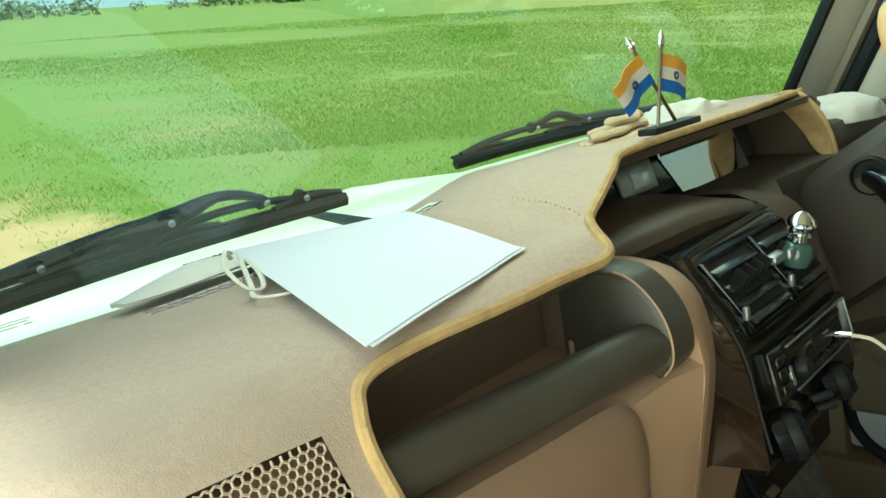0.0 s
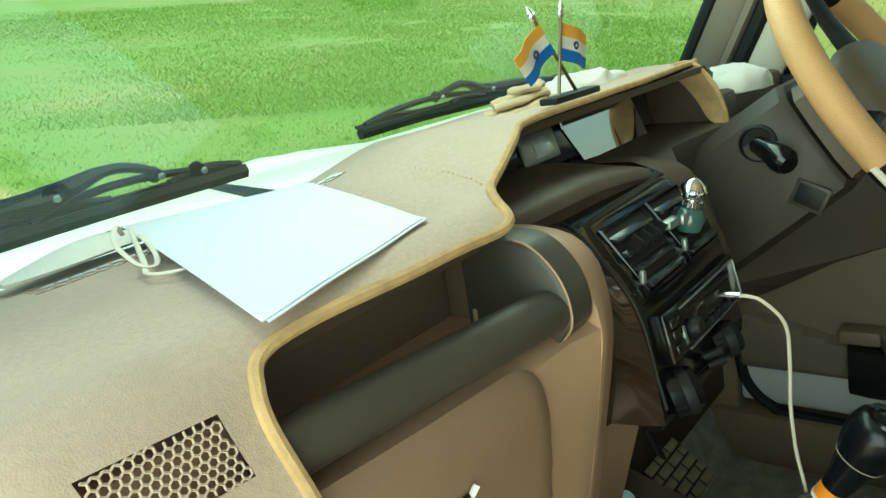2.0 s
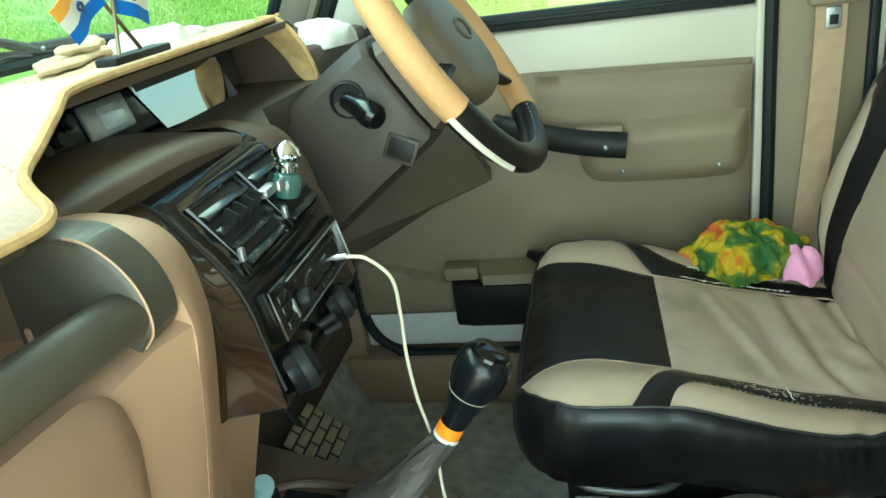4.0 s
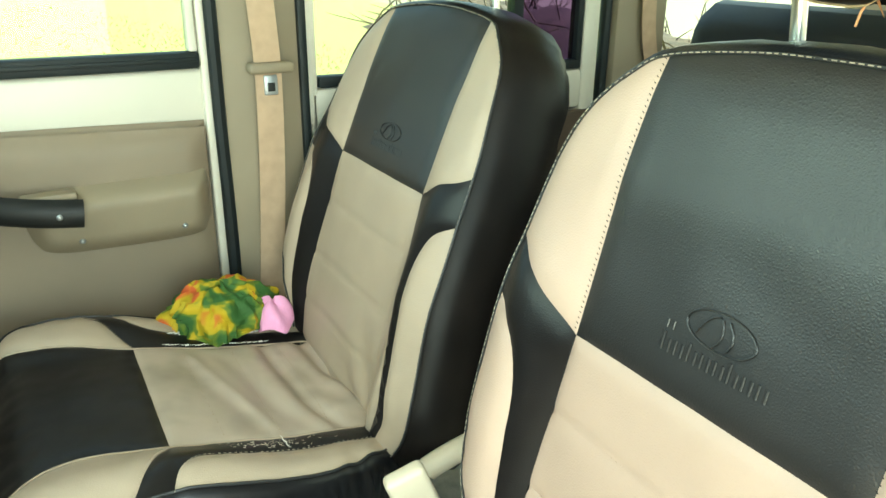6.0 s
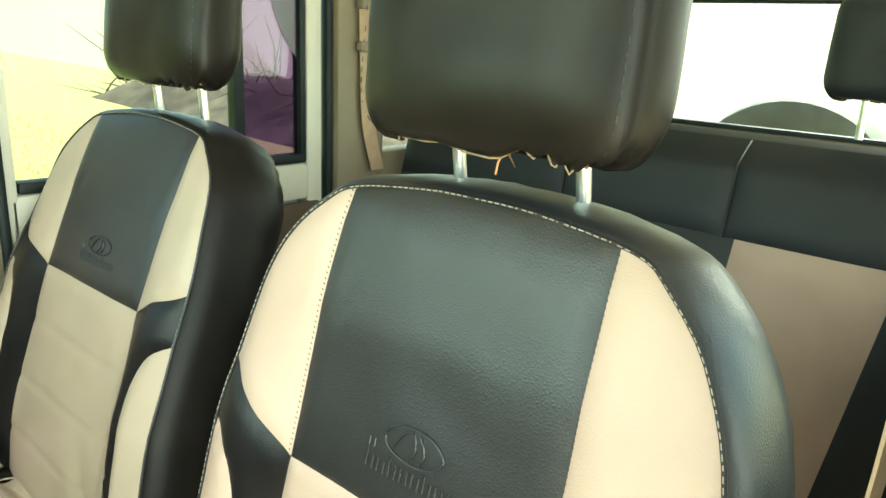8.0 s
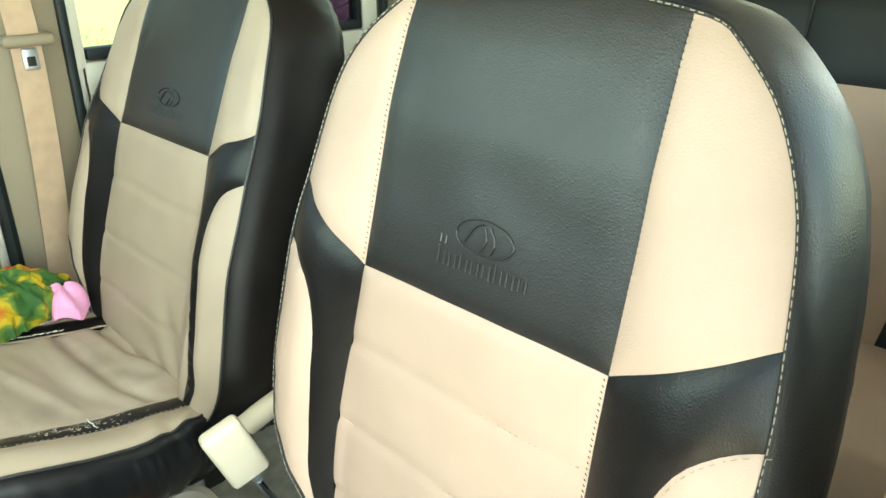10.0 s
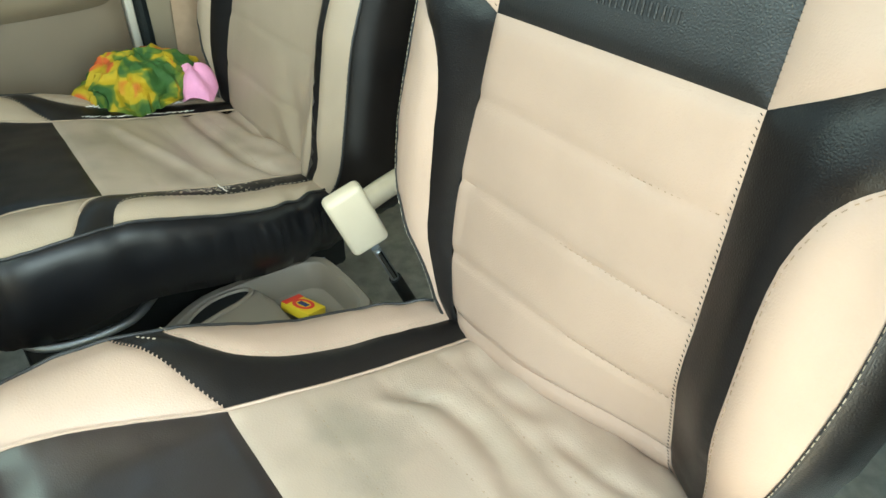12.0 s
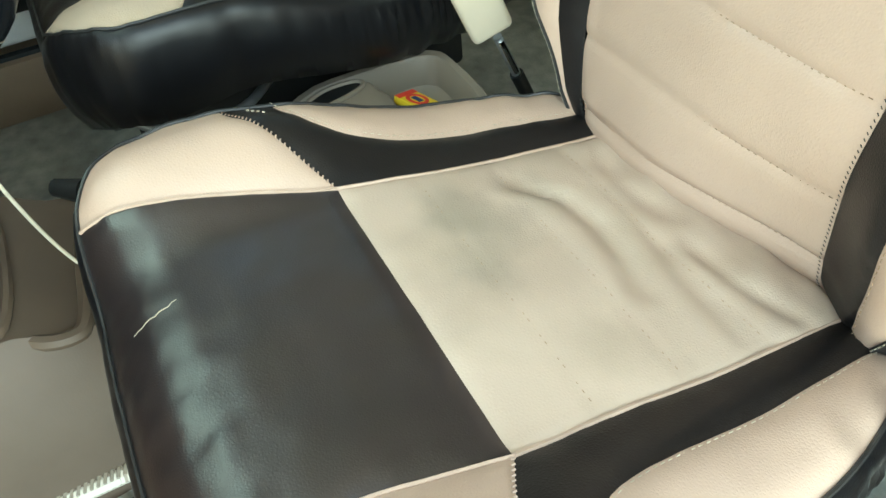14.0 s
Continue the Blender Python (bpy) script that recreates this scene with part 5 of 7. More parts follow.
    part("front_panel", sheet(CUSH_FRONT + nose[1:] + mirror(nose[::-1], -1)[1:] + mirror(fronts[-1][::-1], -1)[1:], plain, 0.010), black_leather if worn else front_leather, root, "creased black leatherette front panel")
    part("seat", sheet(CUSH_INNER + mirror(CUSH_INNER[::-1], -1), folded, 0.006), worn_leather if worn else soiled_leather, root, "creased and soiled beige leatherette seat")
    for s in (1, -1):
        part("corner_panel", sheet(mirror(fronts[s] + CUSH_EDGE[CE_BAND:CE_FRONT][::-1], s), plain, 0.010), cover, root)
        part("seat_stripe", sheet(mirror([CUSH_INNER[0]] + CUSH_EDGE[CE_LOBE:CE_BAND + 1][::-1] + CUSH_LOBE[1:] + CUSH_INNER[::-1][:-1], s), plain, 0.010), black_leather, root, "scuffed black leatherette stripe" if worn else "black leatherette stripe")
        part("seat_bolster", sheet(mirror(CUSH_LOBE + CUSH_EDGE[:CE_LOBE], s), plain, 0.010), cover, root)
        part("seam_piping", tube([cush_at(u, y, 0, 0.001) for u, y in mirror(CUSH_INNER, s)], 0.0018, 5), cover, root)
        part("stitching", dashes([cush_at(u, y, 0.004, 0.0008) for u, y in mirror([(a + 0.003, b) for a, b in CUSH_LOBE], s)], 0.0035, 0.004, 0.0005), thread_mat, root, "pale seam stitches")
        part("stitching", cross_stitches([(s * (0.153 + 0.119 * t), 0.3195 + 0.068 * t) for t in np.linspace(0, 1, 10)], lambda u, y: cush_at(u, y, 0.004, 0.0006), 0.0026, 0.0050, 0.0008), cover, root, "pale stitches across the seam")
        part("seam_piping", tube([cush_at(u, y, 0, 0.001) for u, y in mirror(fronts[s], s)], 0.0018, 5), cover, root)
    if worn:
        rng = np.random.default_rng(21)
        bm = bmesh.new()
        for _ in range(95):
            u, y = -0.172 + rng.normal(0, 0.008), 0.195 + rng.normal(0, 0.036)
            w = rng.uniform(0, 3.1)
            a = cush_at(u, y, 0.02, 0.0006)
            tube([a, a + Vector((0.003 * math.cos(w), 0.004 * math.sin(w), 0))], 0.00045, 4, bm)
        tagged(part("scuffs", bm, thread_mat, root, "pale scuffs in the stripe"), "pale scuffs in the stripe", kind="stuff")
        bm = bmesh.new()
        for k in range(26):
            y = 0.10 + 0.006 * k
            a = cush_at(0.192 + 0.006 * noise.noise((k * 0.7, 0, 0)), y, 0.02, 0.0012)
            tube([a, a + Vector((0.006 * noise.noise((k, 3, 0)), 0.008, 0.0))], 0.0009 + 0.0007 * noise.noise((k * 1.3, 0, 4)), 5, bm)
        part("tear", bm, cloth_white, root, "torn edge showing white backing")
        bm = bmesh.new()
        for k in range(34):
            y = 0.095 + 0.0052 * k
            a = cush_at(0.156 + 0.003 * noise.noise((k * 0.6, 2, 0)), y, 0.02, 0.0008)
            tube([a, a + Vector((0.003 * noise.noise((k, 7, 0)), 0.0062, 0.0))], max(0.00025, 0.0005 + 0.0022 * noise.noise((k * 0.9, 0, 9))), 5, bm)
        part("split_seam", bm, cloth_white, root, "torn edge showing white backing")
        part("crack", tube([cush_at(-0.150 - 0.006 * k, 0.172 - 0.001 * math.sin(2 * k), 0.02, 0.0006) for k in range(8)], [0.0003 + 0.0008 * math.sin(k * 0.44) for k in range(8)], 5, flat=0.6), cloth_white, root, "white crack across the stripe")
    for q in SEAT_QUILT:
        part("stitching", dashes([cush_at(u, q, 1, 0.0007, 1.0) for u in np.linspace(-0.135, 0.135, 46)], 0.003, 0.005, 0.0004), seam_thread, root, "pale quilting stitches")
    if not worn:
        part("crease", tube([cush_at(0.080 + 0.0008 * k + 0.0008 * math.sin(k * 2.2), 0.530 - 0.0042 * k, 1, 0.0003) for k in range(11)], [0.0003 + 0.0004 * math.sin(k * 0.31) for k in range(11)], 5, flat=0.5), thread_mat, root, "pale crack in the black leatherette")
        for k in range(4):
            part("stitch_hole", tube([cush_at(0.262 - 0.006 * k, 0.362 - 0.004 * k, 1, 0.0004), cush_at(0.260 - 0.006 * k, 0.360 - 0.004 * k, 1, 0.0006)], 0.0009, 5), thread_mat, root)
    coarse = CUSH_EDGE + mirror(CUSH_EDGE[::-1], -1)[1:]
    rim = [(a[0] + (b[0] - a[0]) * k / 4, a[1] + (b[1] - a[1]) * k / 4) for a, b in zip(coarse, coarse[1:]) for k in range(4)] + coarse[-1:]
    n = len(rim)
    rings = []
    for d, o in ((0, 0), (0.006, 0.006), (0.018, 0.010), (0.032, 0.012), (0.05, 0.0135), (0.07, 0.014), (0.09, 0.012), (0.11, 0.008), (0.14, -0.004), (0.155, -0.03)):
        ring = []
        for i, (u, y) in enumerate(rim):
            a, b = rim[max(i - 1, 0)], rim[min(i + 1, n - 1)]
            tang = np.array((b[0] - a[0], b[1] - a[1]))
            tang /= np.linalg.norm(tang)
            p = cush_at(u, y, 0.0)
            o2 = o + (0.0026 * noise.noise((u * 22 + y * 30, y * 22, d * 9)) + (0.0024 * math.sin(y * 420 + 5 * noise.noise((y * 25, d * 16, cx))) + 0.0008 * math.sin(y * 170 + 9 * d)) * ease(0.26 - y, 0, 0.16) * math.exp(-((d - 0.045) / 0.040) ** 2)) * (d > 0.02)
            ring.append(p + Vector((tang[1] * o2, -tang[0] * o2, -d * (0.72 + 0.18 * ease(y, 0.1, 0.5)))))
        rings.append(ring)
    part("side_skirt", loft(rings, closed=False, caps=False), skirt_leather, root, "black leatherette skirt with gathered folds")
    part("piping", tube([p + Vector((0, 0, 0.0015)) for p in rings[0]], 0.0019, 6), piping_mat, root, "black piping")
    part("frame", box(cx - 0.20, cx + 0.20, dy + 0.02, dy + 0.50, 0.27 + dz, 0.36 + dz, 0.01), matt_black, root)
    for s in (-1, 1):
        part("rail", box(cx + s * 0.19 - 0.018, cx + s * 0.19 + 0.018, dy - 0.02, dy + 0.55, 0.14, 0.19, 0.004), dull_metal, root, "grey steel seat rail")
        for y in (0.06, 0.44):
            part("leg", box(cx + s * 0.19 - 0.012, cx + s * 0.19 + 0.012, dy + y, dy + y + 0.05, 0.185, 0.30 + dz, 0.003), dull_metal, root)
    if worn:
        part("riser_bar", tube(smooth_line([(0.128, 0.500, 0.446), (0.124, 0.466, 0.402), (0.122, 0.416, 0.388), (0.130, 0.350, 0.385), (0.175, 0.300, 0.385)], 5), 0.0065, 10), dull_metal, root, "grey steel riser bar")
    part("height_lever", tube([(cx + 0.262, dy + 0.515, 0.470 + dz), (cx + 0.292, dy + 0.550, 0.472 + dz)], 0.008, 10), matt_black, root)
    part("lever_knob", tube([(cx + 0.290, dy + 0.548, 0.472 + dz), (cx + 0.296, dy + 0.555, 0.472 + dz), (cx + 0.312, dy + 0.574, 0.473 + dz)], [0.013, 0.012, 0.009], 12), matt_black, root)

    # --- headrest ---
    foot = turned_at((0, -0.149, 1.075))
    up = 0.012 if worn else 0.0
    headrest_form(root, (foot.x, foot.y + 0.034 - up), half=0.150 if worn else 0.146, back=0.034 - up, z0=foot.z + 0.042 + up, z1=foot.z + 0.255 + up, post_foot=foot.z - 0.015)
    return root


passenger_seat = build_seat(-0.346, 0.0, 0.0, 0.0, "front passenger seat in beige and black leatherette, with a creased cushion", False, -0.034, 0.020)
driver_seat = build_seat(0.371, -0.018, 0.036, 5.7, "driver's seat in beige and black leatherette with worn cushion edges", True, -0.0305, 0.028)


def build_tag():
    bm = bmesh.new()
    cx, cy, cz = -0.372, -0.094, 1.122
    rim = []
    for k, r in enumerate((0.031, 0.009, 0.021, 0.008, 0.026, 0.008, 0.017, 0.007, 0.029, 0.009, 0.016, 0.008)):
        w = 2 * math.pi * k / 12 + 0.2
        rim.append(bm.verts.new((cx + r * math.cos(w), cy + 0.005 * math.sin(w * 2 + 1), cz + 0.62 * r * math.sin(w))))
    mid = bm.verts.new((cx, cy + 0.004, cz))
    for i in range(12):
        bm.faces.new((mid, rim[i], rim[(i + 1) % 12]))
    bmesh.ops.solidify(bm, geom=bm.faces, thickness=0.0010)
    tube([(cx + 0.002, cy, cz - 0.004), (cx + 0.006, cy + 0.002, cz - 0.014), (cx + 0.008, cy + 0.002, cz - 0.024)], 0.0009, 4, bm)
    solid("dry_leaf", bm, leaf_dry, "small dry brown leaf caught under the headrest", "leaf")


build_tag()

# ---------- rear bench ----------
def build_bench():
    root = thing("rear_bench", "rear bench seat in black leatherette with beige lower panels", "bench seat", (0, -1.2, 0.14))
    def face(x, z, e):
        y = -1.00 - 0.22 * (z - 0.8) + 0.02 * math.sin((x + 0.62) * 7.5) * 0.3 - 0.05 * ease(z, 0.99, 1.045)
        return Vector((x, y - 0.005 * math.exp(-e / 0.008) + 0.002 * noise.noise((x * 9, z * 9, 4)), z))
    cuts = [-0.66, -0.210, 0.165, 0.66]
    for x0, x1 in zip(cuts, cuts[1:]):
        part("back_top", sheet([(x0, 0.856), (x1, 0.856), (x1, 1.036), (x0, 1.036)], face, 0.03), bench_leather, root)
    part("back_centre", sheet([(-0.21, 0.42), (0.15, 0.42), (0.165, 0.856), (-0.235, 0.856)], face, 0.03), bench_leather, root)
    for s, a, b in ((-1, -0.235, -0.21), (1, 0.165, 0.15)):
        edge = s * 0.52
        part("back_panel", sheet([(b, 0.42), (a, 0.856), (edge, 0.856), (s * 0.46, 0.42)], face, 0.03), beige_leather, root, "beige leatherette back panel")
        part("back_side", sheet([(s * 0.46, 0.42), (edge, 0.856), (s * 0.66, 0.856), (s * 0.66, 0.42)], face, 0.03), bench_leather, root)
    rows = [[face(x, 1.036, 0) + Vector((0, dy, dz)) for dy, dz in ((0, 0), (-0.03, 0.008), (-0.09, 0.0), (-0.10, -0.08), (-0.10, -0.6))] for x in np.linspace(-0.66, 0.66, 23)]
    part("back_shell", loft(rows, closed=False, caps=False), bench_leather, root)
    for x in (-0.210, 0.165):
        part("piping", tube([face(x, z, 0) + Vector((0, 0.004, 0)) for z in np.linspace(0.856, 1.034, 10)], 0.0025, 5), piping_mat, root)
    def top(x, y, e):
        return Vector((x, y, 0.43 + 0.03 * ease(y, -1.0, -0.6) - 0.05 * ease(y, -0.56, -0.50) - 0.005 * math.exp(-e / 0.008)))
    for x0, x1, m in ((-0.66, -0.235, beige_leather), (-0.235, 0.165, bench_leather), (0.165, 0.66, beige_leather)):
        part("cushion", sheet([(x0, -1.0), (x1, -1.0), (x1, -0.50), (x0, -0.50)], top, 0.03), m, root)
    part("cushion_skirt", box(-0.66, 0.66, -0.98, -0.505, 0.20, 0.40, 0.02), bench_leather, root)
    part("plinth", box(-0.6, 0.6, -0.96, -0.56, 0.141, 0.20, 0.004), matt_black, root)
    return root


build_bench()


def build_rear_headrest(x):
    root = thing("rear_headrest", "black leatherette headrest on the rear bench", "headrest", (x, -1.09, 1.07), group="rear headrests")
    headrest_form(root, (x, -1.085), half=0.125, z0=1.13, z1=1.30, mat=bench_leather, posts=0.055, post_foot=1.06, lean=0.15)


build_rear_headrest(-0.45)
build_rear_headrest(0.42)


def build_rear_belt():
    root = thing("seat_belt", "tan webbing rear seat belt on the rear pillar", "seat belt", (0.70, -0.95, 1.0))
    line = smooth_line([(0.695, -0.91, 1.36), (0.69, -0.915, 1.15), (0.69, -0.925, 0.98), (0.685, -0.955, 0.86)], 6)
    part("webbing", loft([[Vector(p) + Vector((o, d, 0)) for o, d in ((0, -0.022), (0.002, -0.022), (0.002, 0.022), (0, 0.022))] for p in line]), belt_web, root)
    for z in (1.27, 1.17):
        part("guide", box(0.675, 0.70, -0.94, -0.885, z - 0.012, z + 0.012, 0.005), pillar_trim, root)


build_rear_belt()
# ---------- dashboard ----------
def strip_x(profiles, closed=True, caps=True):
    """Sections (x, [(y, z), ...]) joined along x."""
    return loft([[(x, y, z) for y, z in prof] for x, prof in profiles], closed, caps)


def build_dashboard():
    root = thing("dashboard", "dark brown and tan moulded plastic dashboard", "dashboard", (0, 0.9, 0.6), kind="structure")
    # carcass under the mat and behind the openings
    part("top_carcass", box(-0.785, -0.345, 0.765, 1.06, 0.972, 0.992, 0.006), dash_dark, root)
    part("top_carcass", box(-0.344, -0.235, 0.875, 1.06, 0.972, 0.992, 0.006), dash_dark, root)
    part("front_carcass", box(-0.765, 0.745, 0.978, 1.055, 0.30, 0.99, 0.006), dash_dark, root)
    part("end_cheek", box(-0.79, -0.612, 0.742, 0.98, 0.70, 0.970, 0.012), dash_brown, root)
    # tray over the glovebox: back, floor, ends
    part("tray_back", box(-0.615, -0.30, 0.835, 0.85, 0.85, 0.98, 0.004), tray_brown, root)
    part("tray_floor", box(-0.615, -0.30, 0.735, 0.835, 0.875, 0.888, 0.004), tray_brown, root)
    part("tray_end", box(-0.328, -0.30, 0.79, 0.835, 0.888, 0.98, 0.004), tray_brown, root)
    part("tray_clip", box(-0.340, -0.329, 0.795, 0.800, 0.890, 0.915, 0.002), dash_tan, root)
    # grab bar and its curved end
    bar = smooth_line([(-0.606, 0.742, 0.934), (-0.58, 0.740, 0.933), (-0.50, 0.733, 0.930), (-0.42, 0.727, 0.926), (-0.36, 0.724, 0.922), (-0.33, 0.725, 0.918)], 5)
    part("grab_bar", tube(bar, [0.0195] * 2 + [0.0180] * (len(bar) - 4) + [0.0185] * 2, 20), dash_grey, root, "dark grey padded grab bar")
    arc = [tuple(p) for p in smooth_line([(0.80, 0.978), (0.765, 0.977), (0.743, 0.974), (0.727, 0.964), (0.714, 0.948), (0.707, 0.930), (0.706, 0.912), (0.711, 0.900), (0.727, 0.888), (0.76, 0.885), (0.80, 0.885)], 5)]
    part("bar_end", strip_x([(-0.338, [(y + 0.004, z - 0.002) for y, z in arc]), (-0.335, arc), (-0.302, arc), (-0.297, [(y + 0.005, z - 0.002) for y, z in arc])]), dash_grey, root, "dark grey curved bar end")
    part("bar_ring", tube([(-0.3355, y - 0.0004, z + 0.0004) for y, z in arc[8:38]], 0.0010, 5), dash_tan, root)
    # tan cheek that rounds off the passenger side
    cheek = lambda pts: [tuple(p) for p in smooth_line(pts + [(0.80, 0.50), (0.86, 0.50), (0.86, pts[0][1])], 3)]
    c1 = [(0.785, 0.971), (0.742, 0.961), (0.716, 0.938), (0.703, 0.892), (0.708, 0.852), (0.718, 0.797), (0.735, 0.72), (0.765, 0.60)]
    c2 = [(0.781, 0.967), (0.742, 0.958), (0.719, 0.936), (0.711, 0.892), (0.715, 0.852), (0.726, 0.797), (0.743, 0.72), (0.770, 0.60)]
    c3 = [(0.821, 0.946), (0.780, 0.939), (0.754, 0.912), (0.746, 0.864), (0.750, 0.817), (0.761, 0.758), (0.772, 0.70), (0.79, 0.60)]
    mid = [((a + c) / 2 - 0.004, (b + d) / 2 + 0.003) for (a, b), (c, d) in zip(c2, c3)]
    part("side_cheek", strip_x([(-0.2958, cheek(c1)), (-0.288, cheek([(y + 0.0003, z) for y, z in c1])), (-0.27, cheek(c2)), (-0.235, cheek(mid)), (-0.206, cheek(c3))]), dash_tan, root, "tan plastic surround")
    low = lambda dy: [(0.732 + dy, 0.900), (0.718 + dy, 0.890), (0.714 + dy, 0.852), (0.718 + dy, 0.80), (0.735 + dy, 0.72), (0.765 + dy, 0.60), (0.80 + dy, 0.52), (0.86, 0.52), (0.86, 0.900)]
    part("glovebox_surround", strip_x([(-0.62, low(0.02)), (-0.61, low(0.004)), (-0.33, low(-0.004)), (-0.296, [(0.725, 0.900), (0.7035, 0.890), (0.708, 0.852), (0.718, 0.797), (0.735, 0.72), (0.765, 0.60), (0.80, 0.52), (0.86, 0.52), (0.86, 0.900)])]), dash_tan, root, "tan plastic surround")
    # glovebox lid with a rounded corner
    def lid(x, z, e):
        y = float(np.interp(z, (0.52, 0.60, 0.72, 0.80, 0.852, 0.88, 0.915), (0.79, 0.755, 0.722, 0.706, 0.702, 0.704, 0.713)))
        return Vector((x, y + 0.008 - 0.008 * ease(e, 0, 0.010), z))
    outline = [(-0.605, 0.56), (-0.40, 0.56)] + [tuple(p) for p in smooth_line([(-0.397, 0.60), (-0.384, 0.75), (-0.377, 0.83), (-0.377, 0.868), (-0.385, 0.890), (-0.402, 0.899), (-0.43, 0.902)], 4)] + [(-0.50, 0.906), (-0.605, 0.914)]
    lid_ob = part("glovebox_lid", sheet(outline, lid, 0.016), dash_brown, root, "brown plastic glovebox lid")
    part("lid_recess", box(-0.494, -0.468, 0.700, 0.712, 0.79, 0.845, 0.006), dash_tan, lid_ob, "tan finger recess")
    # centre stack: wood cheeks and a glossy black face
    s1 = [(0.846, 0.950), (0.805, 0.934), (0.780, 0.907), (0.750, 0.868), (0.735, 0.833), (0.7255, 0.78), (0.718, 0.743), (0.722, 0.71), (0.745, 0.665), (0.80, 0.64)]
    close = lambda pts: [tuple(p) for p in smooth_line(pts, 3)] + [(0.90, pts[-1][1]), (0.90, pts[0][1])]
    w1 = [(0.838, 0.945), (0.787, 0.935), (0.759, 0.902), (0.746, 0.86), (0.743, 0.82), (0.748, 0.79), (0.759, 0.742), (0.762, 0.73), (0.775, 0.70), (0.81, 0.66)]
    part("wood_cheek", strip_x([(-0.206, close(w1[:7])), (-0.200, close([(y - 0.002, z) for y, z in w1[:7]])), (-0.179, close([((a + c) / 2 - 0.003, (b + d) / 2) for (a, b), (c, d) in zip(w1[:7], s1[:6] + [(0.7195, 0.724)])])), (-0.157, close(s1[:6] + [(0.7195, 0.724)]))]), wood_trim, root, "glossy dark wood trim")
    part("stack_shoulder", strip_x([(0.088, close([(y + 0.004, z) for y, z in s1[:7]])), (0.110, close([(y + 0.004, z + 0.003) for y, z in s1[:7]])), (0.140, close([(y + 0.016, z) for y, z in w1[:7]])), (0.155, close([(y + 0.034, z - 0.006) for y, z in w1[:7]]))]), dash_dark, root, "brown plastic shoulder beside the black panel")
    part("wood_lip", tube([(-0.156, y - 0.001, z) for y, z in smooth_line(s1[:7], 4)], 0.0018, 6), matt_black, root)
    face = part("stack_face", strip_x([(-0.155, close(s1[:7] + [(0.726, 0.715)])), (0.086, close(s1[:7] + [(0.726, 0.715)]))]), gloss_black, root, "glossy black centre panel")
    sy = lambda z: float(np.interp(z, [p[1] for p in s1[:8]][::-1], [p[0] for p in s1[:8]][::-1]))
    # top trim pad and ledge in front of the instruments
    plate = [tuple(p) for p in smooth_line([(0.080, 0.846), (0.081, 0.90), (0.080, 0.928), (0.060, 0.934), (-0.02, 0.9345), (-0.120, 0.934), (-0.140, 0.930), (-0.1475, 0.915), (-0.148, 0.88), (-0.146, 0.846)], 4)]
    part("face_plate", sheet(plate, lambda x, z, e: Vector((x, sy(z) - 0.0035 * ease(e, 0.0, 0.004), z + 0.0015 * ease(e, 0.0, 0.004))), 0.006), gloss_black, face, "glossy black plate round the air vents")
    # two air vents: frame and slats
    for x0, x1 in ((-0.128, -0.030), (-0.014, 0.074)):
        vent = part("vent_frame", tube([(x0, sy(0.920) - 0.006, 0.920), (x1, sy(0.920) - 0.006, 0.920), (x1, sy(0.856) - 0.006, 0.856), (x0, sy(0.856) - 0.006, 0.856)], 0.0035, 6, closed=True), gloss_black, face)
        # flat black sheet paints the shade behind the slats
        part("vent_shade_sheet", sheet([(x0, 0.856), (x1, 0.856), (x1, 0.920), (x0, 0.920)], lambda x, z, e: Vector((x, sy(z) - 0.0062, z)), 0.012), shade_and_display_black, face)
        for k in range(4):
            z = 0.866 + 0.0148 * k
            part("vent_slat", turned(box(x0 + 0.004, x1 - 0.004, -0.009, 0.009, -0.0018, 0.0018, 0.0009), Matrix.Translation((0, sy(z) - 0.006, z)) @ Matrix.Rotation(radians(14), 4, "X")), slat_grey, face)
        for k in range(4):
            x = x0 + (x1 - x0) * (k + 1) / 5
            part("vent_vane", turned(box(-0.0011, 0.0011, -0.010, 0.004, -0.027, 0.027, 0), Matrix.Translation((x, sy(0.889) + 0.003, 0.889)) @ Matrix.Rotation(radians(32), 4, "X")), matt_black, face)
        part("vent_tab", box(x0 - 0.002, x0 + 0.006, sy(0.872) - 0.012, sy(0.872) - 0.006, 0.866, 0.880, 0.002), dull_metal, face)
    # radio
    rad = part("radio", turned(box(-0.130, 0.080, -0.008, 0.008, -0.028, 0.028, 0.003), Matrix.Translation((0, sy(0.806) - 0.003, 0.806)) @ Matrix.Rotation(radians(-12), 4, "X")), gloss_black, face, "glossy black car radio")
    lean = Matrix.Translation((0, sy(0.806) - 0.011, 0.806)) @ Matrix.Rotation(radians(-12), 4, "X")
    for z0, z1, x0, x1, m in ((0.0215, 0.0230, -0.092, 0.074, dull_metal), (-0.0240, -0.0228, -0.092, 0.074, dull_metal)):
        part("radio_trim", turned(box(x0, x1, -0.0025, 0.001, z0, z1, 0.0004), lean), m, rad, "silver trim line")
    part("radio_trim", turned(box(0.073, 0.0745, -0.0025, 0.001, -0.0235, 0.0225, 0.0004), lean), dull_metal, rad, "silver trim line")
    part("radio_slot", turned(box(-0.075, 0.055, -0.0015, 0.002, 0.012, 0.016, 0.0006), lean), shade_and_display_black, rad, "narrow disc slot")
    part("radio_display", turned(box(-0.030, 0.050, -0.0012, 0.002, -0.008, 0.008, 0.0006), lean), shade_and_display_black, rad, "unlit display")
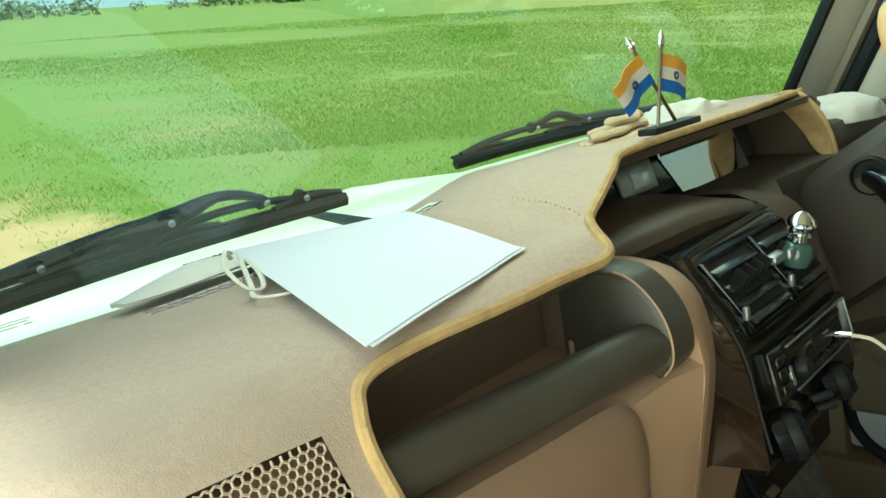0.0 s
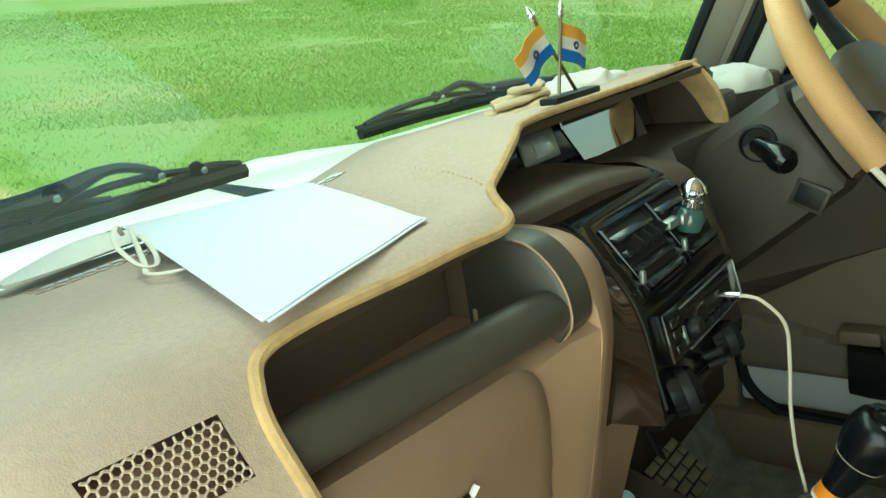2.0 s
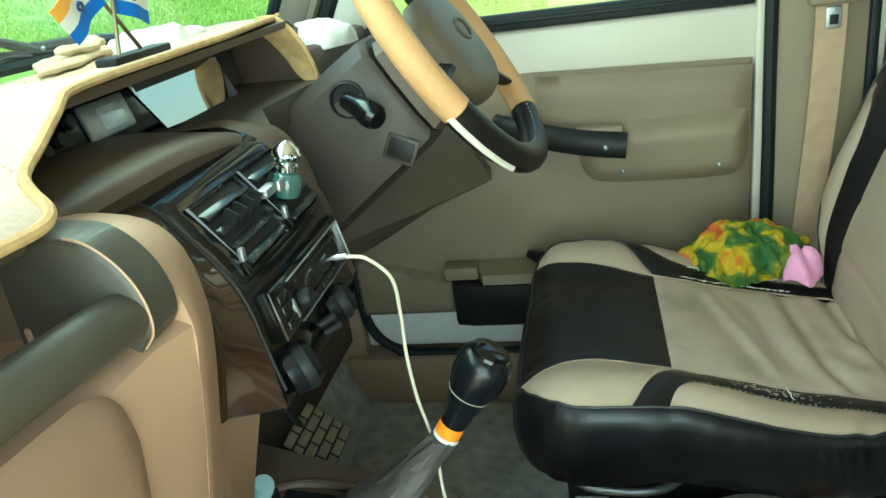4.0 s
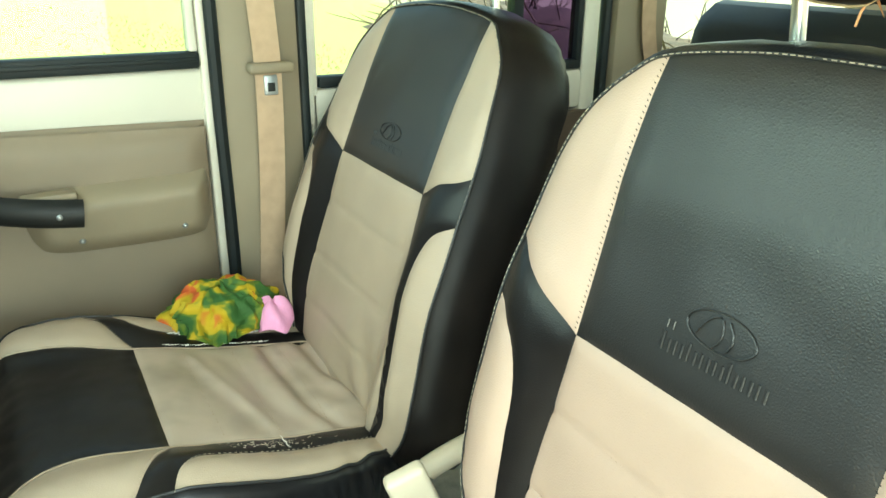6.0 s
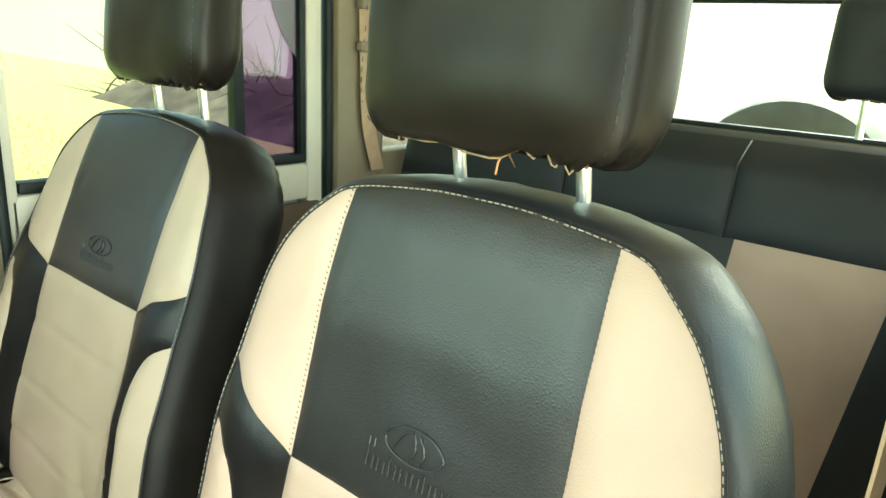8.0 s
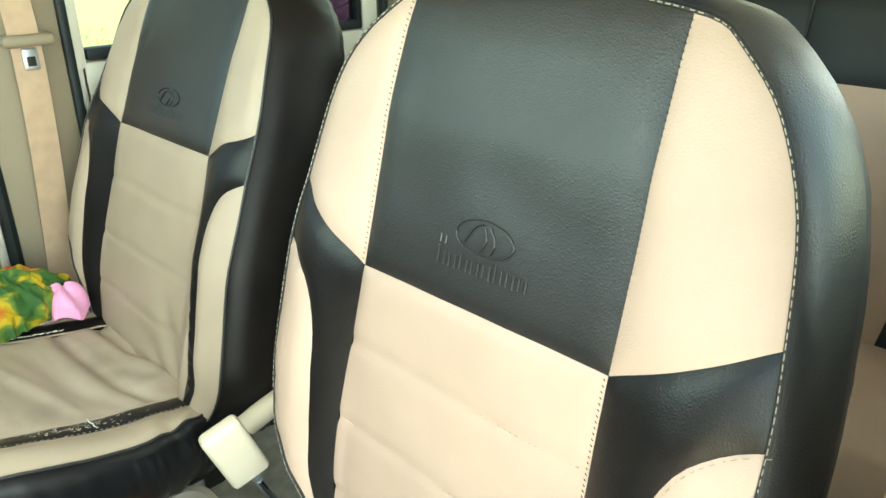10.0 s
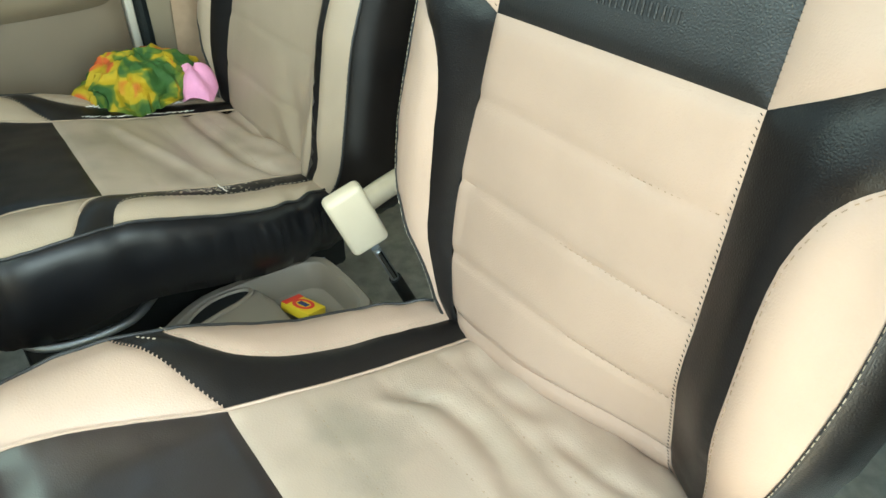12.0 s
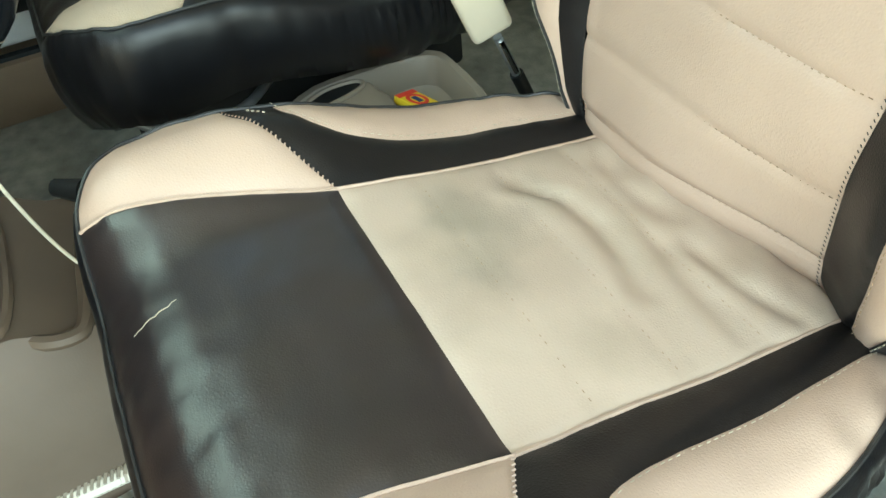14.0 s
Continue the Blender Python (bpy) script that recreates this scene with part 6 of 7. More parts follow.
    part("radio_knob", turned(lathe([(0, 0.0110), (0.009, 0.0105), (0.012, 0.0080)], (0, 0, 0), (0, -1, 0), 22), lean @ Matrix.Translation((-0.074, 0, -0.006))), matt_black, rad, "ribbed round knob")
    for k in range(5):
        part("radio_button", turned(box(-0.045 + 0.021 * k, -0.029 + 0.021 * k, -0.003, 0.001, -0.020, -0.013, 0.0014), lean), matt_black, rad)
    for z0 in (-0.018, -0.002, 0.010):
        part("radio_button", turned(box(-0.122, -0.100, -0.003, 0.001, z0, z0 + 0.010, 0.0014), lean), gloss_black, rad)
    part("radio_plate", turned(box(-0.100, -0.094, -0.003, 0.001, -0.016, 0.004, 0.0008), lean), dull_metal, rad)
    part("radio_mark", turned(box(0.000, 0.012, -0.002, 0.001, 0.004, 0.0058, 0), lean), dull_metal, rad)
    # heater knobs and lighter below the radio
    for x, z, r in ((-0.121, 0.746, 0.84), (0.010, 0.750, 0.70)):
        k = part("heater_knob", lathe([(-0.012, 0.030 * r), (0.008, 0.030 * r), (0.011, 0.028 * r), (0.018, 0.0265 * r), (0.0205, 0.024 * r), (0.019, 0.018 * r), (0.019, 0.001)], (x, 0.718, z), (0.60, -0.76, 0.25), 32), knob_black, face)
        part("knob_ring", lathe([(0, 0.0305 * r), (0.006, 0.0315 * r), (0.011, 0.0305 * r)], (x, 0.716, z), (0.60, -0.76, 0.25), 28), matt_black, k)
    for x, z in ((-0.052, 0.756), (-0.040, 0.740)):
        part("switch_knob", lathe([(0, 0.005), (0.018, 0.005), (0.021, 0.0035)], (x, 0.716, z), (0.5, -0.82, 0.28), 14), matt_black, face)
    part("stack_foot", strip_x([(-0.21, [(0.764, 0.752), (0.79, 0.55), (0.86, 0.30), (0.97, 0.30), (0.97, 0.752)]), (-0.158, [(0.742, 0.742), (0.80, 0.55), (0.87, 0.30), (0.97, 0.30), (0.97, 0.742)]), (-0.10, [(0.80, 0.71), (0.85, 0.55), (0.91, 0.30), (0.97, 0.30), (0.97, 0.71)])]), dash_brown, root)
    # ledge and instrument binnacle
    ledge = [(0.806, 0.945), (0.809, 0.954), (0.816, 0.959), (0.93, 0.968), (0.96, 0.968), (0.96, 0.92), (0.82, 0.92)]
    part("instrument_ledge", strip_x([(x, [(y + dy, z + dz) for y, z in ledge]) for x, dy, dz in ((-0.300, 0.02, 0.006), (-0.25, 0.008, 0.008), (-0.16, 0.0, 0.010), (-0.08, 0.0, 0.008), (0.0, 0.0, 0.0), (0.05, 0.002, -0.008), (0.09, 0.008, -0.020), (0.125, 0.02, -0.034))]), dash_dark, root, "dark brown ledge below the instruments")
    part("hood_top", strip_x([(x, [(0.862, z0 - 0.010), (0.860, z0), (0.95, z0), (1.05, z0 - 0.01), (1.05, z0 - 0.03), (0.95, z0 - 0.016)]) for x, z0 in ((-0.30, 1.000), (-0.20, 1.028), (-0.15, 1.036), (0.40, 1.036), (0.44, 1.02))]), dash_dark, root)
    part("hood_end", strip_x([(0.405, [(0.855, 1.03), (0.84, 0.94), (0.98, 0.93), (1.0, 1.03)]), (0.425, [(0.86, 1.03), (0.845, 0.94), (0.98, 0.93), (1.0, 1.03)])]), dash_dark, root)
    part("binnacle_back", box(-0.22, 0.42, 0.962, 0.975, 0.90, 1.03, 0.003), matt_black, root)
    disp = part("instrument_panel", turned(box(-0.20, 0.36, -0.003, 0.003, -0.036, 0.038, 0.002), Matrix.Translation((0, 0.943, 0.992)) @ Matrix.Rotation(radians(-16), 4, "X")), gloss_black, root, "glossy instrument panel behind clear plastic")
    part("lens", sheet([(0.070, 1.020), (0.300, 1.020), (0.320, 0.940), (0.110, 0.950)], lambda x, z, e: Vector((x, 0.929 + 0.28 * (z - 0.96), z)), 0.02), lens_gloss, disp, "clear glossy lens over the dials")
    part("clock_frame", turned(box(-0.03, 0.055, -0.003, 0.003, -0.020, 0.020, 0.003), Matrix.Translation((0, 0.936, 0.988)) @ Matrix.Rotation(radians(-16), 4, "X")), dull_metal, disp, "silver clock surround")
    part("clock_face", turned(box(-0.004, 0.040, -0.0015, 0.0015, -0.013, 0.013, 0.001), Matrix.Translation((0, 0.9325, 0.988)) @ Matrix.Rotation(radians(-16), 4, "X")), display_reflection, disp)
    for x, z in ((-0.075, 0.985), (-0.055, 0.998), (-0.10, 0.98)):
        part("warning_lamp", lathe([(0, 0.009), (0.006, 0.007)], (x, 0.935, z), (0, -1, 0.2), 12), matt_black, disp)
    # driver's side
    # lower panel in front of the driver, with a knee bolster swelling out beside the column
    flat = [(0.84, 0.945), (0.81, 0.80), (0.812, 0.70), (0.815, 0.62), (0.98, 0.60), (0.98, 0.95)]
    knee = [(0.80, 0.945), (0.675, 0.84), (0.602, 0.703), (0.72, 0.655), (0.98, 0.60), (0.98, 0.95)]
    part("driver_lower", strip_x([(0.13, [(0.80, 0.93), (0.775, 0.80), (0.787, 0.70), (0.80, 0.62), (0.98, 0.60), (0.98, 0.95)]), (0.20, flat), (0.33, [(0.83, 0.945), (0.815, 0.80), (0.812, 0.697), (0.815, 0.66), (0.98, 0.60), (0.98, 0.95)]), (0.45, [((a + c) / 2, (b + d) / 2) for (a, b), (c, d) in zip([(0.83, 0.945), (0.815, 0.80), (0.812, 0.697), (0.815, 0.66), (0.98, 0.60), (0.98, 0.95)], knee)]), (0.585, knee), (0.66, [(y + 0.01, z) for y, z in knee]), (0.705, [(y + 0.05 if y < 0.9 else y, z) for y, z in knee])]), knee_brown, root, "brown lower panel")
    part("driver_top", box(0.42, 0.745, 0.835, 1.06, 0.94, 0.99, 0.012), dash_dark, root)
    return root


lens_gloss = material("clear_lens", (0.030, 0.034, 0.036), 0.03, vary=0.2, scale=20, coat=1.0, spec=1.0)
lens_gloss.node_tree.nodes["Principled BSDF"].inputs["IOR"].default_value = 2.2
lens_gloss.node_tree.nodes["Principled BSDF"].inputs["Coat IOR"].default_value = 2.0
# near-black: painted shade of vents and outlets, also the radio's slot and display
shade_and_display_black = material("shade_and_display_black", (0.004, 0.004, 0.004), 0.6, vary=0.2, scale=14)
# pale blue-grey streaks: a window's reflection put into the clock face's colour
display_reflection = material("display_reflection", (0.60, 0.66, 0.70), 0.08, vary=0.35, scale=35, coat=1.0)
build_dashboard()


# ---------- felt mat on the dashboard ----------
def mat_height(x, y):
    lift = ease(x, -0.36, -0.16)
    z = 1.006 + 0.036 * lift + 0.006 * ease(y, 0.80, 0.95) * (1 - lift) - 0.006 * ease(y, 0.97, 1.04)
    z += 0.0025 * noise.noise((x * 9, y * 9, 8.0))
    # a stitched pleat where the mat climbs to the hood, and two soft ridges beside it
    z += 0.0045 * math.exp(-((x - seam_x(y)) / 0.007) ** 2) * ease(0.900 - y, 0, 0.02) * ease(y, 0.79, 0.81)
    z += 0.0040 * math.exp(-((x - float(np.interp(y, (0.822, 0.893, 0.961), (-0.334, -0.323, -0.3185)))) / 0.011) ** 2) * ease(y, 0.80, 0.84) * ease(0.985 - y, 0, 0.03)
    z += 0.0045 * math.exp(-((y - float(np.interp(x, (-0.2825, -0.237, -0.206), (0.887, 0.910, 0.921)))) / 0.008) ** 2) * ease(x, -0.29, -0.275) * ease(-0.195 - x, 0, 0.02)
    return z


def seam_x(y):
    return float(np.interp(y, (0.790, 0.843, 0.887), (-0.304, -0.2857, -0.2825)))


DRAPE = ((0.56, 0.60, 0.66, 0.70, 0.722, 0.742, 0.765), (0.690, 0.700, 0.716, 0.728, 0.734, 0.744, 0.765), (0.83, 0.867, 0.923, 0.959, 0.981, 0.995, 1.005))


def mat_at(x, y, e=1.0, up=0.0):
    if y < 0.765:
        z = float(np.interp(y, DRAPE[0], DRAPE[2])) + (mat_height(x, 0.765) - 1.006)
        yy = float(np.interp(y, DRAPE[0], DRAPE[1]))
        return Vector((x, yy - up * 0.7, z + up * 0.7))
    return Vector((x, y, mat_height(x, y) + up))


def build_mat():
    root = thing("dashboard_mat", "beige felt dashboard mat bound with tan edging", "dashboard mat", (0, 0.9, 1.0))
    rear = smooth_line([(0.43, 0.885), (0.30, 0.868), (0.10, 0.858), (-0.08, 0.853), (-0.14, 0.849), (-0.175, 0.838), (-0.215, 0.818), (-0.265, 0.800), (-0.305, 0.786), (-0.330, 0.766), (-0.342, 0.746), (-0.362, 0.737), (-0.42, 0.739), (-0.50, 0.741), (-0.565, 0.742), (-0.592, 0.737), (-0.603, 0.722), (-0.605, 0.70), (-0.600, 0.66), (-0.592, 0.60), (-0.585, 0.56)], 5)
    outline = rear + [(-0.80, 0.56), (-0.80, 0.70), (-0.79, 0.90), (-0.755, 1.045), (-0.40, 1.04), (0.0, 1.035), (0.44, 1.03), (0.45, 0.96)]
    hole = [(-0.694, 0.686), (-0.623, 0.682), (-0.629, 0.719), (-0.701, 0.723)]
    hole2 = [(-0.605, 0.968), (-0.50, 0.968), (-0.50, 0.990), (-0.605, 0.992)]
    hole3 = [(-0.302, 0.990), (-0.272, 0.990), (-0.272, 1.014), (-0.302, 1.014)]
    bm = sheet([tuple(p) for p in outline], lambda x, y, e: mat_at(x, y, e), 0.013, (hole, hole2, hole3))
    bmesh.ops.recalc_face_normals(bm, faces=bm.faces)
    part("felt", bm, felt, root, "beige felt")
    part("binding", tube([mat_at(p[0], p[1], 1, 0.001) for p in rear], 0.0044, 8), binding_mat, root, "tan bound edge")
    part("binding", tube([mat_at(-0.80 + 0.045 * ease(y, 0.70, 1.04), y, 1, 0.001) for y in np.linspace(0.56, 1.04, 30)], 0.0045, 8), binding_mat, root, "tan bound edge")
    part("stitching", dashes([mat_at(seam_x(y) - 0.002, y, 1, 0.0010) for y in np.linspace(0.797, 0.890, 40)], 0.004, 0.003, 0.0007), binding_mat, root, "tan stitched pleat")
    # flap hanging at the far end of the hood
    flap = []
    outer = smooth_line([(0.905, 1.042), (0.876, 1.040), (0.848, 1.008), (0.832, 0.965), (0.828, 0.938)], 5)
    inner = smooth_line([(0.935, 1.036), (0.905, 1.022), (0.878, 0.985), (0.856, 0.955), (0.834, 0.936)], 5)
    for k, (p, q) in enumerate(zip(outer, inner)):
        flap.append([(0.396 + 0.006 * math.sin(k * 0.5 + 3 * w), p[0] + (q[0] - p[0]) * w, p[1] + (q[1] - p[1]) * w) for w in (0, 0.33, 0.66, 1)])
    fl = loft(flap, closed=False, caps=False)
    bmesh.ops.solidify(fl, geom=fl.faces, thickness=0.003)
    part("flap", fl, binding_mat, root, "tan turned flap of the mat")
    part("binding", tube([(0.396, p[0] - 0.001, p[1]) for p in outer], 0.0045, 8), binding_mat, root, "tan bound edge")
    # net over the air outlets: hexagonal strands
    for k, (quad, cell) in enumerate(((hole, 0.0053), (hole2, 0.0110), (hole3, 0.0130))):
        q = np.array(quad)
        lo, hi = q.min(0) - cell, q.max(0) + cell
        bm = bmesh.new()
        a = cell / math.sqrt(3)
        rows = int((hi[1] - lo[1]) / (1.5 * a)) + 2
        cols = int((hi[0] - lo[0]) / cell) + 2
        def ok(p):
            s = [(q[(i + 1) % 4] - q[i])[0] * (p - q[i])[1] - (q[(i + 1) % 4] - q[i])[1] * (p - q[i])[0] for i in range(4)]
            return all(v >= -1e-5 for v in s) or all(v <= 1e-5 for v in s)
        for j in range(rows):
            for i in range(cols):
                c = np.array((lo[0] + (i + 0.5 * (j % 2)) * cell, lo[1] + 1.5 * a * j))
                for w0, w1 in ((90, 150), (30, 90), (150, 210)):
                    p0 = c + a * np.array((math.cos(radians(w0)), math.sin(radians(w0))))
                    p1 = c + a * np.array((math.cos(radians(w1)), math.sin(radians(w1))))
                    if ok(p0) and ok(p1):
                        tube([mat_at(*p0), mat_at(*p1)], 0.0008, 4, bm)
        part("net", bm, felt, root, "beige open net")
    # black sheets under the nets paint the shade of the open outlets
    part("outlet_shade_sheet", sheet(hole, lambda x, y, e: mat_at(x, y) + Vector((0, 0.022, -0.012)), 0.03), shade_and_display_black, root)
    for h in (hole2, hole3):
        part("outlet_shade_sheet", sheet(h, lambda x, y, e: mat_at(x, y) + Vector((0, 0, -0.008)), 0.03), shade_and_display_black, root)


build_mat()

# ---------- things on the dashboard ----------
def build_papers():
    f, r, b, l = Vector((-0.588, 0.738)), Vector((-0.395, 0.787)), Vector((-0.331, 0.984)), Vector((-0.499, 1.034))
    for name, dz, slip, label in (("paper_sheet", 0.0085, 0.0, "blank white sheet of paper lying over the dashboard mat"), ("paper_sheet", 0.0074, 0.002, "white sheet of paper under another on the dashboard mat")):
        bm = bmesh.new()
        n = 14
        rows = []
        for i in range(n + 1):
            row = []
            for j in range(n + 1):
                s, t = i / n, j / n
                p = (f * (1 - s) * (1 - t) + r * s * (1 - t) + b * s * t + l * (1 - s) * t)
                x, y = p.x + slip * 1.5, p.y - slip
                z = max(1.0065 * (1 - t) + (1.022 + 0.003 * (1 - s)) * t, mat_height(x, y) + 0.0015) + dz - 0.0055 + 0.0015 * math.sin(3 * t)
                row.append((x, y, z))
            rows.append(row)
        bm = loft(rows, closed=False, caps=False)
        bmesh.ops.solidify(bm, geom=bm.faces, thickness=0.0007)
        solid(name, bm, paper_mat, label, "paper", group="papers on the dashboard")


build_papers()


def build_mask():
    root = thing("face_mask", "white folded face mask with ear loops on the dashboard mat", "face mask", (-0.55, 1.0, 1.02))
    rows = []
    for t in np.linspace(0, 1, 16):
        x = -0.615 + 0.145 * t
        w = 0.027 * math.sin(math.pi * (0.10 + 0.8 * t)) ** 0.6
        row = []
        for s in np.linspace(-1, 1, 9):
            y = 1.005 + 0.02 * t + w * s
            row.append((x, y, mat_height(x, y) + 0.010 + 0.013 * (1 - s * s) * math.sin(math.pi * t) + 0.0016 * math.sin(s * 13)))
        rows.append(row)
    bm = loft(rows, closed=False, caps=False)
    bmesh.ops.solidify(bm, geom=bm.faces, thickness=0.003)
    part("mask_cloth", bm, cloth_white, root)
    loops = ([(-0.525, 0.985, 1.03), (-0.541, 0.960, 1.042), (-0.557, 0.935, 1.034), (-0.556, 0.912, 1.020), (-0.543, 0.912, 1.016), (-0.53, 0.935, 1.022), (-0.522, 0.965, 1.03)],
             [(-0.515, 0.99, 1.032), (-0.545, 0.925, 1.018), (-0.56, 0.893, 1.016), (-0.545, 0.872, 1.016), (-0.52, 0.876, 1.017), (-0.50, 0.89, 1.018)])
    for p in loops:
        part("ear_loop", tube(smooth_line(p, 6), 0.0021, 6, flat=0.5), strap_white, root, "cream elastic ear loop")


build_mask()


def build_flags():
    root = thing("desk_flags", "two small saffron, white and blue flags crossed on brass staffs", "flags", (0, 0.872, 1.048))
    part("base", turned(box(-0.054, 0.054, -0.012, 0.012, -0.004, 0.004, 0.002), Matrix.Translation((0.0, 0.874, 1.0505))), matt_black, root, "black flag base")
    staffs = (((-0.028, 0.874, 1.053), (-0.002, 0.874, 1.146)), ((0.018, 0.876, 1.053), (-0.062, 0.876, 1.146)))
    for (a, b), s in zip(staffs, (1, -1)):
        a, b = Vector(a), Vector(b)
        st = part("staff", tube([a, b], 0.0022, 8), brass, root, "brass flag staff")
        part("finial", lathe([(-0.006, 0.002), (-0.003, 0.0045), (0.003, 0.0045), (0.004, 0.0025), (0.007, 0.004), (0.010, 0.0025), (0.015, 0.0004)], b, b - a, 12), chrome, st, "chrome finial")
        d = (b - a).normalized()
        out = Vector((s * 1.0, 0, -0.32 if s > 0 else -0.55)).normalized()
        top = a.lerp(b, 0.90)
        hgt = 0.043
        for k, m in enumerate((saffron, flag_white, flag_blue)):
            rows = []
            for t in np.linspace(0, 1, 10):
                row = []
                for h in (k / 3, (k + 1) / 3):
                    p = top - d * hgt * h + out * 0.066 * t
                    p.y += 0.003 * math.sin(7 * t + s)
                    row.append(p)
                rows.append(row)
            bm = loft(rows, closed=False, caps=False)
            bmesh.ops.solidify(bm, geom=bm.faces, thickness=0.0006)
            part("flag_band", bm, m, st)
        c = top - d * hgt * 0.5 + out * 0.032
        part("wheel_emblem", tube([c + Vector((0.0036 * math.cos(w), -0.003, 0.0036 * math.sin(w))) for w in np.linspace(0, 6.28, 20)[:-1]], 0.0016, 5, closed=True), navy, st, "navy ring emblem")


build_flags()


def build_cloth(name, mat, x0, x1, y0, y1, z, high, label, seed):
    """A heaped soft cloth: puffed, with rounded folds running over it and edges tucked under."""
    rings, nu, nv = [], 44, 40
    for i in range(nu + 1):
        s = i / nu
        x = x0 + (x1 - x0) * s
        body = max(0.02, math.sin(math.pi * s)) ** 0.45
        ring = []
        for j in range(nv):
            w = 2 * math.pi * j / nv
            c, t = math.cos(w), math.sin(w)
            y = (y0 + y1) / 2 + (y1 - y0) / 2 * body * math.copysign(abs(c) ** 0.7, c)
            lump = 1 + 0.16 * noise.noise((s * 3.2 + seed, c * 1.3, 1.0)) + 0.16 * math.sin(9 * s + 3.5 * c + 2.4 * noise.noise((s * 4, c * 2, seed)) + seed)
            up = high * body * max(0.0, t) ** 0.6 * lump + 0.004 * noise.noise((s * 14, c * 6, seed)) * max(0.0, t)
            ring.append((x + 0.006 * noise.noise((c * 3, s * 3, seed)), y + 0.008 * noise.noise((s * 6, t * 2, seed + 4)), z + (up if t > 0 else 0.004 * t)))
        rings.append(ring)
    return solid(name, loft(rings), mat, label, "cloth")


def build_folded_cloth():
    root = thing("folded_cloth", "beige cloth folded in strips on the dashboard mat beside the flags", "cloth", (0.0, 0.95, 1.035))
    for k, (x0, x1, y, z) in enumerate(((-0.072, 0.055, 0.928, 1.040), (-0.068, 0.070, 0.942, 1.042), (-0.060, 0.075, 0.957, 1.043), (-0.066, 0.062, 0.935, 1.052), (-0.050, 0.072, 0.950, 1.055), (-0.020, 0.066, 0.944, 1.064))):
        line = smooth_line([(x0, y + 0.006, z - 0.002), (x0 + 0.012, y - 0.004, z), (x0 + 0.05, y + 0.004 * math.sin(k), z + 0.003 * math.sin(2 * k)), (x1 - 0.02, y + 0.005, z + 0.003), (x1, y + 0.012, z - 0.003)], 6)
        part("fold", tube(line, [0.0045] + [0.0085 + 0.001 * math.sin(i + k) for i in range(len(line) - 2)] + [0.0045], 10, flat=0.62), cloth_beige, root)


build_folded_cloth()
build_cloth("crumpled_cloth", cloth_white, 0.10, 0.34, 0.93, 1.02, 1.030, 0.030, "white cloth crumpled on the dashboard behind the flags", 5.0)
build_cloth("crumpled_cloth", cloth_white, 0.46, 0.62, 0.80, 0.94, 0.980, 0.038, "white cloth at the end of the dashboard by the driver's door", 8.0)


def build_ornament():
    """A bright clip-on air freshener figure on the far vent."""
    root = thing("air_freshener", "chrome topped clip-on air freshener on the dashboard vent", "air freshener", (0.01, 0.752, 0.90))
    part("clip", box(-0.028, 0.02, 0.752, 0.766, 0.893, 0.903, 0.003), dull_metal, root)
    part("bottle", lathe([(-0.024, 0.004), (-0.020, 0.014), (-0.004, 0.017), (0.004, 0.014), (0.008, 0.008)], (0.012, 0.744, 0.904), (0, -0.2, 1), 20), ornament_glass, root, "dark green glass bottle")
    part("collar", lathe([(0, 0.011), (0.006, 0.012), (0.009, 0.007)], (0.012, 0.742, 0.912), (0, -0.2, 1), 20), chrome, root)
    part("cap", lathe([(0, 0.006), (0.004, 0.013), (0.011, 0.0165), (0.018, 0.014), (0.024, 0.006), (0.026, 0.001)], (0.012, 0.741, 0.919), (0, -0.2, 1), 24), chrome, root, "chrome ball cap")
    part("wing", turned(box(-0.016, 0.0, -0.003, 0.003, -0.006, 0.006, 0.003), Matrix.Translation((-0.005, 0.742, 0.904))), dull_metal, root)


ornament_glass = material("ornament_glass", (0.05, 0.11, 0.10), 0.08, vary=0.2, coat=0.8)
build_ornament()


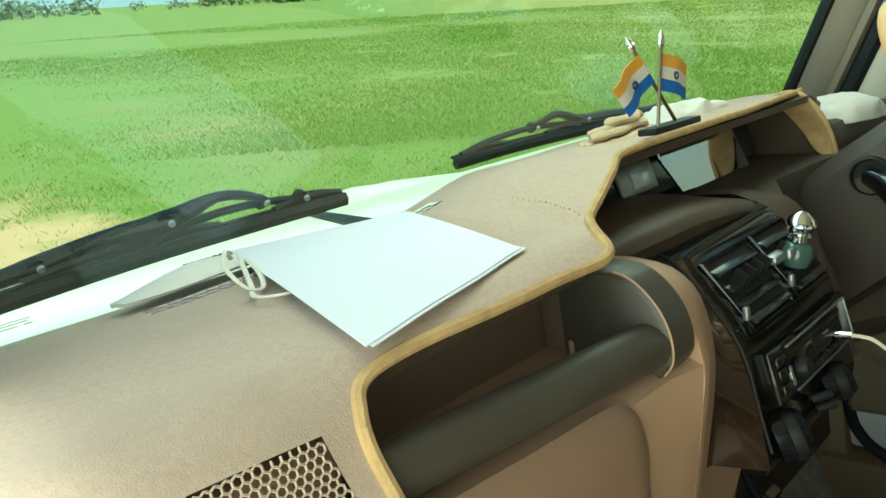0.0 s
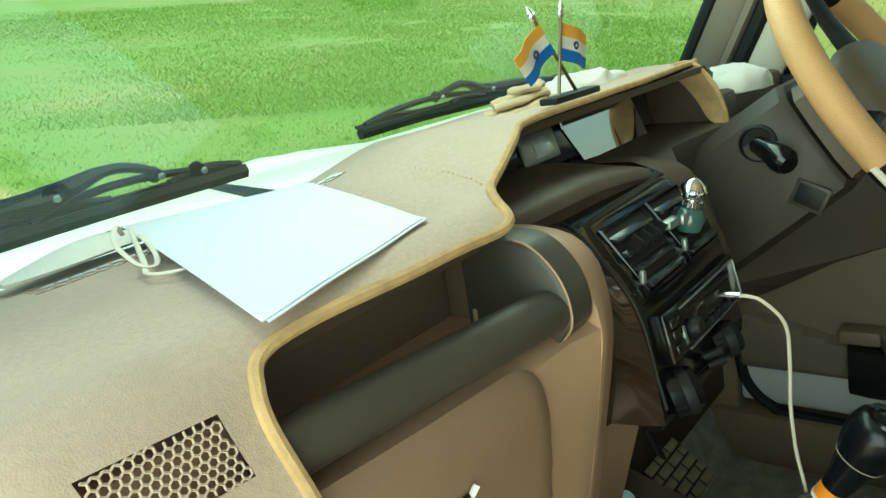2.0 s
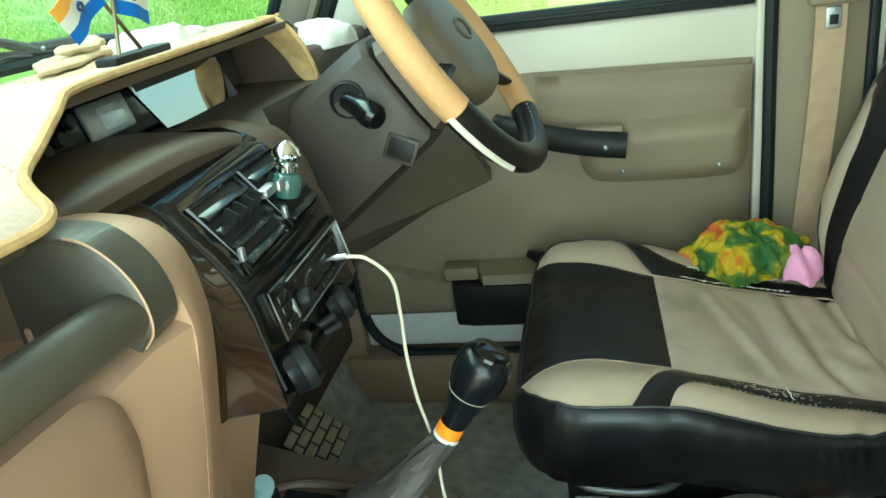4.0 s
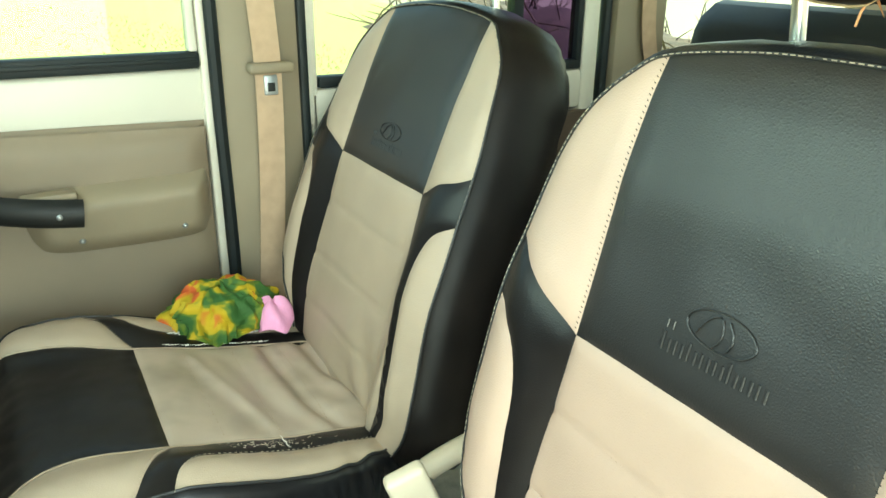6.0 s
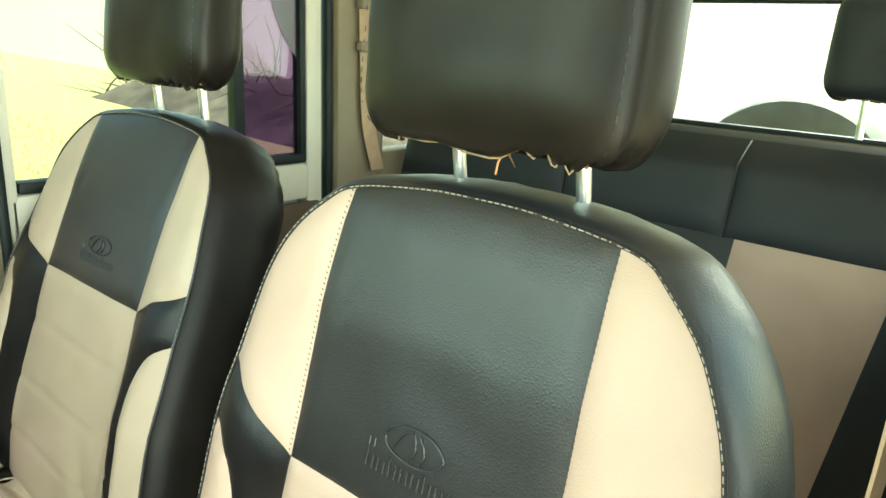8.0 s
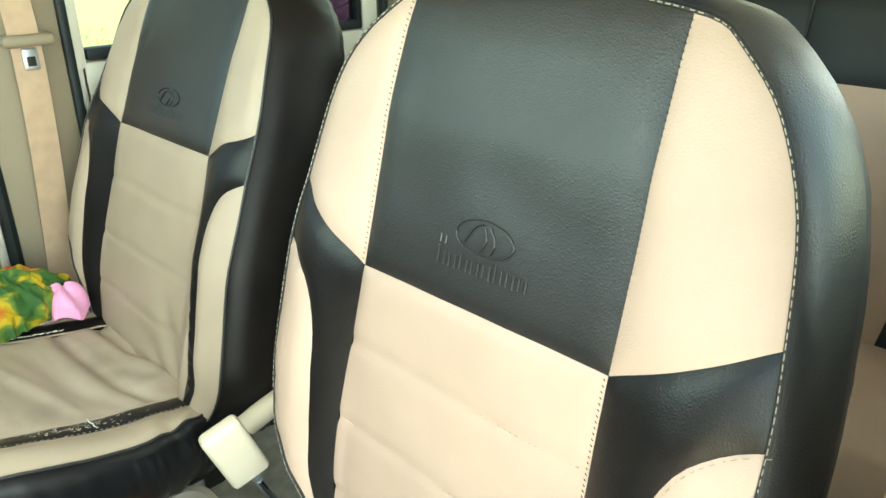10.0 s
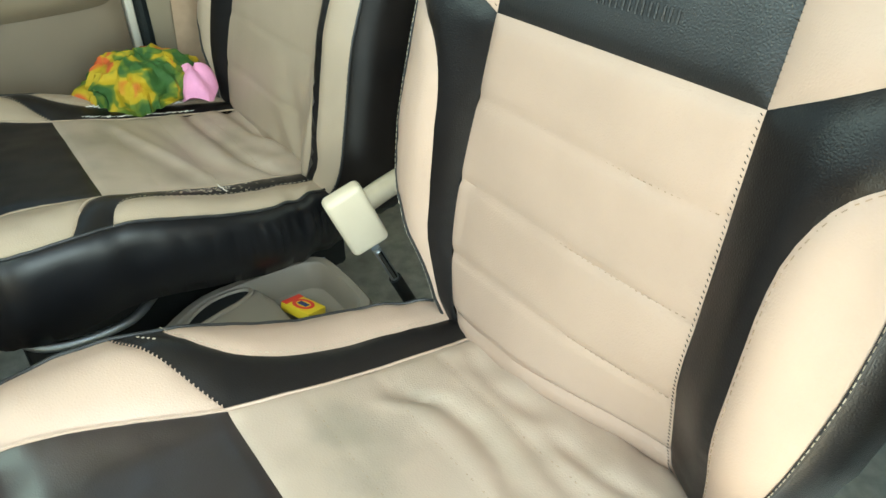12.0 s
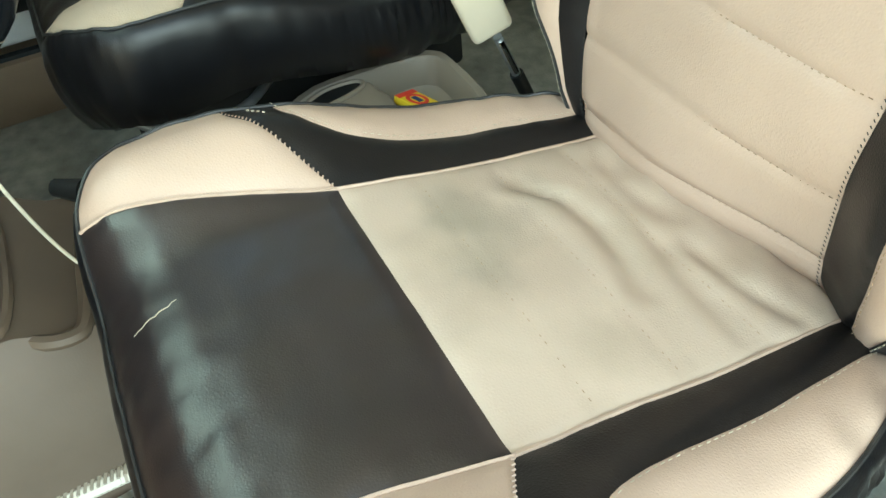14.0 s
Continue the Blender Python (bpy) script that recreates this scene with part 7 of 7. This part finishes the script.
# ---------- steering ----------
def build_steering():
    root = thing("steering_wheel", "steering wheel with laced tan and black leather cover", "steering wheel", (0.317, 0.561, 1.05))
    c = Vector((0.3225, 0.604, 0.9845))
    up, right = Vector((0, 0.538, 0.843)), Vector((0.9998, -0.0203, 0))
    out = right.cross(up)  # towards the front of the car
    if out.y > 0:
        out = -out
    R = 0.191
    def on(w, r=R, d=0.0):
        return c + right * r * math.cos(radians(w)) + up * r * math.sin(radians(w)) + out * d
    def arc(w0, w1, r, m, label):
        n = max(8, int((w1 - w0) / 4))
        return part("rim_cover", tube([on(w0 + (w1 - w0) * i / n) for i in range(n + 1)], r, 14), m, root, label)
    arc(199, 308, 0.0200, black_leather, "black leather rim cover")
    arc(308, 412, 0.0205, rim_tan, "perforated tan leather rim cover")
    arc(52, 112, 0.0200, black_leather, "black leather rim cover")
    arc(112, 199, 0.0205, rim_tan, "perforated tan leather rim cover")
    part("lacing", dashes([on(w, R - 0.015, 0.0135) for w in range(201, 307, 3)], 0.006, 0.004, 0.001), thread_mat, root, "pale lacing")
    part("rim_edge", tube([on(w, R + 0.0185, -0.006) for w in range(198, 236, 2)], 0.0045, 8), strap_white, root, "white inner rim showing under the cover")
    # spokes and centre pad
    for w in (190, 325, 80):
        part("spoke", tube([on(w, 0.06, 0.0), on(w, 0.12, -0.004), on(w, R - 0.005, 0)], [0.022, 0.016, 0.013], 8, flat=0.5), matt_black, root)
    pad = []
    for d, k in ((-0.025, 0.86), (-0.008, 1.0), (0.006, 1.0), (0.016, 0.94), (0.023, 0.80), (0.028, 0.45), (0.029, 0.02)):
        pad.append([c + right * 0.104 * k * math.copysign(abs(math.cos(w)) ** 0.7, math.cos(w)) + up * (0.082 * k * math.copysign(abs(math.sin(w)) ** 0.7, math.sin(w)) - 0.008) + out * d for w in np.linspace(0, 2 * math.pi, 41)[:-1]])
    hub = part("centre_pad", loft(pad), hub_brown, root, "brown horn pad")
    part("badge", tube([c + right * 0.026 * math.cos(w) + up * (0.016 * math.sin(w) + 0.005) + out * 0.0300 for w in np.linspace(0, 6.283, 30)[:-1]], 0.002, 6, closed=True), hub_brown, hub)


hub_brown = material("hub_brown", (0.125, 0.098, 0.068), 0.5, vary=0.08, scale=20, bump=0.1, bump_scale=500)
build_steering()


def build_column():
    root = thing("steering_column", "dark brown steering column shroud with stalk", "steering column", (0.35, 0.75, 0.9))
    ax = Vector((0, 0.843, -0.538))
    up = Vector((0, 0.538, 0.843))
    def sec(d, hw, top, bot):
        o = Vector((0.330, 0.629, 0.968)) + ax * d
        pts = [(-hw, top * 0.2), (-hw * 0.92, top * 0.75), (-hw * 0.6, top), (hw * 0.6, top), (hw * 0.92, top * 0.75), (hw, top * 0.2), (hw, -bot * 0.5), (hw * 0.9, -bot * 0.88), (hw * 0.55, -bot), (-hw * 0.55, -bot), (-hw * 0.9, -bot * 0.88), (-hw, -bot * 0.5)]
        return [o + Vector((a, 0, 0)) + up * b for a, b in pts]
    part("collar", loft([sec(-0.01, 0.060, 0.055, 0.060), sec(0.0, 0.070, 0.064, 0.072), sec(0.044, 0.076, 0.068, 0.082)]), dash_dark, root)
    part("shroud", loft([sec(0.050, 0.074, 0.076, 0.080), sec(0.058, 0.080, 0.082, 0.088), sec(0.12, 0.083, 0.082, 0.095), sec(0.19, 0.086, 0.078, 0.102), sec(0.29, 0.09, 0.05, 0.112)]), shroud_dark, root, "dark brown plastic shroud")
    part("stalk_socket", lathe([(0, 0.026), (0.005, 0.0255), (0.0065, 0.023), (0.002, 0.021), (0.0015, 0.002)], (0.252, 0.738, 0.936), (-1, 0, 0), 28), matt_black, root, "dark round recess")
    part("stalk", tube([(0.245, 0.738, 0.936), (0.225, 0.715, 0.929), (0.205, 0.697, 0.923), (0.196, 0.686, 0.918)], [0.012, 0.015, 0.0185, 0.014], 16), gloss_black, root, "glossy black stalk")
    part("stalk_tip", tube([(0.199, 0.690, 0.920), (0.195, 0.685, 0.917)], [0.0175, 0.012], 16), gloss_black, root)
    part("ignition_recess", turned(box(-0.002, 0.002, -0.023, 0.023, -0.019, 0.019, 0.0019), Matrix.Translation((0.2483, 0.675, 0.862)) @ Matrix.Rotation(radians(25), 4, "X")), shroud_dark, root)
    part("ignition_slot", turned(box(-0.002, 0.002, -0.018, 0.018, -0.014, 0.014, 0.0019), Matrix.Translation((0.2472, 0.675, 0.862)) @ Matrix.Rotation(radians(25), 4, "X")), matt_black, root)


build_column()

# ---------- floor, pedals, console ----------
def build_console():
    root = thing("gear_console", "tan plastic console over the gearbox tunnel", "console", (0, 0.7, 0.14), kind="structure")
    secs = []
    for y, top, hl, hr in ((0.52, 0.315, -0.10, 0.15), (0.56, 0.328, -0.11, 0.16), (0.62, 0.340, -0.12, 0.165), (0.67, 0.368, -0.125, 0.17), (0.80, 0.385, -0.13, 0.19), (0.97, 0.42, -0.16, 0.21)):
        secs.append([(hl - 0.05, y, 0.14), (hl - 0.035, y, 0.20), (hl - 0.005, y, top - 0.03), (hl + 0.02, y, top), (hr - 0.02, y, top), (hr + 0.005, y, top - 0.03), (hr + 0.03, y, 0.14)])
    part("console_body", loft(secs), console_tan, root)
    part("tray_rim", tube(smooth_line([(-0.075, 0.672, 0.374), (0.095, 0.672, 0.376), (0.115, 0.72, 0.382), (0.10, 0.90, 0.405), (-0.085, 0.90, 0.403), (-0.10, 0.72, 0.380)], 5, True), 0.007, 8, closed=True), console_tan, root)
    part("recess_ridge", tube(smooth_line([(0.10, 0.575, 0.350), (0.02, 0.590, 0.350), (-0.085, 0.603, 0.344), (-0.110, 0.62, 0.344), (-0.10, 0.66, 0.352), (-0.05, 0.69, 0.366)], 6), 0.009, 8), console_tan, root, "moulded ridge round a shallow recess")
    part("tray_mat", loft([[(x, y, 0.374 + 0.14 * (y - 0.67) + dz) for x, y in ((-0.075, 0.68), (0.095, 0.68), (0.098, 0.885), (-0.078, 0.885))] for dz in (-0.02, 0.002)]), matt_black, root)
    part("piping", tube(smooth_line([(-0.165, 0.50, 0.165), (-0.170, 0.66, 0.168), (-0.172, 0.80, 0.170), (-0.20, 0.95, 0.18)], 6), 0.010, 8), strap_white, root, "white corded edging")
    for k in range(60):
        y = 0.50 + 0.0075 * k
        part("cord_turn", tube([(-0.157, y, 0.172), (-0.165, y + 0.004, 0.178), (-0.174, y + 0.007, 0.176), (-0.178, y + 0.009, 0.166)], 0.0028, 5), thread_mat, root) if k < 46 else None
    return root


build_console()
solid("floor_mat", box(-0.71, -0.19, 0.42, 0.97, 0.142, 0.152, 0.004), black_mat, "black rubber mat in the passenger footwell", "floor mat")
solid("floor_mat", turned(box(-0.22, 0.22, -0.30, 0.22, -0.006, 0.006, 0.005), Matrix.Translation((0.46, 0.72, 0.153))), carpet, "grey carpet mat in the driver's footwell", "floor mat")


def build_toeboard():
    rows = [[(x, y, z) for y, z in ((0.90, 0.141), (0.96, 0.16), (1.02, 0.26), (1.03, 0.60))] for x in (-0.74, -0.2, 0.2, 0.74)]
    bm = loft(rows, closed=False, caps=False)
    bmesh.ops.solidify(bm, geom=bm.faces, thickness=-0.008)
    solid("toeboard", bm, carpet, "grey carpeted toeboard in the footwells", "toeboard", kind="structure")


build_toeboard()


# black rubber given a pale tan colour for the light falling on it
tread_lit = material("lit_tread_rubber", (0.22, 0.19, 0.12), 0.7, vary=0.2, scale=40)


def build_pedal(x, y, z, w, h, label):
    root = thing("pedal", label, "pedal", (x, y, z), group="pedals")
    m = Matrix.Translation((x, y, z)) @ Matrix.Rotation(radians(38), 4, "X")
    part("plate", turned(box(-w / 2, w / 2, -h / 2, h / 2, -0.005, 0.005, 0.003), m), matt_black, root)
    for j in range(5):
        for i in range(-1, 3):
            x0 = max(-w / 2 + w * (i + 0.5 * (j % 2)) / 3 + 0.003, -w / 2 + 0.004)
            x1 = min(-w / 2 + w * (i + 1 + 0.5 * (j % 2)) / 3 - 0.003, w / 2 - 0.004)
            if x1 - x0 > 0.006:
                part("tread_block", turned(box(x0, x1, -h / 2 + h * j / 5 + 0.002, -h / 2 + h * (j + 1) / 5 - 0.002, 0.005, 0.008, 0.001), m), tread_lit, root)
    part("stem", tube([(x, y + 0.02, z + 0.01), (x, y + 0.06, z + 0.10), (x, y + 0.07, z + 0.35)], 0.008, 8), matt_black, root)


build_pedal(0.262, 0.900, 0.372, 0.125, 0.095, "clutch pedal with a brick-patterned rubber tread coloured as if lit")


def build_gear():
    root = thing("gear_lever", "gear lever with black leather knob and grey vinyl boot", "gear lever", (0.02, 0.68, 0.36))
    ring = Vector((0.018, 0.606, 0.572))
    top = Vector((0.022, 0.547, 0.672))
    d = (top - ring).normalized()
    rings = []
    for t in np.linspace(0, 1, 16):
        c = Vector((0.02, 0.79 - 0.05 * math.sin(math.pi * t) * 0.3, 0.392)).lerp(ring - d * 0.015, t)
        r = 0.050 * (1 - t) ** 1.1 + 0.018
        rings.append([c + Vector(((r + 0.004 * math.sin(k * 1.9 + 9 * t)) * math.cos(w), (r + 0.004 * math.sin(k * 2.3 + 7 * t)) * math.sin(w), 0.010 * math.sin(3 * w + 8 * t) * (1 - t))) for k, w in enumerate(np.linspace(0, 2 * math.pi, 25)[:-1])])
    part("boot", loft(rings), vinyl_grey, root, "wrinkled grey vinyl boot")
    part("band", lathe([(-0.010, 0.0165), (0.008, 0.0165)], ring, d, 24), orange_band, root, "orange plastic ring")
    part("band_edge", lathe([(-0.014, 0.0172), (-0.009, 0.0172)], ring, d, 24), flag_white, root)
    knob = part("knob", lathe([(0.008, 0.0165), (0.028, 0.019), (0.05, 0.024), (0.066, 0.0295), (0.08, 0.033), (0.098, 0.034), (0.110, 0.031), (0.118, 0.023), (0.121, 0.012), (0.122, 0.001)], ring, d, 28), knob_black, root, "glossy black leather knob")
    part("knob_cap", lathe([(0.112, 0.0265), (0.1195, 0.024), (0.1235, 0.016), (0.1245, 0.001)], ring, d, 24), gloss_black, knob)
    part("knob_seam", tube([ring + d * 0.058 + (d.orthogonal().normalized() * math.cos(w) + d.cross(d.orthogonal().normalized()) * math.sin(w)) * 0.0268 for w in np.linspace(0, 6.283, 30)[:-1]], 0.0007, 5, closed=True), thread_mat, knob)


build_gear()


def build_cable():
    root = thing("charging_cable", "white charging cable plugged into the radio", "cable", (0.03, 0.68, 0.7))
    pts = [(0.018, 0.712, 0.803), (0.019, 0.690, 0.804), (0.021, 0.672, 0.798), (0.030, 0.652, 0.769), (0.038, 0.651, 0.72), (0.041, 0.653, 0.66), (0.042, 0.649, 0.60), (0.045, 0.642, 0.555), (0.044, 0.636, 0.51), (0.030, 0.631, 0.46), (0.0, 0.614, 0.405), (-0.02, 0.595, 0.362), (-0.045, 0.57, 0.348), (-0.08, 0.54, 0.335)]
    part("cord", tube(smooth_line(pts, 6), 0.0022, 8), cable_white, root)
    part("plug", tube([(0.018, 0.722, 0.803), (0.0185, 0.696, 0.804)], 0.0045, 10), chrome, root, "chrome plug")


build_cable()


def build_oddment_tray():
    root = thing("oddment_tray", "grey-brown plastic oddment tray between the seats", "tray", (0.05, 0.2, 0.3))
    rim = [tuple(p) for p in smooth_line([(-0.058, 0.105), (-0.046, 0.083), (-0.02, 0.075), (0.070, 0.075), (0.098, 0.084), (0.110, 0.110), (0.115, 0.19), (0.113, 0.28), (0.100, 0.37), (0.085, 0.44), (-0.02, 0.44), (-0.050, 0.37), (-0.060, 0.28)], 4, True)]
    z = lambda y: 0.393 - 0.085 * ease(y, 0.24, 0.46)
    cx, cy = 0.027, 0.255
    rings = []
    for off, dz in ((-0.008, -0.25), (-0.005, -0.03), (-0.002, -0.004), (0.001, 0.0), (0.011, 0.0), (0.014, -0.004), (0.018, -0.042), (0.026, -0.050)):
        rings.append([(cx + (x - cx) * (1 - off / 0.085), cy + (y - cy) * (1 - off / 0.18), max(z(y) + dz, 0.141)) for x, y in rim])
    part("tray_body", loft(rings), console_grey, root)
    shape = [tuple(p) for p in smooth_line([(-0.044, 0.186), (0.099, 0.186), (0.099, 0.28), (0.086, 0.37), (0.072, 0.42), (-0.01, 0.42), (-0.036, 0.37), (-0.046, 0.28)], 3, True)]
    deck = part("tray_deck", sheet(shape, lambda x, y, e: Vector((x, y, z(y) - 0.003 - 0.012 * math.exp(-e / 0.004))), 0.010), console_grey, root, "raised front half of the tray")
    oval = [(0.078 - 0.016 * math.sin(w) * 0.35 + 0.017 * math.cos(w), 0.250 + 0.052 * math.sin(w)) for w in np.linspace(0, 6.283, 33)[:-1]]
    part("slot_rim", tube([(x, y, z(y) - 0.0015) for x, y in oval], 0.0035, 6, closed=True), console_grey, deck)
    part("lever_slot", sheet([(0.078 + (x - 0.078) * 0.84, 0.250 + (y - 0.250) * 0.92) for x, y in oval], lambda x, y, e: Vector((x, y, z(y) - 0.0018)), 0.012), matt_black, deck, "black slot in the tray deck")


build_oddment_tray()


def build_card():
    root = thing("matchbox", "yellow and red printed matchbox in the oddment tray", "matchbox", (0.03, 0.152, 0.365))
    m = Matrix.Translation((0.034, 0.146, 0.366)) @ Matrix.Rotation(radians(20), 4, "Z") @ Matrix.Rotation(radians(14), 4, "X")
    part("box_body", turned(box(-0.026, 0.026, -0.0175, 0.0175, -0.006, 0.007, 0.001), m), yellow_print, root)
    part("print_ring", turned(tube([(0.014 * math.cos(w), 0.011 * math.sin(w), 0.0073) for w in np.linspace(0, 6.283, 24)[:-1]], 0.003, 5, closed=True, flat=0.2), m), red_print, root)
    part("print_centre", turned(box(-0.008, 0.008, -0.004, 0.004, 0.007, 0.0078, 0), m), navy, root)
    part("print_corner", turned(box(0.016, 0.0255, -0.0170, 0.0170, 0.007, 0.0076, 0), m), red_print, root)


build_card()


def build_buckle():
    root = thing("belt_buckle", "beige seat belt buckle on a steel stalk between the seats", "belt buckle", (0, 0.03, 0.35))
    a, b = Vector((-0.028, -0.035, 0.25)), Vector((-0.030, 0.058, 0.466))
    up = Vector((0.0, 0.372, 0.928)).normalized()
    wide = Vector((-0.194, -0.901, 0.361)).normalized()
    part("stalk", tube([a, a.lerp(b, 0.5), b], 0.006, 8), dull_metal, root, "steel stalk")
    part("sleeve", tube([a.lerp(b, 0.2), a.lerp(b, 0.72)], 0.009, 10), matt_black, root)
    m = Matrix.Translation((-0.029, 0.082, 0.519)) @ Matrix((wide, up.cross(wide), up)).transposed().to_4x4()
    part("housing", turned(box(-0.0265, 0.0265, -0.012, 0.012, -0.049, 0.049, 0.008, seg=4), m), buckle_beige, root, "beige plastic housing")
    part("clip", tube([a.lerp(b, 0.74), a.lerp(b, 0.98)], 0.008, 10, flat=0.6), chrome, root, "chrome clip")


build_buckle()


def build_brake():
    root = thing("hand_brake", "beige gripped hand brake lever between the seats", "hand brake", (0.10, 0.02, 0.35))
    part("grip", tube(smooth_line([(0.047, 0.030, 0.484), (0.048, 0.022, 0.489), (0.048, -0.010, 0.499), (0.046, -0.045, 0.508), (0.044, -0.052, 0.507)], 4), [0.010] + [0.0175] * 15 + [0.010], 14, flat=0.9), buckle_beige, root)
    part("lever", tube([(0.045, -0.045, 0.505), (0.03, -0.15, 0.42), (0.03, -0.25, 0.2)], 0.009, 8), matt_black, root)


build_brake()


def build_scarf():
    root = thing("scarf_bundle", "crumpled yellow and green printed scarf heaped on the driver's seat", "scarf", (0.56, 0.16, 0.53))
    rings = []
    for i in range(34):
        t = i / 33
        row = []
        for k in range(96):
            w = 2 * math.pi * k / 96
            r = math.cos(t * math.pi / 2) ** 0.6 if t < 1 else 0.0
            bumpy = 1 + 0.06 * math.sin(21 * w + 9 * t + 5 * noise.noise((w * 2, t * 4, 6))) + 0.14 * noise.noise((2.6 * math.cos(w), 2.6 * math.sin(w), 2.5 * t)) + 0.10 * math.sin(5 * w + 7 * t + 3 * noise.noise((w, t * 3, 1)))
            x, y = 0.565 + 0.074 * r * bumpy * math.cos(w), 0.165 + 0.100 * r * bumpy * math.sin(w)
            z = 0.512 + 0.080 * math.sin(t * math.pi / 2) * (1 + 0.12 * noise.noise((3 * math.cos(w), 3 * math.sin(w), 4 * t)) + 0.05 * math.sin(16 * t + 4 * math.sin(w) + 3 * noise.noise((w, t * 5, 2))))
            row.append((x, y, z))
        rings.append(row)
    part("scarf", loft(rings), scarf_print, root)
    rings = []
    for i in range(12):
        t = i / 11
        rings.append([(0.520 + 0.034 * math.cos(t * 1.5) ** 0.7 * math.cos(w) * (1 + 0.15 * math.sin(4 * w + 5 * t)), 0.086 + 0.034 * math.cos(t * 1.5) ** 0.7 * math.sin(w) * (1 + 0.15 * math.sin(3 * w)), 0.512 + 0.050 * math.sin(t * 1.5) + 0.006 * math.sin(3 * w)) for w in np.linspace(0, 2 * math.pi, 29)[:-1]])
    part("pink_end", loft(rings), pink_cloth, root, "pink end of the cloth")


build_scarf()


def build_bottle():
    root = thing("water_bottle", "small bottle with a pale blue cap in the footwell", "bottle", (0.10, 0.95, 0.42))
    d = Vector((-0.35, -0.45, 0.8))
    c = Vector((0.02, 0.90, 0.425))
    part("body", lathe([(0, 0.028), (0.06, 0.028), (0.075, 0.014), (0.085, 0.012)], c, d, 20), matt_black, root)
    part("cap", lathe([(0.085, 0.015), (0.105, 0.015), (0.112, 0.012)], c, d, 20), teal_plastic, root, "pale blue cap")


build_bottle()


def build_keyring():
    root = thing("key_tag", "white tag with a black clip hanging on the glovebox lid", "key tag", (-0.50, 0.705, 0.85))
    part("tag", tube([(-0.493, 0.699, 0.856), (-0.487, 0.698, 0.861)], 0.0030, 10, flat=0.5), flag_white, root)
    part("clip", tube([(-0.53, 0.702, 0.853), (-0.51, 0.700, 0.856), (-0.494, 0.700, 0.857)], 0.0018, 6), matt_black, root)


build_keyring()
